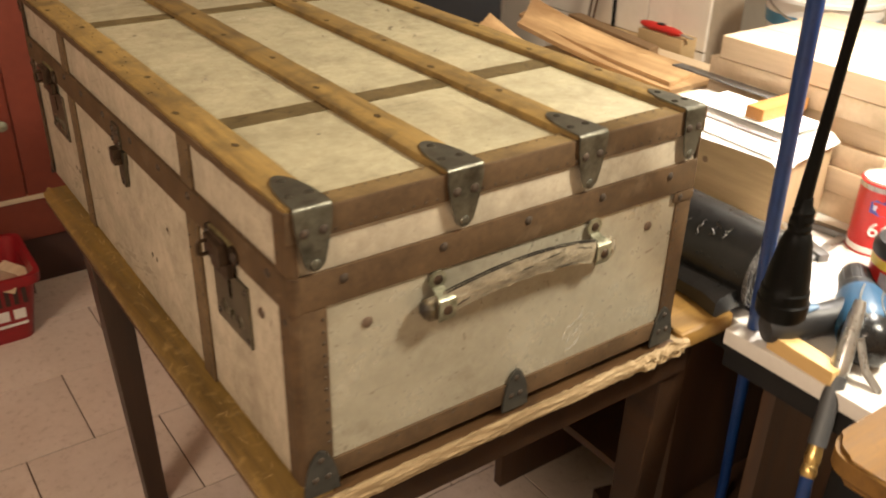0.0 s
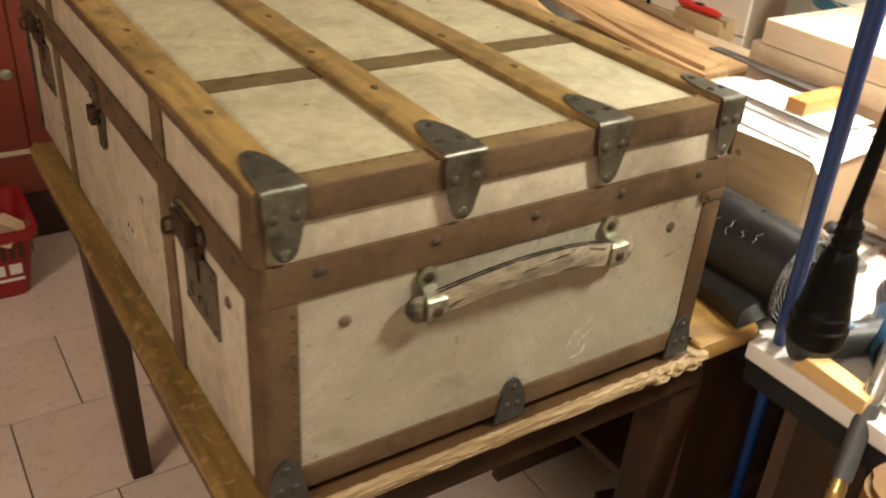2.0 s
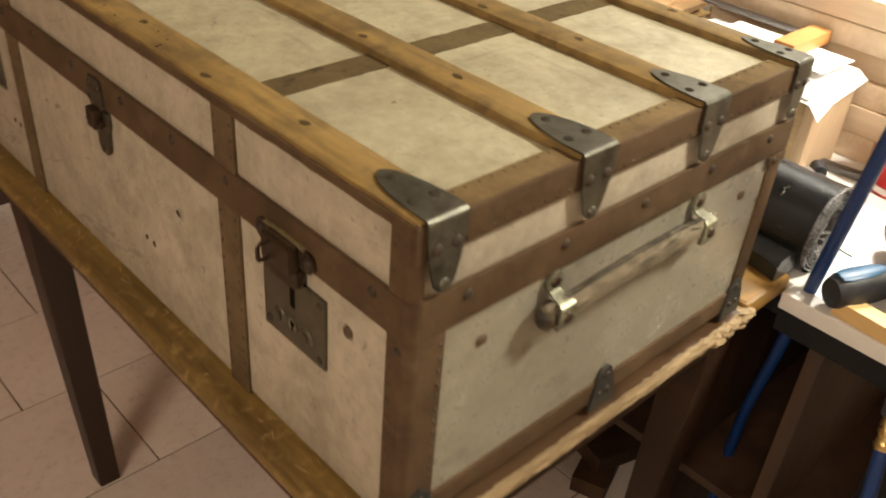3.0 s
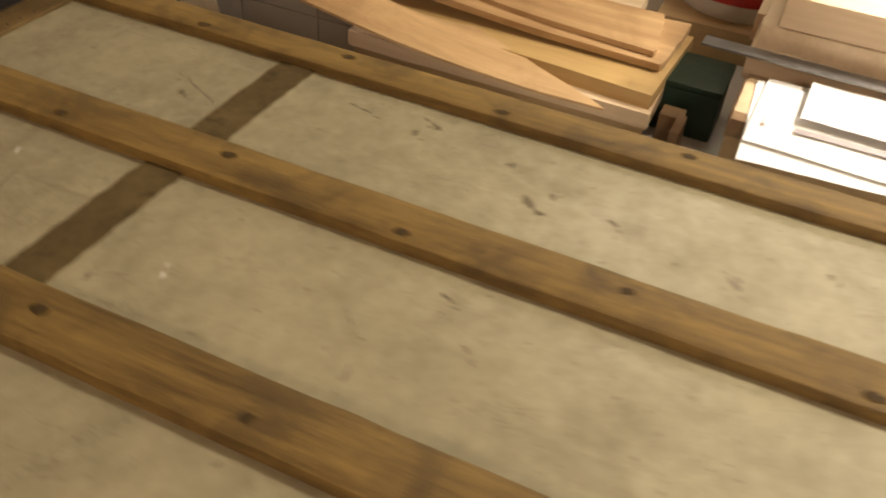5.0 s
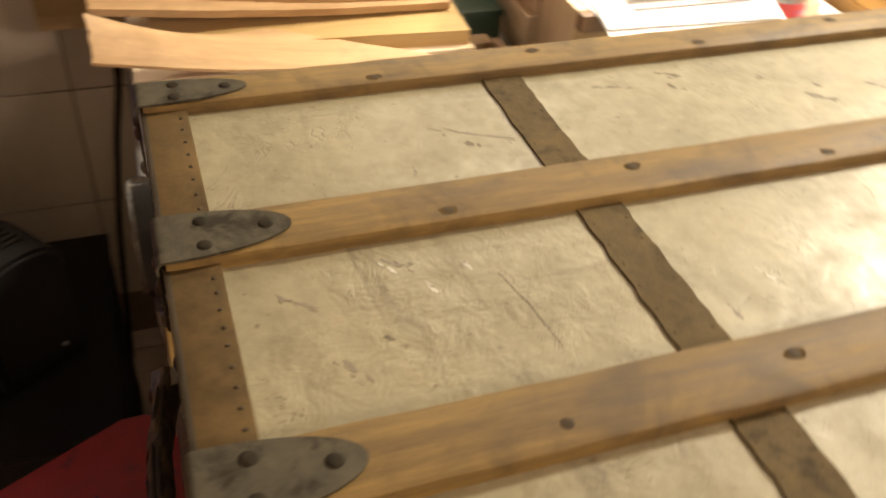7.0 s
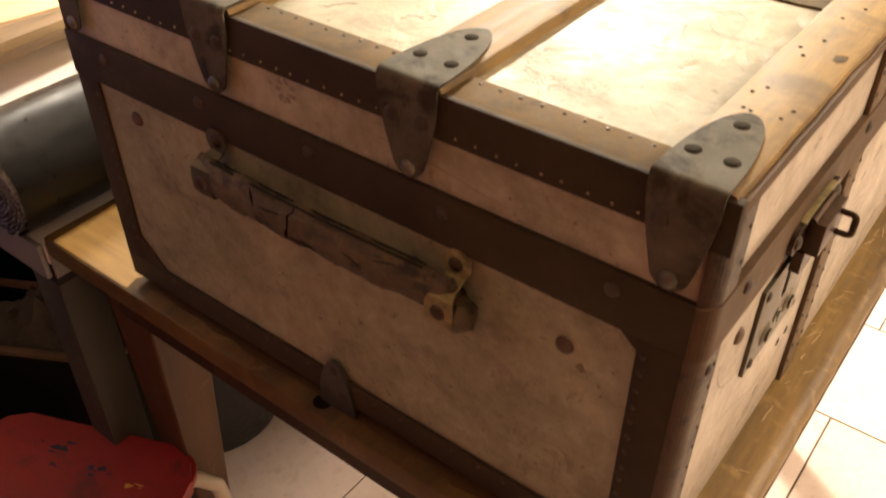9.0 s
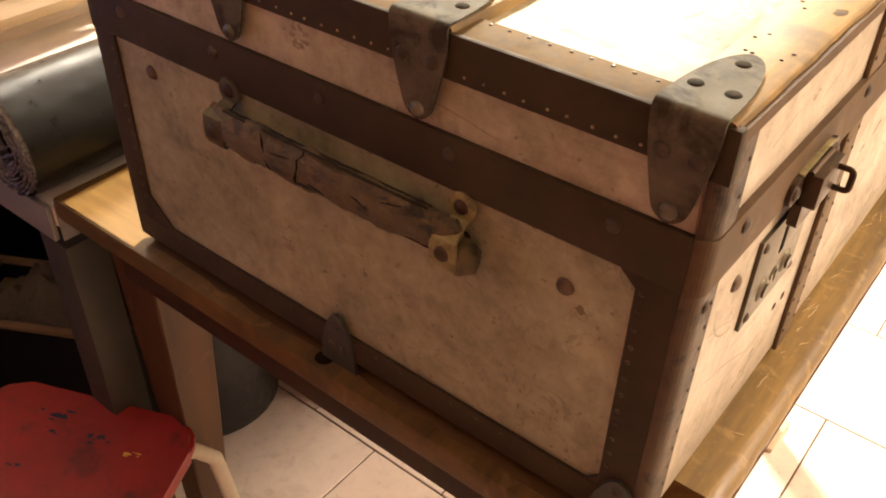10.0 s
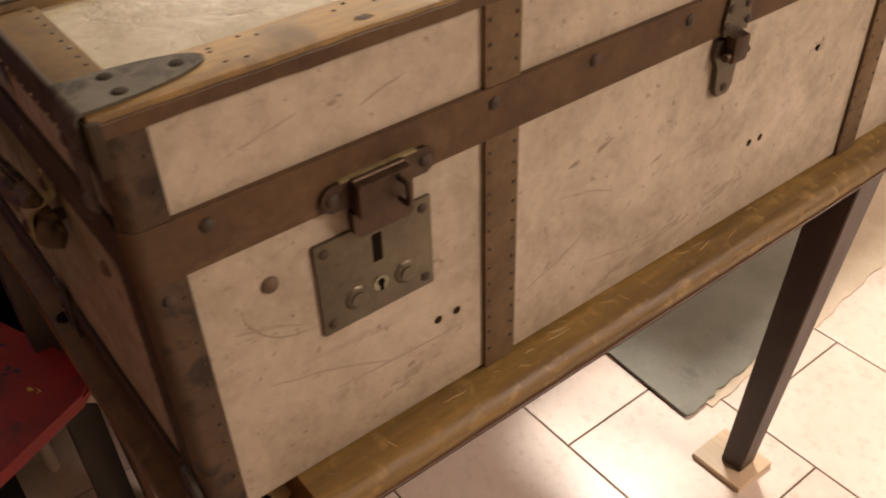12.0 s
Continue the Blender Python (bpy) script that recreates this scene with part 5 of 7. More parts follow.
for (x, y, fx, fy), mat in zip(((0.040, 0.915, 0.062, 0.893), (0.055, 0.064, 0.100, 0.082), (0.590, 0.050, 0.575, 0.07), (0.607, 0.912, 0.645, 0.900)), (M_LEG, M_LEG, M_APRON, M_LEG_RED)):
    bm = bmesh.new()
    foot = 0.012 if y < 0.2 and x < 0.2 else 0.0
    wide, thin = (0.037, 0.017) if x > 0.3 and y > 0.5 else (0.029, 0.0195)
    top = [bm.verts.new((x + sx * wide, y + sy * wide, 0.7215)) for sx, sy in ((-1, -1), (1, -1), (1, 1), (-1, 1))]
    low = [bm.verts.new((fx + sx * thin, fy + sy * thin, foot)) for sx, sy in ((-1, -1), (1, -1), (1, 1), (-1, 1))]
    bm.faces.new(top)
    bm.faces.new(low)
    for q in range(4):
        bm.faces.new((top[q], top[(q + 1) % 4], low[(q + 1) % 4], low[q]))
    bmesh.ops.bevel(bm, geom=list(bm.edges), offset=0.002, segments=1, affect="EDGES")
    part("leg", bm, mat, table, "tapered reddish brown wooden leg" if mat is M_LEG_RED else "tapered dark wooden leg")
# paler patch: bare wood plus the light beyond the trunk, in one colour
bm = bmesh.new()
slab(bm, [(0.520, 0.955), (0.527, 0.970), (0.523, 0.984), (0.640, 0.984), (0.645, 0.90), (0.532, 0.90)], 0.0003, lambda u, v, w: Vector((u, v, 0.748 + w)))
part("bare_patch", bm, M_BARE_LIT, table, "bare honey patch of the tabletop with light painted in")
# lit gold of the south-east corner, painted as a paler patch
bm = bmesh.new()
slab(bm, [(0.550, -0.0045), (0.648, -0.0045), (0.652, 0.012), (0.652, 0.19), (0.60, 0.21), (0.527, 0.18), (0.527, 0.0125), (0.550, 0.0125)], 0.0003, lambda u, v, w: Vector((u, v, 0.748 + w)))
part("bare_patch", bm, M_BARE_LIT, table, "honey corner of the tabletop with light painted in")
# old varnish, with the trunk's shade put into the same dark colour
bm = bmesh.new()
slab(bm, [(0.03, 0.940), (0.515, 0.940)] + [(0.515 - 0.485 * k / 24, 0.9735 + rng.uniform(-0.003, 0.003)) for k in range(25)], 0.0003, lambda u, v, w: Vector((u, v, 0.748 + w)))
part("varnish_band", bm, M_VARNISH_SHADE, table, "dark old varnish along the trunk with shade painted in")
bm = bmesh.new()
dome(bm, (0.282, 0.974, 0.748), (0, 0, 1), 0.0085, 0.0006, 12, 2)
part("knot", bm, M_BLACK, table, "dark knot hole")
solo("foot_block", bm_box(0.060, 0.158, 0.040, 0.128, 0.0, 0.012, bevel=0.0012), M_PALE_X, "small pale plywood piece under a table leg", "wood block")

# ---- bench beside the table ----
bench = thing("workbench", (1.08, 0.38, 0), "white topped workbench with a dark edge and cluttered shelves beneath", "workbench")
BZ = 0.730
part("bench_top", bm_box(0.662, 1.420, -0.236, 0.985, 0.706, BZ, bevel=0.002), M_WHITETOP, bench, "dusty white bench top")
part("bench_top", bm_box(0.633, 0.6618, -0.236, -0.0125, 0.706, BZ, bevel=0.002), M_WHITETOP, bench, "dusty white bench edge")
part("front_rail", bm_box(0.640, 0.660, -0.230, -0.0125, 0.668, 0.7055, bevel=0.002), M_BENCHEDGE, bench, "dark front rail")
part("front_rail", bm_box(0.672, 0.700, -0.012, 0.98, 0.668, 0.7055, bevel=0.002), M_BENCHEDGE, bench, "dark front rail")
part("end_trim", bm_box(0.664, 1.415, 0.9855, 0.992, 0.690, BZ + 0.003, bevel=0.0015), M_BENCHGREY, bench, "grey steel end trim")
part("side_trim", bm_box(0.6575, 0.6605, 0.60, 0.985, 0.690, BZ + 0.006, bevel=0.001), M_BENCHGREY, bench, "grey steel edge trim")
for x, y in ((0.70, 0.955), (1.37, 0.955), (1.37, -0.20), (0.72, -0.20)):
    part("bench_leg", bm_box(x - 0.025, x + 0.025, y - 0.025, y + 0.025, 0.0, 0.7055, bevel=0.003), M_LEGGREY if (x, y) == (0.70, 0.955) else M_BENCHEDGE, bench, "dusty grey steel leg" if (x, y) == (0.70, 0.955) else "dark steel leg")
# added near-black board that paints the shade of the hollow below the top
part("back_board", bm_box(1.40, 1.418, -0.22, 0.97, 0.02, 0.70), M_DARK, bench, "near-black board painting the shade under the bench")
for y, mat in ((-0.06, M_BENCHBROWN), (0.10, M_BENCHBROWN), (0.52, M_BENCHBROWN)):
    part("upright_board", bm_box(0.70, 1.39, y - 0.011, y + 0.011, 0.0, 0.7055, bevel=0.001), mat, bench, "brown wooden upright")
part("shelf_board", bm_box(0.72, 1.39, -0.19, 0.50, 0.26, 0.278, bevel=0.001), M_BENCHBROWN, bench, "brown shelf board")

# black bin and timber offcuts under the bench
bin_ob = thing("black_bin", (0.955, 0.665, 0), "black plastic bucket on the floor under the bench", "bucket")
bm = bmesh.new()
lathe(bm, [(0.0, 0.0), (0.120, 0.0), (0.128, 0.01), (0.152, 0.300), (0.146, 0.300), (0.116, 0.02), (0.0, 0.018)], (0.955, 0.665, 0))
part("bucket_wall", bm, M_BLACKPL, bin_ob)
bm = bmesh.new()
lathe(bm, [(0.145, 0.3003), (0.1535, 0.3003), (0.158, 0.296), (0.160, 0.306), (0.156, 0.315), (0.149, 0.315), (0.145, 0.3003)], (0.955, 0.665, 0))
part("bucket_rim", bm, M_BLACKPL, bin_ob, "rolled black rim")
offcut_mesh = None
for k, (x, y, z, a) in enumerate(((0.86, 0.30, 0.0, 20), (0.95, 0.24, 0.0, 70), (0.90, 0.27, 0.0405, -15))):
    m = Matrix.Translation((x, y, z + 0.02)) @ pose(0, 0, 0, 0, 0, a)
    if offcut_mesh is None:
        offcut_mesh = mesh_of("timber_offcut", bm_box(-0.11, 0.11, -0.035, 0.035, -0.02, 0.02, bevel=0.002), M_BENCHBROWN)
    ob = new("timber_offcut", offcut_mesh)
    ob.matrix_basis = m
    tagged(ob, "dusty brown timber offcut on the floor under the bench", "offcut", "offcuts under the bench")
crate_ob = thing("open_box", (1.06, 0.84, 0), "dark open box with a dusty pale rim under the bench end", "box")
turn = pose(1.065, 0.845, 0, 0, 0, 28.8)
for x0, x1, y0, y1 in ((-0.15, 0.15, 0.070, 0.082), (-0.15, 0.15, -0.082, -0.070), (-0.15, -0.138, -0.0698, 0.0698), (0.138, 0.15, -0.0698, 0.0698)):
    bm = bm_box(x0, x1, y0, y1, 0.0, 0.288, bevel=0.002)
    bm.transform(turn)
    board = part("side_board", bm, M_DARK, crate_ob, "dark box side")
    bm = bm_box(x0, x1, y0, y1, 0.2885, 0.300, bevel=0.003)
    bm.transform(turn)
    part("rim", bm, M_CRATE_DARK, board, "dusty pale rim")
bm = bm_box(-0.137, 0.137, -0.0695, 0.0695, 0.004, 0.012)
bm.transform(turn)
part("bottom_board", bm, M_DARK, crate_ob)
# a crumpled cloth heaped in the box
bm = bmesh.new()
grid = []
for i in range(29):
    row = []
    for k in range(17):
        u, v = i / 14 - 1, k / 8 - 1
        heap = max(0.0, 1 - u * u) * max(0.0, 1 - v * v)
        fold = noise.noise(Vector((u * 2.6, v * 2.1, 3.0))) * 0.030 + abs(noise.noise(Vector((u * 6, v * 4, 8.0)))) * 0.026
        row.append(bm.verts.new(turn @ Vector((0.132 * u, 0.064 * v, 0.250 + 0.075 * heap ** 0.6 + fold * min(1.0, heap * 4)))))
    grid.append(row)
for a, b in zip(grid, grid[1:]):
    for k in range(16):
        bm.faces.new((a[k], a[k + 1], b[k + 1], b[k]))
skin = bmesh.ops.extrude_face_region(bm, geom=list(bm.faces))
for v in [g for g in skin["geom"] if isinstance(g, bmesh.types.BMVert)]:
    v.co.z = 0.0125
solo("dust_cloth", bm, M_DUSTCLOTH, "crumpled dusty olive cloth heaped in a dark box", "cloth")

# second worktop
side = thing("side_table", (1.0, -0.6, 0), "honey brown wooden worktop with a rounded corner", "table")
bm = bmesh.new()
pts = []
for k in range(7):
    a = math.pi / 2 * k / 6
    pts.append((0.540 - 0.035 * math.sin(a), -0.280 + 0.035 * math.cos(a)))
pts += [(0.505, -1.15), (1.45, -1.15), (1.45, -0.245)]
slab(bm, pts, 0.034, lambda u, v, w: Vector((u, v, 0.721 + w)))
bmesh.ops.bevel(bm, geom=[e for e in bm.edges if abs(e.verts[0].co.z - e.verts[1].co.z) < 1e-4], offset=0.006, segments=2, affect="EDGES")
part("worktop", bm, M_TABLE_X, side)
for x, y in ((0.62, -0.32), (0.62, -1.08), (1.38, -0.32), (1.38, -1.08)):
    part("leg", bm_box(x - 0.025, x + 0.025, y - 0.025, y + 0.025, 0, 0.7208, bevel=0.002), M_LEG, side, "dark wooden leg")

# ---- black film roll along the trunk's back ----
roll = thing("film_roll", (0.70, 0.48, BZ), "long roll of black plastic film lying on the bench", "film roll")
RX, RZ, RR = 0.712, BZ + 0.0635, 0.061
bm = bmesh.new()
n, seg = 60, 40
rings = []
for i in range(n + 1):
    y = -0.012 + (0.995 + 0.012) * i / n
    ring = []
    for k in range(seg):
        a = 2 * math.pi * k / seg
        r = RR + 0.0022 * noise.noise(Vector((y * 9, math.cos(a) * 1.5, math.sin(a) * 1.5))) + 0.001 * noise.noise(Vector((y * 40, a * 2, 3)))
        ring.append(bm.verts.new((RX + r * math.cos(a), y, RZ + r * math.sin(a))))
    rings.append(ring)
for a, b in zip(rings, rings[1:]):
    for k in range(seg):
        bm.faces.new((a[k], a[(k + 1) % seg], b[(k + 1) % seg], b[k]))
part("outer_film", bm, M_FILM, roll)


def roll_end(end, out):
    """The wound layers at one end: a spiral sheet with a ragged rim round a dark hollow."""
    bm = bmesh.new()
    turns, per = 6.6, 44
    count = int(turns * per)
    rim = []
    for i in range(count + 1):
        th = 2 * math.pi * i / per
        r = 0.0590 - 0.0046 * i / per + 0.0016 * noise.noise(Vector((math.cos(th) * 2, math.sin(th) * 2, i / per * 0.8 + end)))
        reach = end + out * (0.004 + 0.0045 * noise.noise(Vector((th * 1.3, end, 2.0))))
        c, s2 = math.cos(th + 0.6), math.sin(th + 0.6)
        rim.append([bm.verts.new((RX + (r + d) * c, y, RZ + (r + d) * s2)) for d, y in ((0.0, end - out * 0.03), (0.0, reach), (0.0013, reach), (0.0013, end - out * 0.03))])
    for a, b in zip(rim, rim[1:]):
        for k in range(3):
            bm.faces.new((a[k], a[k + 1], b[k + 1], b[k]))
    part("roll_end", bm, M_FILM_GLINT, roll, "crinkled film layers at the roll's end")
    bm = bmesh.new()
    tube(bm, (RX, end - out * 0.014, RZ), (RX, end - out * 0.05, RZ), 0.0585, seg=36)
    part("core_hole", bm, M_BLACK, roll, "dark hollow core")
    # crumpled film inside the hollow
    bm = bmesh.new()
    for q in range(5):
        a = 3.6 + 0.45 * q
        sweep(bm, [(RX + (0.020 + 0.003 * k) * math.cos(a + 0.12 * k), end - out * (0.012 - 0.003 * k), RZ + (0.020 + 0.003 * k) * math.sin(a + 0.12 * k)) for k in range(4)], ring_outline(0.0050, 0.0012, 8), wobble=lambda i, k: 0.7 + 0.6 * noise.noise(Vector((i, k * 0.6, q))))
    part("crumpled_film", bm, M_FILM_GLINT, roll, "crumpled film in the hollow")


roll_end(-0.012, -1)
roll_end(0.995, 1)
# crinkles in the outer layer, their highlights painted pale
for y, a0, a1 in ((0.135, 126, 146), (0.118, 122, 144), (0.104, 128, 150), (0.082, 124, 145), (0.060, 128, 140), (0.040, 122, 139)):
    line = []
    for k in range(9):
        a = radians(a0 + (a1 - a0) * k / 8)
        r = RR + 0.0018
        line.append((RX + r * math.cos(a), y + 0.0050 * noise.noise(Vector((k * 0.55, y * 90, 1.0))) + 0.0012 * (k % 2), RZ + r * math.sin(a)))
    bm = bmesh.new()
    sweep(bm, line, ring_outline(0.0011, 0.0008, 6), up=(0, 1, 0), wobble=lambda i, k: 0.3 + 0.7 * math.sin(math.pi * (i + 0.5) / 9))
    part("film_crinkle", bm, M_FILM_GLINT, roll, "crinkle in the film with a painted pale highlight")
# folded flap of film lying on the table
bm = bmesh.new()
rows = []
for i in range(31):
    y = -0.004 + 0.59 * i / 30
    j = lambda q: 0.0022 * noise.noise(Vector((y * 24, q, 5.0)))
    pull = 0.012 * max(0.0, 1 - (y + 0.004) / 0.05)
    rows.append([bm.verts.new(p) for p in ((0.700, y, 0.7500), (0.630 - pull, y, 0.7485), (0.623 - pull + j(1), y, 0.7520), (0.625 - pull + j(2), y, 0.7710 + j(3)), (0.632 - pull + j(4), y, 0.7765 + j(5)), (0.656, y, 0.7810), (0.672, y, 0.7900))])
for a, b in zip(rows, rows[1:]):
    for k in range(7):
        bm.faces.new((a[k], a[(k + 1) % 7], b[(k + 1) % 7], b[k]))
bm.faces.new(rows[0])
bm.faces.new(rows[-1])
part("loose_tail", bm, M_FILM, roll, "folded flap of black film")

# ---- crate with papers ----
crate = thing("crate", (0.99, 0.29, BZ), "pale wooden crate with a knotty side, topped by papers", "crate")
CX0, CX1, CY0, CY1, CZ = 0.922, 1.045, 0.130, 0.415, 0.884
part("crate_side", bm_box(CX0, CX0 + 0.018, CY0 + 0.0185, CY1, BZ, CZ - 0.024, bevel=0.0015), M_CRATE, crate, "pale knotty side board")
part("crate_rail", bm_box(CX0 - 0.002, CX0 + 0.018, CY0 + 0.0185, CY1, CZ - 0.0238, CZ, bevel=0.0015), M_CRATE_DARK, crate, "dark brown top rail")
part("crate_end", bm_box(CX0 - 0.001, CX1, CY0, CY0 + 0.018, BZ, CZ, bevel=0.0015), M_PALE_Z, crate, "pale end board")
part("crate_end", bm_box(CX0 + 0.0185, CX1, CY1 - 0.018, CY1, BZ, CZ, bevel=0.0015), M_PALE_Z, crate, "pale end board")
part("crate_side", bm_box(CX1 - 0.018, CX1, CY0 + 0.0185, CY1 - 0.0185, BZ, CZ, bevel=0.0015), M_CRATE, crate)
part("crate_cover", bm_box(CX0 + 0.0185, CX1 - 0.0185, CY0 + 0.0185, CY1 - 0.0185, CZ - 0.012, CZ - 0.001), M_PALE_Y, crate)
bm = bmesh.new()
dome(bm, (CX0, 0.285, 0.812), (-1, 0, 0), 0.0062, 0.0004, 10, 2)
part("knot", bm, M_CRATE_DARK, crate, "dark knot")


def sheet(name, x0, x1, y0, y1, z, droop, label, turn=0.0, mat=None, thick=0.0008, base=None):
    """A thin sheet that sags over the crate's near corner."""
    bm = bmesh.new()
    n = 16
    top, low = [], []
    c, s = math.cos(turn), math.sin(turn)
    mx, my = (x0 + x1) / 2, (y0 + y1) / 2
    for i in range(n + 1):
        ra, rb = [], []
        for k in range(n + 1):
            x, y = x0 + (x1 - x0) * i / n, y0 + (y1 - y0) * k / n
            dx, dy = x - mx, y - my
            px, py = mx + c * dx - s * dy, my + s * dx + c * dy
            over = max(0.0, CY0 - 0.002 - py)
            west = max(0.0, CX0 - 0.002 - px)
            zz = z - droop * (over * 0.9 + over * over * 9 + west * 0.35) + 0.0012 * noise.noise(Vector((px * 14, py * 14, z * 50)))
            ra.append(bm.verts.new((px, py, zz + thick)))
            rb.append(bm.verts.new((px, py, zz)))
        top.append(ra)
        low.append(rb)
    for g in (top, low):
        for a, b in zip(g, g[1:]):
            for k in range(n):
                bm.faces.new((a[k], a[k + 1], b[k + 1], b[k]))
    rim = lambda g: [g[i][0] for i in range(n + 1)] + [g[n][k] for k in range(1, n + 1)] + [g[i][n] for i in range(n - 1, -1, -1)] + [g[0][k] for k in range(n - 1, 0, -1)]
    a, b = rim(top), rim(low)
    for k in range(len(a)):
        bm.faces.new((a[k], a[(k + 1) % len(a)], b[(k + 1) % len(a)], b[k]))
    return solo(name, bm, mat or M_PAPER, label, "paper", "papers on the crate")


sheet("paper_sheet", 0.872, 1.035, 0.112, 0.398, CZ + 0.0016, 1.0, "large white sheet of paper sagging over a crate edge", 0.05)
sheet("paper_sheet", 0.885, 1.030, 0.128, 0.392, CZ + 0.0052, 1.0, "white printed sheet on top of other papers", -0.03)
sheet("paper_sheet", 0.930, 1.028, 0.140, 0.341, CZ + 0.0165, 1.0, "small white sheet lying on other papers", -0.02)
# thin grey strip paints the shade along the small sheet's west edge
solo("printed_strip", bm_box(0.914, 0.925, 0.15, 0.345, CZ + 0.0064, CZ + 0.0071), M_PAPERGREY, "dark grey strip painting the shade beside a small sheet", "print")
solo("printed_mark", bm_box(0.915, 0.950, 0.3745, 0.380, CZ + 0.0064, CZ + 0.0071), M_PAPERPINK, "faint pink printed mark on a sheet", "print")
solo("wood_block", bm_box(0.935, 1.055, 0.198, 0.232, CZ + 0.0190, CZ + 0.040, bevel=0.0015), M_ORANGE, "short orange brown wooden block on the papers", "wood block")

# ---- stack of boards ----
stack = thing("board_stack", (1.22, 0.15, BZ), "stack of pale glued boards on the bench", "board stack")
z = BZ
layers = ((0.045, 1.066, 0.10, 0.40), (0.045, 1.062, -0.02, 0.42), (0.040, 1.066, 0.05, 0.41), (0.042, 1.078, 0.00, 0.43), (0.040, 1.064, 0.04, 0.415), (0.042, 1.062, 0.02, 0.405))
for k, (h, x, y0, y1) in enumerate(layers):
    for q in range(3):
        a, b = x + 0.115 * q + rng.uniform(0, 0.003), x + 0.115 * (q + 1) - 0.001
        s = rng.uniform(-0.02, 0.02)
        part("board", bm_box(a, b, y0 + s + 0.03 * q * ((k % 2) * 2 - 1), y1 + rng.uniform(-0.006, 0.006), z + 0.0006, z + h - 0.0008, bevel=0.0022), M_PALE_Y if (k + q) % 2 else M_PALE_X, stack)
    z += h
low_stack = thing("board_stack", (1.25, -0.12, BZ), "low stack of short pale boards beside a taller one", "board stack")
z = BZ
for k, (h, y0, y1) in enumerate(((0.038, -0.16, -0.03), (0.036, -0.13, -0.035), (0.038, -0.15, -0.045), (0.036, -0.10, -0.04))):
    part("board", bm_box(1.12 + 0.02 * (k % 2), 1.41, y0, y1, z + 0.0004, z + h - 0.0004, bevel=0.0015), M_PALE_X, low_stack)
    z += h
solo("steel_rule", bm_box(-0.0145, 0.0145, -0.122, 0.122, 0, 0.003, bevel=0.0006), M_RULER, "dark steel rule lying beside the boards", "ruler").matrix_basis = pose(1.0445, 0.358, CZ + 0.0255, 0, 3, -1.5)

# ---- bucket ----
bucket = thing("bucket", (1.51, 0.485, BZ), "white plastic bucket with blue and red printed bands", "bucket")
BX, BY, BB = 1.515, 0.490, 0.785
part("bench_back", bm_box(1.4205, 1.845, -0.236, 0.715, 0.706, BZ, bevel=0.002), M_WHITETOP, bench, "dusty white bench top")
solo("bucket_board", bm_box(1.385, 1.64, 0.38, 0.60, BZ, BB - 0.0005, bevel=0.002), M_CRATE, "brown wooden block under a bucket", "wood block")
bm = bmesh.new()
lathe(bm, [(0.0, BB), (0.098, BB), (0.102, BB + 0.01), (0.122, BB + 0.198), (0.1295, BB + 0.200), (0.1295, BB + 0.208), (0.126, BB + 0.210), (0.126, BB + 0.220), (0.120, BB + 0.222), (0.116, BB + 0.200), (0.0, BB + 0.194)], (BX, BY, 0), seg=40)
shell = shell_of_bucket = part("bucket_shell", bm, M_WHITE, bucket)
for z0, z1, mat, lab in ((0.030, 0.085, M_CANRED, "red printed band"), (0.146, 0.172, M_BUCKETBLUE, "blue printed band")):
    bm = bmesh.new()
    rr = lambda h: 0.102 + 0.020 * (h - 0.01) / 0.188 + 0.0008
    lathe(bm, [(rr(z0), BB + z0), (rr(z1), BB + z1)], (BX, BY, 0), seg=40)
    part("printed_band", bm, mat, shell, lab)
bm = bmesh.new()
pts = [(BX + 0.126 * math.cos(a), BY + 0.126 * math.sin(a), BB + 0.205 - 0.05 * math.sin(t)) for t in [math.pi * k / 16 for k in range(17)] for a in [math.pi * 0.75 + t]]
sweep(bm, pts, ring_outline(0.0025, 0.0025, 8))
part("bucket_handle", bm, M_SILVER, bucket, "thin wire handle")
for k, (dx, dy, h, a) in enumerate(((-0.03, 0.02, 0.14, 12), (0.03, -0.02, 0.16, -9), (0.0, 0.05, 0.12, 5))):
    ob = solo("stir_stick", bm_box(-0.020, 0.020, -0.004, 0.004, 0, h + 0.1, bevel=0.002), M_PALE_Z, "pale wooden stirring stick standing in a bucket", "stick", "sticks in the bucket")
    ob.matrix_basis = pose(BX + dx, BY + dy, BB + 0.1945, a * 0.4, a, 30 * k)

# dark green box with timber behind the crate
green = thing("green_box", (1.20, 0.50, BZ), "dark green plastic case between timber pieces", "case")
part("case_body", bm_box(1.115, 1.212, 0.443, 0.535, BZ, 0.800, bevel=0.004), M_GREENBOX, green)
part("case_lid", bm_box(1.112, 1.215, 0.441, 0.537, 0.8005, 0.812, bevel=0.003), M_GREENBOX, green)
for x0, x1, y0, y1, z1 in ((1.055, 1.085, 0.480, 0.512, 0.790), (0.985, 1.012, 0.487, 0.5128, 0.775), (1.000, 1.050, 0.4735, 0.4862, 0.80)):
    solo("timber_offcut", bm_box(x0, x1, y0, y1, BZ, z1, bevel=0.0015), M_CRATE_DARK, "brown timber offcut standing on the bench", "offcut", "offcuts on the bench")

# ---- wooden sheets and boards behind the trunk ----


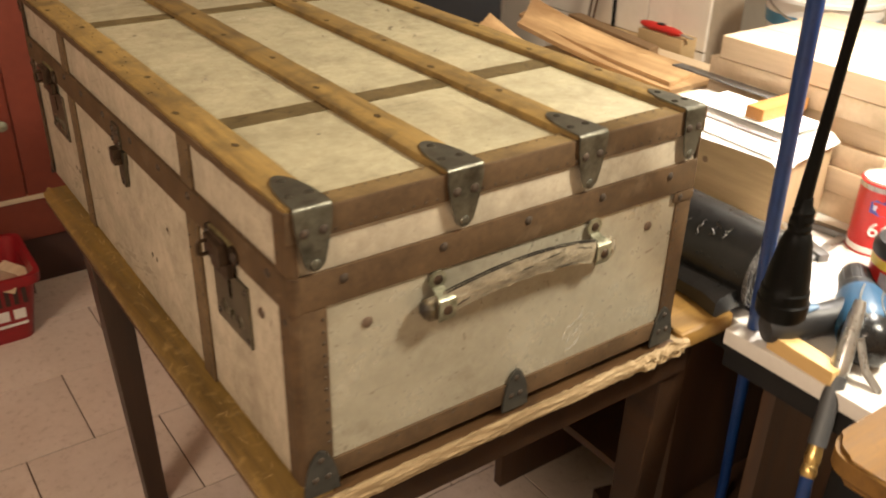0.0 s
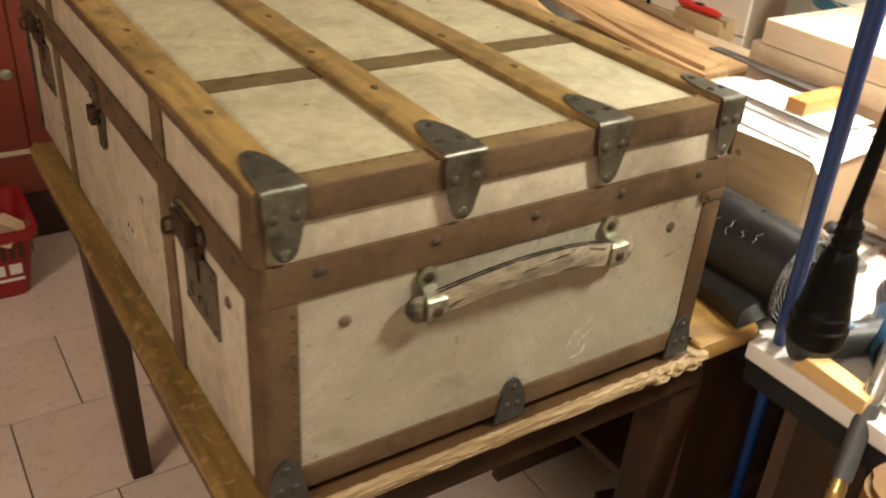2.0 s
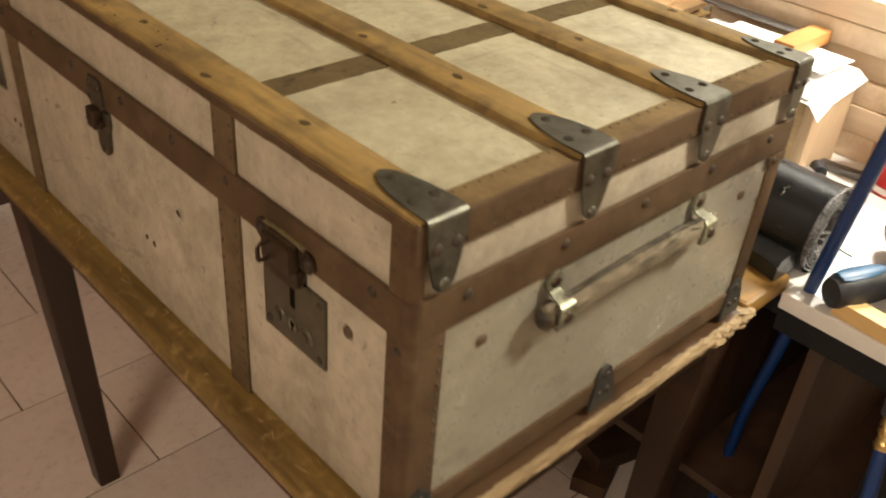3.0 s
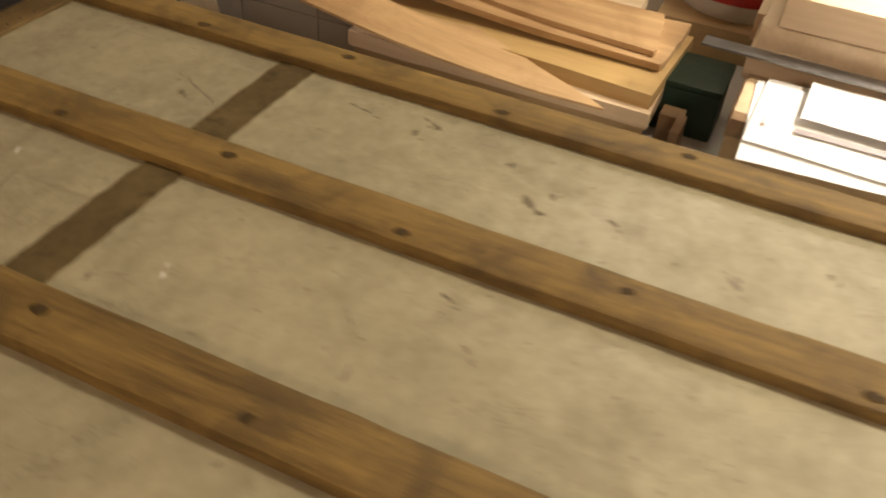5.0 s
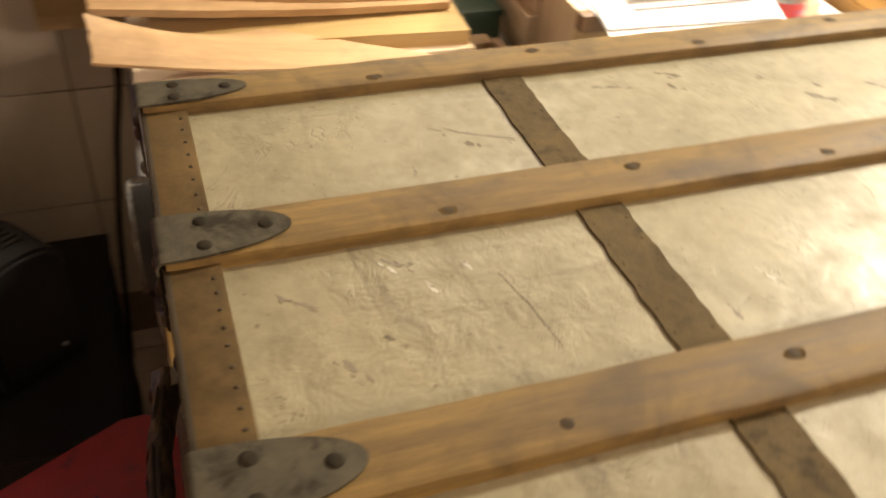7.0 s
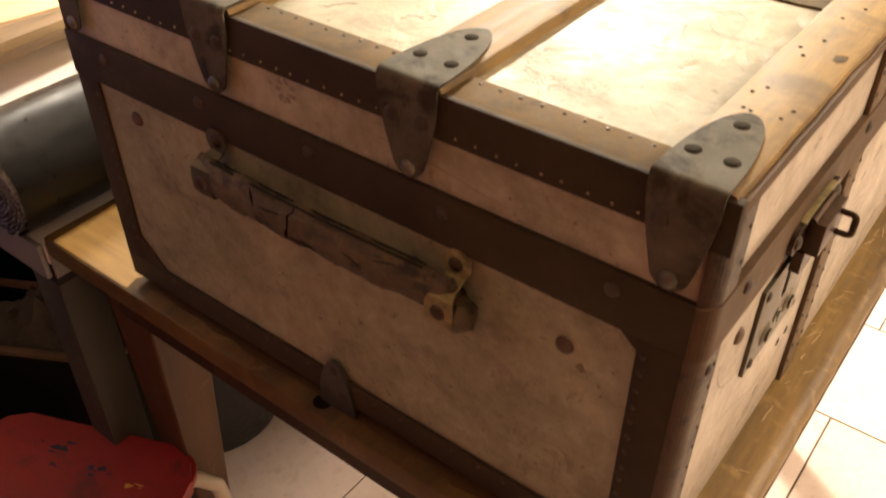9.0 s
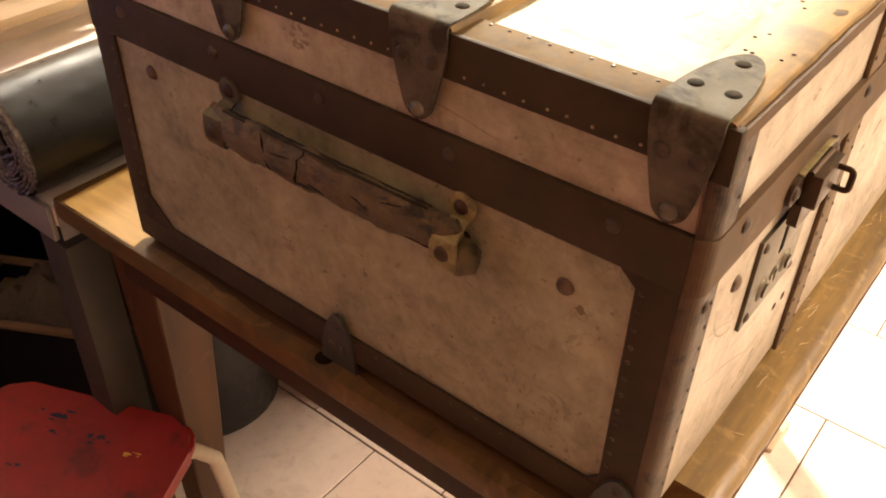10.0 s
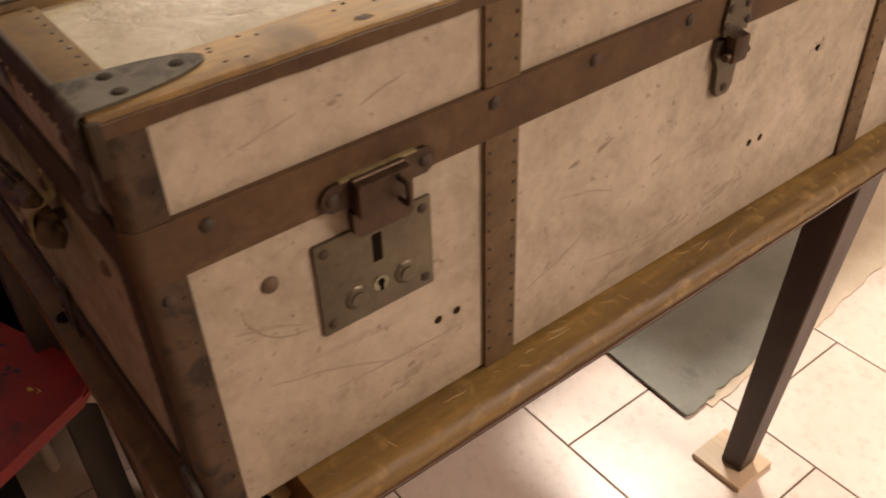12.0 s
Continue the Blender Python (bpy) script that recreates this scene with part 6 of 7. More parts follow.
def curved_board(name, x0, x1, y0, y1, z, thick, lift, label, turn=0.0, skew=0.0, mat=None, notch=0.0):
    """A thin board whose far end curls upwards by lift, its near end cut at a slant."""
    bm = bmesh.new()
    nx, ny = 6, 28
    top, low = [], []
    c, s = math.cos(turn), math.sin(turn)
    mx, my = (x0 + x1) / 2, (y0 + y1) / 2
    for i in range(nx + 1):
        ra, rb = [], []
        for k in range(ny + 1):
            u, v = i / nx, k / ny
            x = x0 + (x1 - x0) * u
            y = y0 + skew * u + (y1 - y0 - skew * u + notch * (u - 0.5)) * v
            dx, dy = x - mx, y - my
            px, py = mx + c * dx - s * dy, my + s * dx + c * dy
            zz = z + lift * v * v * (1.0 - 0.65 * u) + 0.0008 * noise.noise(Vector((px * 9, py * 9, z * 30)))
            ra.append(bm.verts.new((px, py, zz + thick)))
            rb.append(bm.verts.new((px, py, zz)))
        top.append(ra)
        low.append(rb)
    for g in (top, low):
        for a, b in zip(g, g[1:]):
            for k in range(ny):
                bm.faces.new((a[k], a[k + 1], b[k + 1], b[k]))
    rim = lambda g: [g[i][0] for i in range(nx + 1)] + [g[nx][k] for k in range(1, ny + 1)] + [g[i][ny] for i in range(nx - 1, -1, -1)] + [g[0][k] for k in range(ny - 1, 0, -1)]
    a, b = rim(top), rim(low)
    for k in range(len(a)):
        bm.faces.new((a[k], a[(k + 1) % len(a)], b[(k + 1) % len(a)], b[k]))
    return solo(name, bm, mat or M_VENEER, label, "board", "boards behind the trunk")


def curled_sheet(sw, se, nw, ne, thick, label, mat=None, bow=0.0):
    """A warped sheet between four corners that curls up towards its north end."""
    bm = bmesh.new()
    nx, ny = 10, 30
    sw, se, nw, ne = Vector(sw), Vector(se), Vector(nw), Vector(ne)
    top, low = [], []
    for i in range(nx + 1):
        ra, rb = [], []
        u = i / nx
        for k in range(ny + 1):
            v = k / ny
            p, q = sw.lerp(se, u), nw.lerp(ne, u)
            c = p.lerp(q, v)
            c.z = p.z + (q.z - p.z) * v ** 1.9 - bow * math.sin(math.pi * u) * v + 0.0012 * noise.noise(Vector((c.x * 12, c.y * 12, 3.3)))
            c.y += (0.004 * noise.noise(Vector((u * 9, 1.7, 0))) if k in (0, ny) else 0.0)
            ra.append(bm.verts.new(c + Vector((0, 0, thick))))
            rb.append(bm.verts.new(c))
        top.append(ra)
        low.append(rb)
    for g in (top, low):
        for m, n in zip(g, g[1:]):
            for k in range(ny):
                bm.faces.new((m[k], m[k + 1], n[k + 1], n[k]))
    rim = lambda g: [g[i][0] for i in range(nx + 1)] + [g[nx][k] for k in range(1, ny + 1)] + [g[i][ny] for i in range(nx - 1, -1, -1)] + [g[0][k] for k in range(ny - 1, 0, -1)]
    m, n = rim(top), rim(low)
    for k in range(len(m)):
        bm.faces.new((m[k], m[(k + 1) % len(m)], n[(k + 1) % len(n)], n[k]))
    return solo("veneer_sheet", bm, mat or M_VENEER, label, "board", "boards behind the trunk")


curved_board("wooden_board", 1.065, 1.30, 0.535, 0.97, BZ, 0.024, 0.0, "flat pale board under figured sheets", mat=M_PALE_Y)
curved_board("wooden_board", 1.045, 1.27, 0.528, 0.98, BZ + 0.0245, 0.022, 0.0, "flat pale board under figured sheets", mat=M_CRATE, skew=0.01)
curved_board("wooden_board", 1.025, 1.27, 0.520, 0.98, BZ + 0.0470, 0.023, 0.0, "flat pale board under figured sheets", mat=M_PALE_Y, skew=0.004)
curved_board("wooden_board", 1.052, 1.26, 0.517, 0.95, BZ + 0.0705, 0.022, 0.0, "yellowish board with a straight sawn end", mat=M_YELLOWBOARD, skew=0.004, turn=-0.07)
curled_sheet((1.000, 0.575, 0.8015), (1.082, 0.800, 0.8260), (0.962, 1.02, 0.860), (1.017, 1.022, 0.897), 0.004, "narrow figured veneer sheet with a raised pointed end")
curled_sheet((1.102, 0.531, 0.8265), (1.235, 0.520, 0.8350), (1.100, 1.02, 0.859), (1.150, 1.030, 0.915), 0.010, "figured brown veneer sheet with a curled end", bow=0.010)
curled_sheet((1.115, 0.545, 0.8390), (1.225, 0.560, 0.8460), (1.130, 1.05, 0.872), (1.215, 1.09, 0.886), 0.008, "wide figured veneer sheet lying on others", bow=0.004)
curved_board("wooden_board", 1.262, 1.345, 0.610, 1.000, BZ + 0.0790, 0.018, 0.0, "pale board between veneer sheets", mat=M_PALE_Y)
curved_board("wooden_board", 1.3465, 1.424, 0.895, 1.110, BZ, 0.090, 0.0, "rough brown board against the tiled wall", mat=M_CRATE)
solo("wood_block", bm_box(1.370, 1.424, 0.742, 0.882, BZ, 0.852, bevel=0.0015), M_CRATE, "brown wooden box standing against the tiled wall", "wood block")
bm = bmesh.new()
slab(bm, [(1.262, 0.742), (1.300, 0.748), (1.368, 1.085), (1.330, 1.092)], 0.020, lambda u, v, w: Vector((u, v, BZ + 0.0975 + w)))
bmesh.ops.bevel(bm, geom=list(bm.edges), offset=0.002, segments=1, affect="EDGES")
solo("wooden_plank", bm, M_CRATE_DARK, "rough dark plank lying on other boards", "plank", "boards behind the trunk", smooth=False)

# red knife on the boards
knife = thing("utility_knife", (1.39, 0.82, 0.852), "red handled knife lying on a brown box", "knife")
kp = [Vector((1.388, 0.888, 0.8620)).lerp(Vector((1.380, 0.758, 0.8620)), k / 10) for k in range(11)]
bm = bmesh.new()
sweep(bm, kp, ring_outline(0.0120, 0.0098, 12), wobble=lambda i, k: (0.55, 0.85, 1.0, 1.05, 1.0, 0.93, 0.9, 0.95, 1.0, 0.85, 0.55)[i])
handle = part("knife_handle", bm, M_KNIFE, knife, "red plastic handle")
part("slider", bm_box(1.3778, 1.3888, 0.812, 0.832, 0.8700, 0.8735, bevel=0.001), M_BLACKPL, handle, "dark slider button")
bm = bmesh.new()
sweep(bm, [kp[-1], kp[-1] + Vector((-0.002, -0.040, -0.003))], [(-0.006, -0.0005), (0.006, -0.0005), (0.006, 0.0005), (-0.006, 0.0005)])
part("knife_blade", bm, M_SILVER, knife, "thin steel blade")


def cable(name, pts, r, mat, label, category="cable", group="", seg=8):
    """A smooth cable through the given points."""
    pts = [Vector(p) for p in pts]
    full = []
    for i in range(len(pts) - 1):
        p0, p1, p2, p3 = pts[max(i - 1, 0)], pts[i], pts[i + 1], pts[min(i + 2, len(pts) - 1)]
        for k in range(8):
            t = k / 8
            full.append(0.5 * ((2 * p1) + (p2 - p0) * t + (2 * p0 - 5 * p1 + 4 * p2 - p3) * t * t + (3 * p1 - p0 - 3 * p2 + p3) * t ** 3))
    full.append(pts[-1])
    bm = bmesh.new()
    up = (1, 0.01, 0) if abs((pts[-1] - pts[0]).normalized().z) > 0.8 else (0, 0, 1)
    sweep(bm, full, ring_outline(r, r, seg), up=up)
    return solo(name, bm, mat, label, category, group)


for dx in (0.0, 0.018):
    cable("wall_cable", [(1.413, 1.045 + dx, 2.5), (1.412, 1.045 + dx, 1.5), (1.408, 1.040 + dx, 1.08), (1.400, 1.055 + dx, 0.93), (1.39, 1.06 + dx, BZ + 0.094)], 0.004, M_BENCHBROWN, "thin brown cable hanging down a tiled wall", group="cables at the wall")

# ---- hanging hose and cable ----
hose_pts = [(0.6103 - 0.3347 * (z - 0.9) * (1 if z < 1.5 else 0.75), -0.064 - 0.1851 * (z - 0.9) * (1 if z < 1.5 else 0.75), z) for z in (2.54, 2.0, 1.5, 1.2, 0.9, 0.6, 0.35)] + [(0.80, 0.03, 0.12), (0.86, -0.04, 0.012), (0.75, -0.30, 0.012)]
cable("air_hose", hose_pts, 0.0088, M_BLUEHOSE, "blue air hose hanging from the ceiling to the floor", "hose", seg=14)
cord = thing("power_cord", (0.45, -0.19, 0.905), "black power cord hanging with a taped coupling at its end", "cord")
bm = bmesh.new()
sweep(bm, [(0.4443 - 0.1104 * 1.5 * u, -0.1925 - 0.1098 * 1.5 * u, 1.035 + 1.505 * u) for u in [k / 24 for k in range(25)]], ring_outline(0.0050, 0.0050, 12), up=(1, 0, 0), wobble=lambda i, k: 1.5 if i == 0 else 1.2 if i == 1 else 1.0)
part("cord_line", bm, M_BLACKRUB, cord)
bm = bmesh.new()
prof = [(0.0, 0.905), (0.0265, 0.905), (0.0285, 0.908), (0.0290, 0.924), (0.0272, 0.9255), (0.0268, 0.9365), (0.0252, 0.938), (0.0238, 0.950), (0.0208, 0.968), (0.0176, 0.986), (0.0142, 0.996), (0.0118, 0.999), (0.0132, 1.003), (0.0114, 1.007), (0.0130, 1.012), (0.0112, 1.017), (0.0124, 1.021), (0.0086, 1.026), (0.0070, 1.034), (0.0, 1.035)]
lathe(bm, [(r * 0.88, z + 0.012) for r, z in prof], (0.4425, -0.1965, 0), seg=28)
for v in bm.verts:
    v.co += Vector((1, 1, 0)) * 0.0012 * noise.noise(v.co * 90)
part("coupling", bm, M_BLACKRUB, cord, "black taped plug coupling")

# ---- tools on the bench ----
drill = thing("cordless_drill", (0.76, -0.12, BZ), "black and blue cordless drill lying on the white bench", "drill")
rear, nose = Vector((0.688, -0.184, BZ + 0.0375)), Vector((0.862, -0.050, BZ + 0.0375))
way = (nose - rear).normalized()


def turned(name, profile, mat, label, seg=22):
    """Turns (distance along the drill's axis, radius) pairs round the axis."""
    bm = bmesh.new()
    lathe(bm, [(r, d) for d, r in profile], (0, 0, 0), "z", seg)
    bmesh.ops.transform(bm, matrix=Matrix.Translation(rear) @ way.to_track_quat("Z", "X").to_matrix().to_4x4(), verts=bm.verts)
    return part(name, bm, mat, drill, label)


housing = turned("motor_housing", [(0.0, 0.0), (0.002, 0.016), (0.008, 0.027), (0.020, 0.0345), (0.036, 0.0366), (0.040, 0.0345), (0.040, 0.0)], M_BLACKGLOSS, "glossy black motor housing")
turned("blue_shell", [(0.0402, 0.0), (0.0402, 0.0348), (0.046, 0.0372), (0.078, 0.0370), (0.110, 0.0362), (0.128, 0.0330), (0.130, 0.0)], M_TEAL, "blue plastic shell")
turned("gear_ring", [(0.1302, 0.0), (0.1302, 0.0290), (0.150, 0.0280), (0.152, 0.0)], M_BLACKPL, "black torque ring")
turned("steel_ring", [(0.1522, 0.0), (0.1522, 0.0245), (0.157, 0.0245), (0.157, 0.0)], M_SILVER, "bright steel ring")
chuck_part = turned("chuck", [(0.1572, 0.0), (0.1572, 0.0225), (0.185, 0.0238), (0.205, 0.0215), (0.214, 0.0150), (0.214, 0.0)], M_BLACKPL, "black ribbed chuck")
across = way.cross(Vector((0, 0, 1))).normalized()
for q in range(12):
    a = 2 * math.pi * q / 12
    n_out = across * math.cos(a) + Vector((0, 0, 1)) * math.sin(a)
    bm = bmesh.new()
    sweep(bm, [rear + way * 0.160 + n_out * 0.0226, rear + way * 0.184 + n_out * 0.0238, rear + way * 0.203 + n_out * 0.0216], ring_outline(0.0014, 0.0012, 6), up=n_out)
    part("chuck_rib", bm, M_BLACKPL, chuck_part)
# grip towards the table, with a pale panel
g_from, g_to = rear + way * 0.098, Vector((0.640, -0.066, BZ + 0.027))
d = g_to - g_from
bm = bmesh.new()
sweep(bm, [g_from + d * t for t in (0.10, 0.25, 0.45, 0.62, 0.80, 0.92, 1.0)], ring_outline(0.0225, 0.0250, 18), wobble=lambda i, k: (1.15, 1.0, 0.92, 0.98, 1.06, 1.0, 0.78)[i])
grip = part("drill_grip", bm, M_BLACKPL, drill, "black rubber grip")
bm = bmesh.new()
sweep(bm, [g_from + d * t + Vector((0, 0, 0.0238)) for t in (0.50, 0.60, 0.75, 0.90, 0.97)], ring_outline(0.0125, 0.0034, 12), wobble=lambda i, k: (0.4, 0.85, 1.0, 1.0, 0.7)[i])
part("grip_panel", bm, M_TEAL, grip, "blue panel on the grip")
# pale seams that frame the housing
for lean in (-0.62, 0.10):
    pts = []
    for k in range(13):
        u = k / 12
        a = lean + 0.26 * math.sin(math.pi * u) + math.pi / 2
        r = 0.0352 * math.sqrt(max(0.0, 1 - max(0.0, (0.30 - u) / 0.36) ** 2)) + 0.0022
        pts.append(rear + way * (0.012 + 0.100 * u) + (across * math.cos(a) + Vector((0, 0, 1)) * math.sin(a)) * r)
    bm = bmesh.new()
    sweep(bm, pts, ring_outline(0.0013, 0.0013, 8))
    part("trim_line", bm, M_SILVER, housing, "pale grey seam")

ob = solo("wooden_strip", bm_box(-0.0135, 0.0135, -0.05, 0.05, 0, 0.022, bevel=0.0015), M_YELLOWSTRIP, "short yellowish wooden strip on the bench edge", "wood strip")
ob.matrix_basis = pose(0.6500, -0.124, BZ, 0, 0, -4)

# air gun held by its hose
gun = thing("air_gun", (0.60, -0.18, BZ), "silver air gun with a brass coupling resting on the worktop corner", "air gun")
g0, g1 = Vector((0.584, -0.200, 0.636)), Vector((0.702, -0.148, 0.821))
bm = bmesh.new()
sweep(bm, [g0.lerp(g1, t) for t in (0.56, 0.60, 0.68, 0.8, 0.9, 1.0)], ring_outline(0.0115, 0.0105, 14), wobble=lambda i, k: (0.75, 1, 1.05, 0.95, 0.85, 0.6)[i])
part("gun_body", bm, M_SILVER, gun, "silver cast body")
bm = bmesh.new()
sweep(bm, [g0.lerp(g1, t) for t in (0.16, 0.2, 0.5, 0.56)], ring_outline(0.0118, 0.0105, 14))
part("gun_grip", bm, M_GREYPLASTIC, gun, "grey grip sleeve")
bm = bmesh.new()
sweep(bm, [g0.lerp(g1, t) for t in (-0.02, 0.0, 0.03, 0.05, 0.08, 0.10, 0.16)], ring_outline(0.0105, 0.0105, 14), wobble=lambda i, k: (0.8, 1, 1, 0.82, 1, 1, 0.85)[i])
part("brass_coupling", bm, M_GOLD, gun, "ribbed brass hose coupling")
bm = bmesh.new()
sweep(bm, [g0.lerp(g1, 0.50) + Vector((0.034, -0.040, 0)), g0.lerp(g1, 0.60) + Vector((0.018, -0.022, 0.004)), g0.lerp(g1, 0.78) + Vector((0.006, -0.010, 0.004))], ring_outline(0.0065, 0.004, 10))
part("gun_lever", bm, M_SILVER, gun, "silver trigger lever")
bm = bmesh.new()
sweep(bm, [g0, g0 + Vector((-0.018, -0.012, -0.05)), g0 + Vector((-0.03, -0.025, -0.16)), g0 + Vector((-0.035, -0.04, -0.30)), (0.50, -0.30, 0.15), (0.52, -0.45, 0.012), (0.60, -0.7, 0.012)], ring_outline(0.0085, 0.0085, 12))
part("gun_hose", bm, M_BLUEHOSE, gun, "blue hose below the coupling")


def tin(name, x, y, r, h, body, bands, label, lid):
    t = thing(name, (x, y, BZ), label, "tin")
    bm = bmesh.new()
    lathe(bm, [(0, BZ), (r, BZ), (r + 0.0015, BZ + 0.002), (r, BZ + 0.005), (r, BZ + h - 0.005), (r + 0.0015, BZ + h - 0.002), (r, BZ + h), (r - 0.004, BZ + h - 0.002), (0, BZ + h - 0.004)], (x, y, 0), seg=36)
    shell = part("tin_body", bm, body, t)
    for z0, z1, mat, lab in bands:
        bm = bmesh.new()
        lathe(bm, [(r + 0.0006, BZ + z0), (r + 0.0006, BZ + z1)], (x, y, 0), seg=36)
        part("label_band", bm, mat, shell, lab)
    if lid:
        bm = bmesh.new()
        lathe(bm, [(0, BZ + h - 0.006), (r + 0.002, BZ + h - 0.006), (r + 0.002, BZ + h + 0.006), (r - 0.003, BZ + h + 0.014), (r * 0.45, BZ + h + 0.022), (r * 0.40, BZ + h + 0.036), (0, BZ + h + 0.038)], (x, y, 0), seg=36)
        part("tin_lid", bm, M_BLACKPL, t, "black plastic lid")
    return t, shell


def writing(text, parent, place, size, mat, lab):
    cu = bpy.data.curves.new("text", "FONT")
    cu.body, cu.size, cu.align_x, cu.align_y, cu.extrude = text, size, "CENTER", "CENTER", 0.0004
    tmp = bpy.data.objects.new("text", cu)
    scene.collection.objects.link(tmp)
    me = bpy.data.meshes.new_from_object(tmp.evaluated_get(bpy.context.evaluated_depsgraph_get()))
    bpy.data.objects.remove(tmp)
    me.materials.clear()
    me.materials.append(mat)
    ob = new("printed_text", me)
    ob.matrix_basis = place
    return tagged(hang(ob, parent), lab)


def round_print(x, y, r, z, ang):
    """The pose of flat print on a tin's side, facing the bearing ang in degrees."""
    a = radians(ang)
    return Matrix.Translation((x + r * math.cos(a), y + r * math.sin(a), z)) @ pose(0, 0, 0, 90, 0, ang + 90)


red_tin, red_shell = tin("red_tin", 1.026, 0.016, 0.0385, 0.120, M_CANRED, ((0.004, 0.014, M_WHITE, "white base band"), (0.108, 0.117, M_SILVER, "bright upper rim band")), "red metal tin with a blue label and a number", False)
writing("66", red_shell, round_print(1.026, 0.016, 0.0397, BZ + 0.046, 214), 0.034, M_WHITE, "white printed number")
bm = bmesh.new()
wave = [(-0.55, -0.009), (-0.2, -0.012), (0.2, -0.012), (0.55, -0.009), (0.55, 0.009), (0.35, 0.013), (0.12, 0.010), (0.0, 0.014), (-0.12, 0.010), (-0.35, 0.013), (-0.55, 0.009)]
slab(bm, wave, 0.0007, lambda u, v, w: Vector((1.026 + (0.0387 + w) * math.cos(radians(214) + u), 0.016 + (0.0387 + w) * math.sin(radians(214) + u), BZ + 0.083 + v)))
label_patch = part("label_patch", bm, M_CANBLUE, red_shell, "wavy blue label patch", smooth=False)
bm = bmesh.new()
slab(bm, [(-0.42, -0.004), (0.42, -0.004), (0.42, 0.004), (-0.42, 0.004)], 0.0006, lambda u, v, w: Vector((1.026 + (0.0395 + w) * math.cos(radians(214) + u), 0.016 + (0.0395 + w) * math.sin(radians(214) + u), BZ + 0.083 + v)))
part("print_bar", bm, M_LILAC, red_shell, "pale printed bar", smooth=False)
bm = bmesh.new()
lathe(bm, [(0.0, BZ + 0.1165), (0.0355, BZ + 0.1165), (0.0355, BZ + 0.1225), (0.0, BZ + 0.1235)], (1.026, 0.016, 0), seg=36)
part("tin_lid", bm, M_WHITE, red_tin, "white pressed lid")
for word, a in (("FÜR", 203), ("DIE", 222)):
    writing(word, shell_of_bucket, round_print(BX, BY, 0.1200, BB + 0.1590, a), 0.017, M_WHITE, "white printed word")
glue_tin, glue_shell = tin("label_tin", 0.886, -0.112, 0.050, 0.092, M_CANRED, ((0.070, 0.083, M_YELLOW, "yellow band"),), "red tin with a pale label, yellow band and black lid", True)
bm = bmesh.new()
slab(bm, [(-0.62, 0.020), (0.62, 0.020), (0.62, 0.066), (-0.62, 0.066)], 0.0006, lambda u, v, w: Vector((0.886 + (0.0502 + w) * math.cos(radians(200) + u), -0.112 + (0.0502 + w) * math.sin(radians(200) + u), BZ + v)))
bmesh.ops.subdivide_edges(bm, edges=[e for e in bm.edges if abs(e.verts[0].co.z - e.verts[1].co.z) < 1e-5 and e.calc_length() > 0.01], cuts=8)
for v in bm.verts:
    q = Vector((v.co.x - 0.886, v.co.y + 0.112, 0.0)).normalized() * 0.0508
    v.co.x, v.co.y = 0.886 + q.x, -0.112 + q.y
part("paper_label", bm, M_LILAC, glue_shell, "pale lilac paper label", smooth=False)
for k, (w, z) in enumerate(((0.026, 0.060), (0.034, 0.050), (0.020, 0.040))):
    ob = hang(new("print_bar", mesh_of("print_bar", bm_box(-w / 2, w / 2, -0.002, 0.002, -0.0004, 0.0004), M_CANBLUE)), glue_shell)
    ob.matrix_basis = round_print(0.886, -0.112, 0.0515, BZ + z, 205)

clamp = thing("bar_clamp", (0.94, 0.06, BZ), "grey steel bar clamp lying on the white bench", "clamp")
def clamp_piece(name, a, b, wide, tall, mat, label):
    a, b = Vector((*a, 0.0)), Vector((*b, 0.0))
    half = (b - a).length / 2
    ob = part(name, bm_box(-half, half, -wide / 2, wide / 2, 0, tall, bevel=0.0018), mat, clamp, label)
    ob.matrix_basis = pose((a.x + b.x) / 2, (a.y + b.y) / 2, BZ + 0.0004, 0, 0, math.degrees(math.atan2(b.y - a.y, b.x - a.x)))


clamp_piece("clamp_bar", (0.800, 0.030), (1.008, 0.056), 0.014, 0.008, M_SILVER, "bright steel bar")
clamp_piece("clamp_jaw", (1.016, 0.046), (1.002, 0.135), 0.016, 0.0125, M_RULER, "grey cast fixed jaw")
clamp_piece("clamp_jaw", (0.914, 0.026), (0.950, 0.112), 0.018, 0.0135, M_RULER, "grey cast sliding jaw")
bm = bmesh.new()
tube(bm, (0.940, 0.106, BZ + 0.010), (0.952, 0.132, BZ + 0.012), 0.0065, seg=12)
part("clamp_screw", bm, M_SILVER, clamp, "steel spindle")
bm = bmesh.new()
tube(bm, (0.955, 0.108, BZ + 0.012), (0.972, 0.122, BZ + 0.014), 0.0115, seg=14)
part("clamp_knob", bm, M_BLACKPL, clamp, "black clamp knob")
bm = bmesh.new()
sweep(bm, [(0.793, 0.008, BZ + 0.001), (0.790, -0.012, BZ + 0.001), (0.787, -0.031, BZ + 0.001)], ring_outline(0.0009, 0.0009, 6))
solo("thread_scrap", bm, M_GREENBOX, "short green thread lying on the white bench", "thread")

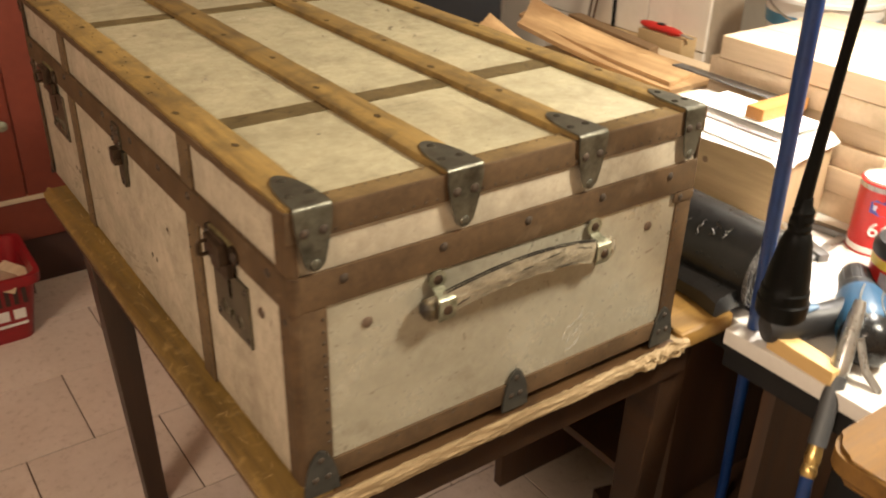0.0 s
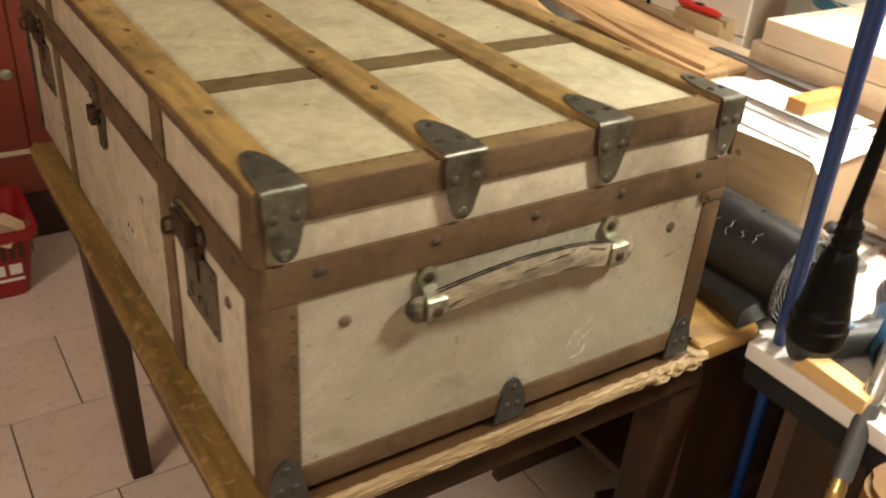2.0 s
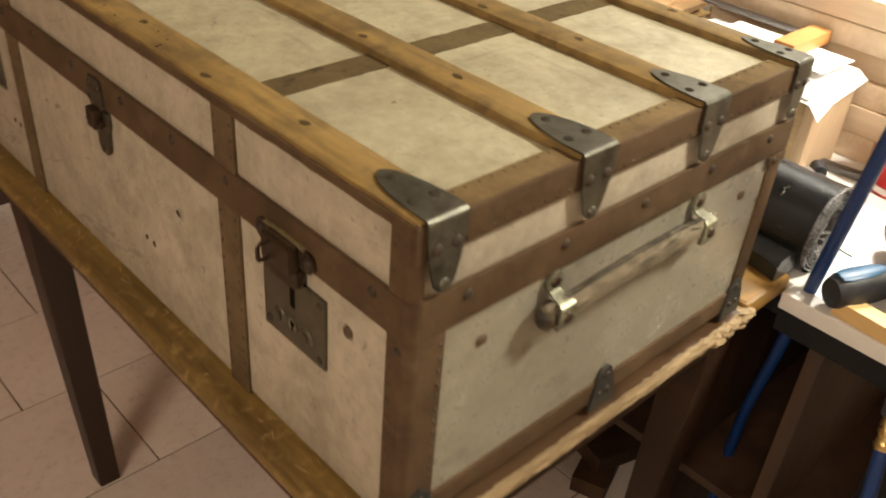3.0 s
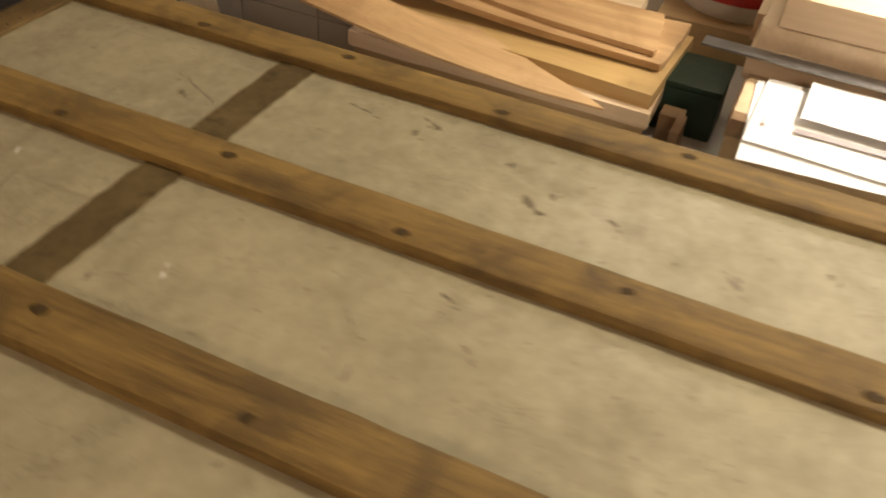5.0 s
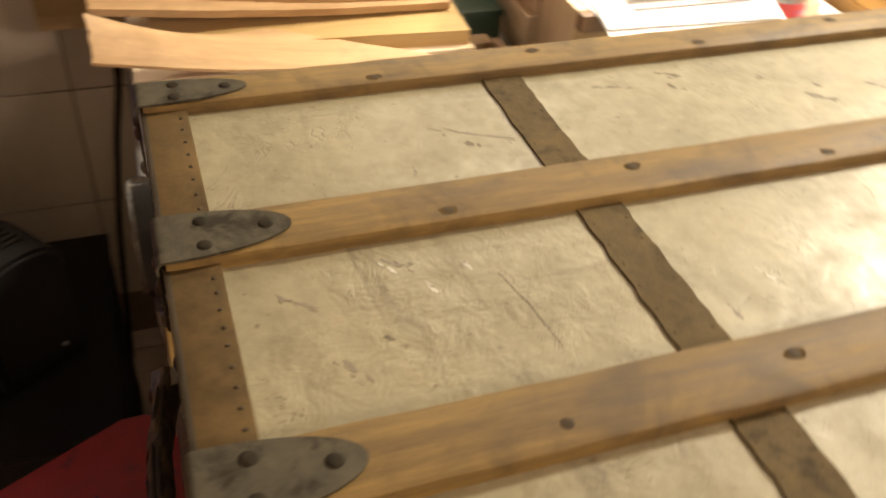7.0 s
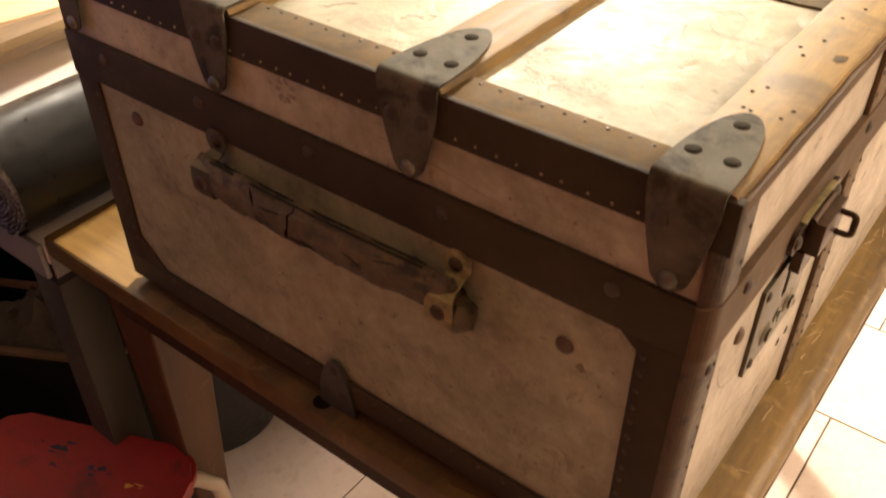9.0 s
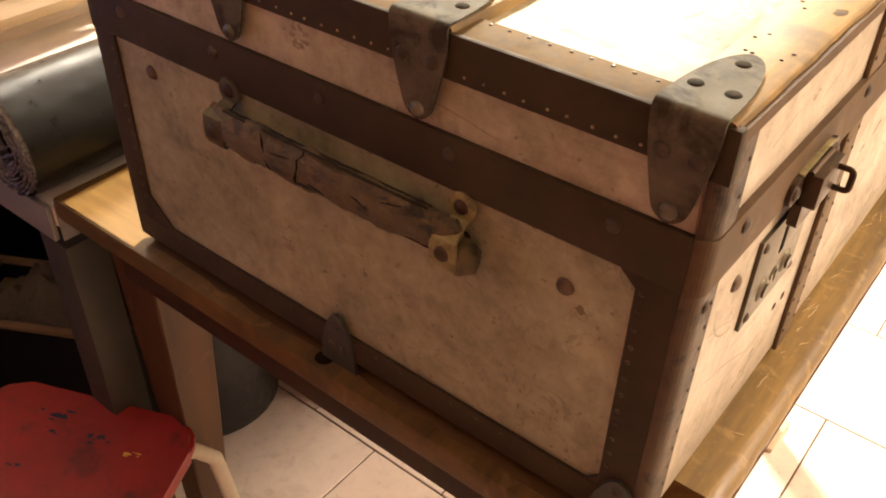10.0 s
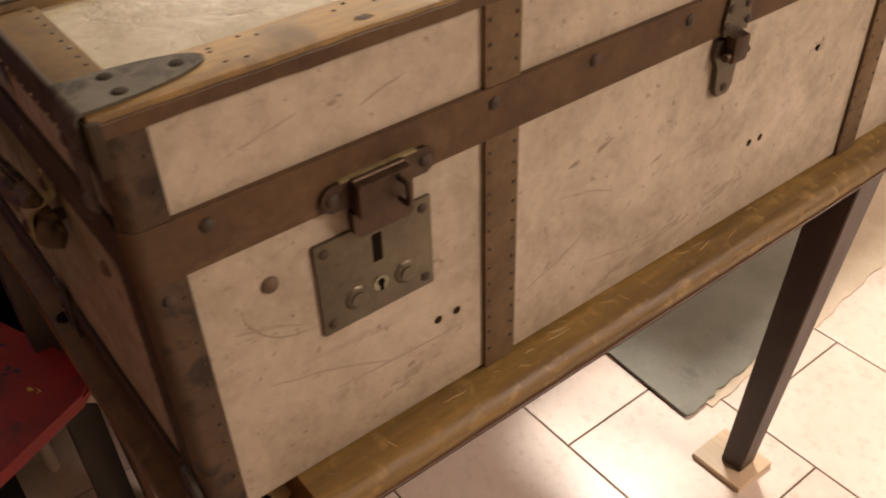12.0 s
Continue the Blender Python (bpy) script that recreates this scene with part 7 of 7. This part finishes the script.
# ---- red cupboard and basket ----
cup = thing("cupboard", (-0.23, 2.18, 0), "tall dark red painted cupboard with a cream trim line", "cupboard")
part("plinth", bm_box(-1.2, 0.745, 1.985, 2.38, 0.0, 0.150, bevel=0.002), M_PLINTH, cup, "dark plinth")
part("lower_board", bm_box(-1.2, 0.745, 1.972, 2.38, 0.1505, 0.274, bevel=0.003), M_REDCAB, cup, "dark red lower board")
part("trim_line", bm_box(-1.2, 0.745, 1.964, 2.38, 0.2745, 0.288, bevel=0.002), M_CREAMTRIM, cup, "cream trim line")
for x0, x1 in ((-1.2, -0.556), (-0.553, 0.095), (0.098, 0.745)):
    part("door", bm_box(x0, x1, 1.968, 2.38, 0.2885, 2.0, bevel=0.003), M_REDCAB, cup, "dark red painted door")
bm = bmesh.new()
lathe(bm, [(0.0, 0.0), (0.006, 0.0), (0.006, -0.012), (0.014, -0.018), (0.015, -0.026), (0.0, -0.030)], (0.066, 1.968, 0.514), "y", 18)
part("door_knob", bm, M_BRASS, cup, "small brass door knob")

basket = thing("shopping_basket", (-0.17, 1.79, 0), "red plastic shopping basket holding wood scraps, on the floor", "basket")
bx0, bx1, by0, by1, bh = -0.375, 0.035, 1.655, 1.925, 0.205
bm = bmesh.new()


def basket_ring(z, inset, grow=0.0):
    pts = []
    r = 0.03
    x0, x1, y0, y1 = bx0 + inset - grow, bx1 - inset + grow, by0 + inset - grow, by1 - inset + grow
    for cx, cy, a0 in ((x1 - r, y1 - r, 0), (x0 + r, y1 - r, 90), (x0 + r, y0 + r, 180), (x1 - r, y0 + r, 270)):
        for k in range(4):
            a = radians(a0 + 30 * k)
            pts.append((cx + r * math.cos(a), cy + r * math.sin(a), z))
    return [bm.verts.new(p) for p in pts]


seq = [basket_ring(0.0, 0.032), basket_ring(0.06, 0.024), basket_ring(bh - 0.03, 0.006), basket_ring(bh - 0.028, 0.0, 0.006), basket_ring(bh, 0.0, 0.008), basket_ring(bh, 0.005), basket_ring(bh - 0.03, 0.010), basket_ring(0.01, 0.036)]
for a, b in zip(seq, seq[1:]):
    for k in range(16):
        bm.faces.new((a[k], a[(k + 1) % 16], b[(k + 1) % 16], b[k]))
bm.faces.new(seq[0])
bm.faces.new(seq[-1])
shell = part("basket_shell", bm, M_REDPL, basket, "red plastic basket shell")
slot = mesh_of("slot", bm_box(-0.006, 0.006, -0.0015, 0.0015, -0.024, 0.024), M_PLINTH)
for k in range(16):
    piece("slot", slot, shell, Matrix.Translation((bx0 + 0.045 + 0.0215 * k, by0 + 0.0095, 0.145)) @ pose(0, 0, 0, 6))
for k in range(9):
    piece("slot", slot, shell, Matrix.Translation((bx1 - 0.0105, by0 + 0.045 + 0.0225 * k, 0.145)) @ pose(0, 0, 0, 0, -6, 90))
for k, (w, dx) in enumerate(((0.030, -0.062), (0.034, -0.105), (0.030, -0.148))):
    ob = hang(new("printed_shape", mesh_of("printed_shape", bm_box(-w / 2, w / 2, -0.001, 0.001, -0.016, 0.016), M_WHITE)), shell)
    ob.matrix_basis = Matrix.Translation((bx1 + dx, by0 + 0.0190, 0.088)) @ pose(0, 0, 0, 7)
ob = hang(new("printed_shape", mesh_of("printed_shape", bm_box(-0.06, 0.06, -0.001, 0.001, -0.004, 0.004), M_WHITE)), shell)
ob.matrix_basis = Matrix.Translation((bx1 - 0.105, by0 + 0.0225, 0.056)) @ pose(0, 0, 0, 7)
scrap = mesh_of("wood_scrap", bm_box(-0.075, 0.075, -0.045, 0.045, -0.012, 0.012, bevel=0.0015), M_PALE_X)
solo("scrap_heap", bm_box(bx0 + 0.045, bx1 - 0.045, by0 + 0.045, by1 - 0.045, 0.012, 0.12, bevel=0.01), M_CRATE, "heap of brown wood scraps filling a basket", "wood scraps")
for x, y, z, rx, ry, rz in ((-0.05, 1.76, 0.142, 8, -12, 35), (-0.16, 1.80, 0.140, -6, 10, -20), (-0.26, 1.77, 0.142, 5, 4, 60), (-0.10, 1.85, 0.139, 5, 6, 10), (-0.055, 1.73, 0.172, 20, 14, 80)):
    ob = new("wood_scrap", scrap)
    ob.matrix_basis = pose(x, y, z, rx, ry, rz)
    tagged(ob, "pale wood scrap lying in a red basket", "wood scrap", "scraps in the basket")

# ---- shelf, monitor and speakers in the corner ----
desk = thing("low_shelf", (1.15, 1.6, 0), "worn wooden shelf board on dark supports in the corner", "shelf")
bm = bmesh.new()
slab(bm, [(0.84, 1.383), (1.135, 1.374), (1.175, 1.420), (0.84, 1.430)], 0.025, lambda u, v, w: Vector((u, v, 0.575 + w)))
part("shelf_lip", bm, M_WORNLIP, desk, "pale front board", smooth=False)
for q in range(6):
    a = 0.842 + 0.077 * q
    part("shelf_board", bm_box(a, a + 0.073, 1.434, 1.86, 0.577 + 0.001 * (q % 2), 0.5985 + 0.001 * (q % 2), bevel=0.0015), M_CRATE_DARK, desk, "worn wooden board")
for x in (0.88, 1.12):
    part("support", bm_box(x - 0.03, x + 0.03, 1.42, 1.80, 0.0, 0.5748), M_LEG, desk, "dark support board")
ob = solo("wood_block", bm_box(-0.034, 0.034, 0.0, 0.15, 0.0, 0.045, bevel=0.002), M_PALE_Y, "small pale wooden block on the shelf edge", "wood block")
ob.matrix_basis = pose(1.176, 1.366, 0.6002, 0, 0, -46)
stand = thing("monitor_stand", (1.10, 1.55, 0.6), "dark box under the monitor on the shelf", "stand")
part("stand_box", bm_box(0.96, 1.10, 1.47, 1.66, 0.6002, 0.7678, bevel=0.003), M_LEG, stand)

monitor = thing("monitor", (1.05, 1.42, 0.768), "bulky charcoal monitor with a lit blue screen", "monitor")
MM = Matrix.Translation((0.995, 1.330, 0.768)) @ pose(0, 0, 0, 0, 0, -42)


def placed(bm):
    bmesh.ops.transform(bm, matrix=MM, verts=bm.verts)
    return bm


bm = bm_box(-0.235, 0.235, 0.0, 0.05, 0.0, 0.42, bevel=0.012)
front = part("bezel", placed(bm), M_MONITOR, monitor, "charcoal plastic bezel")
bm = bm_box(-0.155, 0.150, -0.004, 0.002, 0.122, 0.375, bevel=0.002)
screen = part("screen", placed(bm), M_SCREEN, front, "dark glossy screen")
bm = bm_box(-0.13, 0.118, -0.0052, -0.0042, 0.168, 0.35)
part("picture", placed(bm), M_GLOW, screen, "lit blue picture")
bm = bmesh.new()
vs = [bm.verts.new(p) for p in ((-0.20, 0.0502, 0.02), (0.20, 0.0502, 0.02), (0.20, 0.0502, 0.39), (-0.20, 0.0502, 0.39), (-0.12, 0.30, 0.02), (0.12, 0.30, 0.02), (0.12, 0.30, 0.25), (-0.12, 0.30, 0.25))]
for f in ((0, 1, 2, 3), (4, 5, 6, 7), (0, 1, 5, 4), (1, 2, 6, 5), (2, 3, 7, 6), (3, 0, 4, 7)):
    bm.faces.new([vs[k] for k in f])
part("back_shell", placed(bm), M_MONITOR, monitor, "charcoal plastic back")


dark_desk = thing("dark_cabinet", (0.84, 1.24, 0), "low black cabinet carrying two small loudspeakers", "cabinet")
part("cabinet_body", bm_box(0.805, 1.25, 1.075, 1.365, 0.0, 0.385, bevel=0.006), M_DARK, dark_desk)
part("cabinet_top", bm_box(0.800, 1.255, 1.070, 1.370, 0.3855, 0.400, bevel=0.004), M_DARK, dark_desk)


def loudspeaker():
    t = thing("loudspeaker", (0, 0, 0), "small black loudspeaker with a dark cloth front and a grey shell", "loudspeaker", "pair of loudspeakers")
    bm = bmesh.new()
    pts = []
    for k in range(13):
        a = math.pi * k / 12
        pts.append((0.066 * math.cos(a), 0.160 + 0.042 * math.sin(a) ** 0.7))
    pts = [(0.066, 0.0)] + pts + [(-0.066, 0.0)]
    slab(bm, pts, 0.095, lambda u, v, w: Vector((u, w - 0.0475, v)))
    shell = part("speaker_shell", bm, M_SPEAKER, t, "dark grey plastic shell")
    bm = bmesh.new()
    pts2 = [(u * 0.9, 0.008 + v * 0.93) for u, v in pts]
    slab(bm, pts2, 0.010, lambda u, v, w: Vector((u, -0.0478 - w, v)))
    part("cloth_front", bm, M_DARK, t, "black cloth front")
    bm = bmesh.new()
    sweep(bm, [(u * 0.95, -0.0582, 0.006 + v * 0.965) for u, v in pts[1:-1]], ring_outline(0.0015, 0.0015, 8), up=(0, 1, 0))
    part("front_trim", bm, M_SPEAKER, t, "grey trim round the front")
    for k in range(6):
        part("vent_rib", bm_box(-0.035, 0.035, -0.020 + 0.012 * k, -0.014 + 0.012 * k, 0.194, 0.2035, bevel=0.001), M_SPEAKER, shell)
    bm = bmesh.new()
    tube(bm, (0.03, -0.0575, 0.03), (0.03, -0.0600, 0.03), 0.004, seg=10)
    part("power_lamp", bm, M_SILVER, t, "tiny pale lamp cap")
    return t


sp = loudspeaker()
sp.matrix_basis = pose(0.995, 1.195, 0.400, 0, 0, -52)
copy_thing(sp, pose(0.895, 1.305, 0.400, 0, 0, -48))
cable("speaker_cable", [(1.04, 1.30, 0.401), (0.99, 1.27, 0.60), (1.03, 1.30, 0.70), (1.10, 1.33, 0.64), (1.18, 1.36, 0.50), (1.2, 1.38, 0.02)], 0.0035, M_BLACKRUB, "thin black speaker cable")
cable("hanging_cable", [(1.412, 1.030, 1.6), (1.410, 1.015, 1.1), (1.408, 1.005, 0.8), (1.406, 1.010, 0.62), (1.404, 1.036, 0.47), (1.400, 1.062, 0.28), (1.33, 1.085, 0.02)], 0.005, M_BLACKRUB, "black cable hanging down the tiled wall")

# ---- red chair ----
chair = thing("chair", (0.62, 1.17, 0), "red painted chair seat with dark paint blots on cream tube legs", "chair")
corner_a, corner_b, corner_c, corner_d = Vector((0.578, 0.918)), Vector((0.850, 1.030)), Vector((0.675, 1.372)), Vector((0.408, 1.262))
seat_pts = []
ring4 = (corner_a, corner_b, corner_c, corner_d)
for k in range(4):
    p0, p1, p2 = ring4[k - 1], ring4[k], ring4[(k + 1) % 4]
    ua, ub = (p0 - p1).normalized() * 0.045, (p2 - p1).normalized() * 0.045
    for q in range(6):
        u = q / 5
        seat_pts.append(p1 + ua * (1 - u) ** 2 + ub * u ** 2)
SZ = 0.402
bm = bmesh.new()
slab(bm, seat_pts, 0.020, lambda u, v, w: Vector((u, v, SZ - 0.020 + w)))
bmesh.ops.bevel(bm, geom=[e for e in bm.edges if abs(e.verts[0].co.z - e.verts[1].co.z) < 1e-4], offset=0.006, segments=2, affect="EDGES")
seat = part("seat", bm, M_REDCHAIR, chair, "red painted wooden seat")
for k, (x, y, a, b, t) in enumerate(((0.660, 1.012, 0.020, 0.012, 0.6), (0.672, 1.020, 0.012, 0.007, 0.2), (0.730, 1.025, 0.030, 0.012, 0.4), (0.715, 1.045, 0.012, 0.006, 0.4), (0.700, 1.10, 0.014, 0.006, 0.3))):
    mark("paint_blot", seat, (x, y, SZ), UP, (a, b), M_BLUEBLOT, "dark paint blot", 200 + k, t, 4)
mark("paint_blot", seat, (0.612, 1.007, SZ), UP, (0.018, 0.004), M_YELLOW, "small yellow paint scratch", 210, 0.4, 5)
for (tx, ty), (fx, fy) in (((0.588, 0.966), (0.560, 0.905)), ((0.795, 1.050), (0.855, 1.015)), ((0.655, 1.315), (0.690, 1.400)), ((0.465, 1.240), (0.415, 1.290))):
    bm = bmesh.new()
    sweep(bm, [(tx, ty, SZ - 0.0205), (tx + (fx - tx) * 0.45, ty + (fy - ty) * 0.45, SZ - 0.030), (tx + (fx - tx) * 0.75, ty + (fy - ty) * 0.75, SZ - 0.055), (tx + (fx - tx) * 0.92, ty + (fy - ty) * 0.92, SZ - 0.15), (fx, fy, 0.0)], ring_outline(0.010, 0.010, 12))
    part("leg", bm, M_CREAMTUBE, chair, "cream painted steel tube leg")

# ---- carpet under the table ----
mat_ob = thing("carpet_scrap", (0.6, -0.4, 0), "green grey carpet scrap with a frayed beige border on the floor", "carpet")
bm = bmesh.new()
pts = [(0.222, 0.068), (1.10, 0.030), (1.10, -0.70), (0.44, -0.72), (0.36, -0.50), (0.29, -0.36)]
for k in range(24):
    u = k / 24
    pts.append((0.240 + (0.222 - 0.240) * u + rng.uniform(-0.005, 0.005), -0.31 + (0.068 + 0.31) * u))
slab(bm, pts, 0.005, lambda u, v, w: Vector((u, v, 0.0045 + w)))
part("carpet_top", bm, M_GREENMAT, mat_ob, "green grey carpet surface", smooth=False)
bm = bmesh.new()
pts = [(0.60, 0.04), (0.60, -1.0), (0.42, -1.0)]
for k in range(40):
    u = k / 40
    pts.append((0.268 - 0.056 * min(1.0, u * 1.5) + rng.uniform(-0.005, 0.005), -1.0 + (0.035 + 1.0) * u + rng.uniform(-0.003, 0.003)))
slab(bm, pts, 0.0035, lambda u, v, w: Vector((u, v, 0.0005 + w)))
part("backing", bm, M_MATBACK, mat_ob, "frayed beige backing", smooth=False)

# ---- tiles, last ----
TP, TQ = 0.3035, 0.2965
tile_mesh = mesh_of("tile", bm_box(-TP / 2 + 0.0018, TP / 2 - 0.0018, -TQ / 2 + 0.0018, TQ / 2 - 0.0018, -0.012, 0.0, bevel=0.0012), M_TILE, smooth=False)
for r in range(-11, 5):
    y = 1.167 + TQ * (r + 0.5)
    off = 0.010 if r % 2 == 0 else 0.010 + TP / 2
    for c in range(-13, 7):
        x = off + TP * (c + 0.5)
        if -3.38 < x < 1.75 and -1.88 < y < 2.48:
            piece("tile", tile_mesh, floor, Matrix.Translation((x, y, 0.0)))
WP, WQ = 0.1875, 0.2350
wt = mesh_of("tile", bm_box(-0.008, 0.0, -WP / 2 + 0.0014, WP / 2 - 0.0014, -WQ / 2 + 0.0014, WQ / 2 - 0.0014, bevel=0.0012), M_WTILE, smooth=False)
for r in range(-2, 8):
    for c in range(-1, 7):
        y, z = 1.090 + WP * (c - 0.5), 0.585 + WQ * (r + 0.5)
        if 0.80 < y < 2.35 and 0.1 < z < 2.45:
            piece("tile", wt, wall_east, Matrix.Translation((1.4295, y, z)))
edge_tile = mesh_of("tile", bm_box(-0.008, 0.0, -0.0535, 0.0535, -WQ / 2 + 0.0014, WQ / 2 - 0.0014, bevel=0.0012), M_WTILE, smooth=False)
for r in range(-2, 8):
    piece("tile", edge_tile, wall_east, Matrix.Translation((1.4295, 0.7715, 0.585 + WQ * (r + 0.5))))
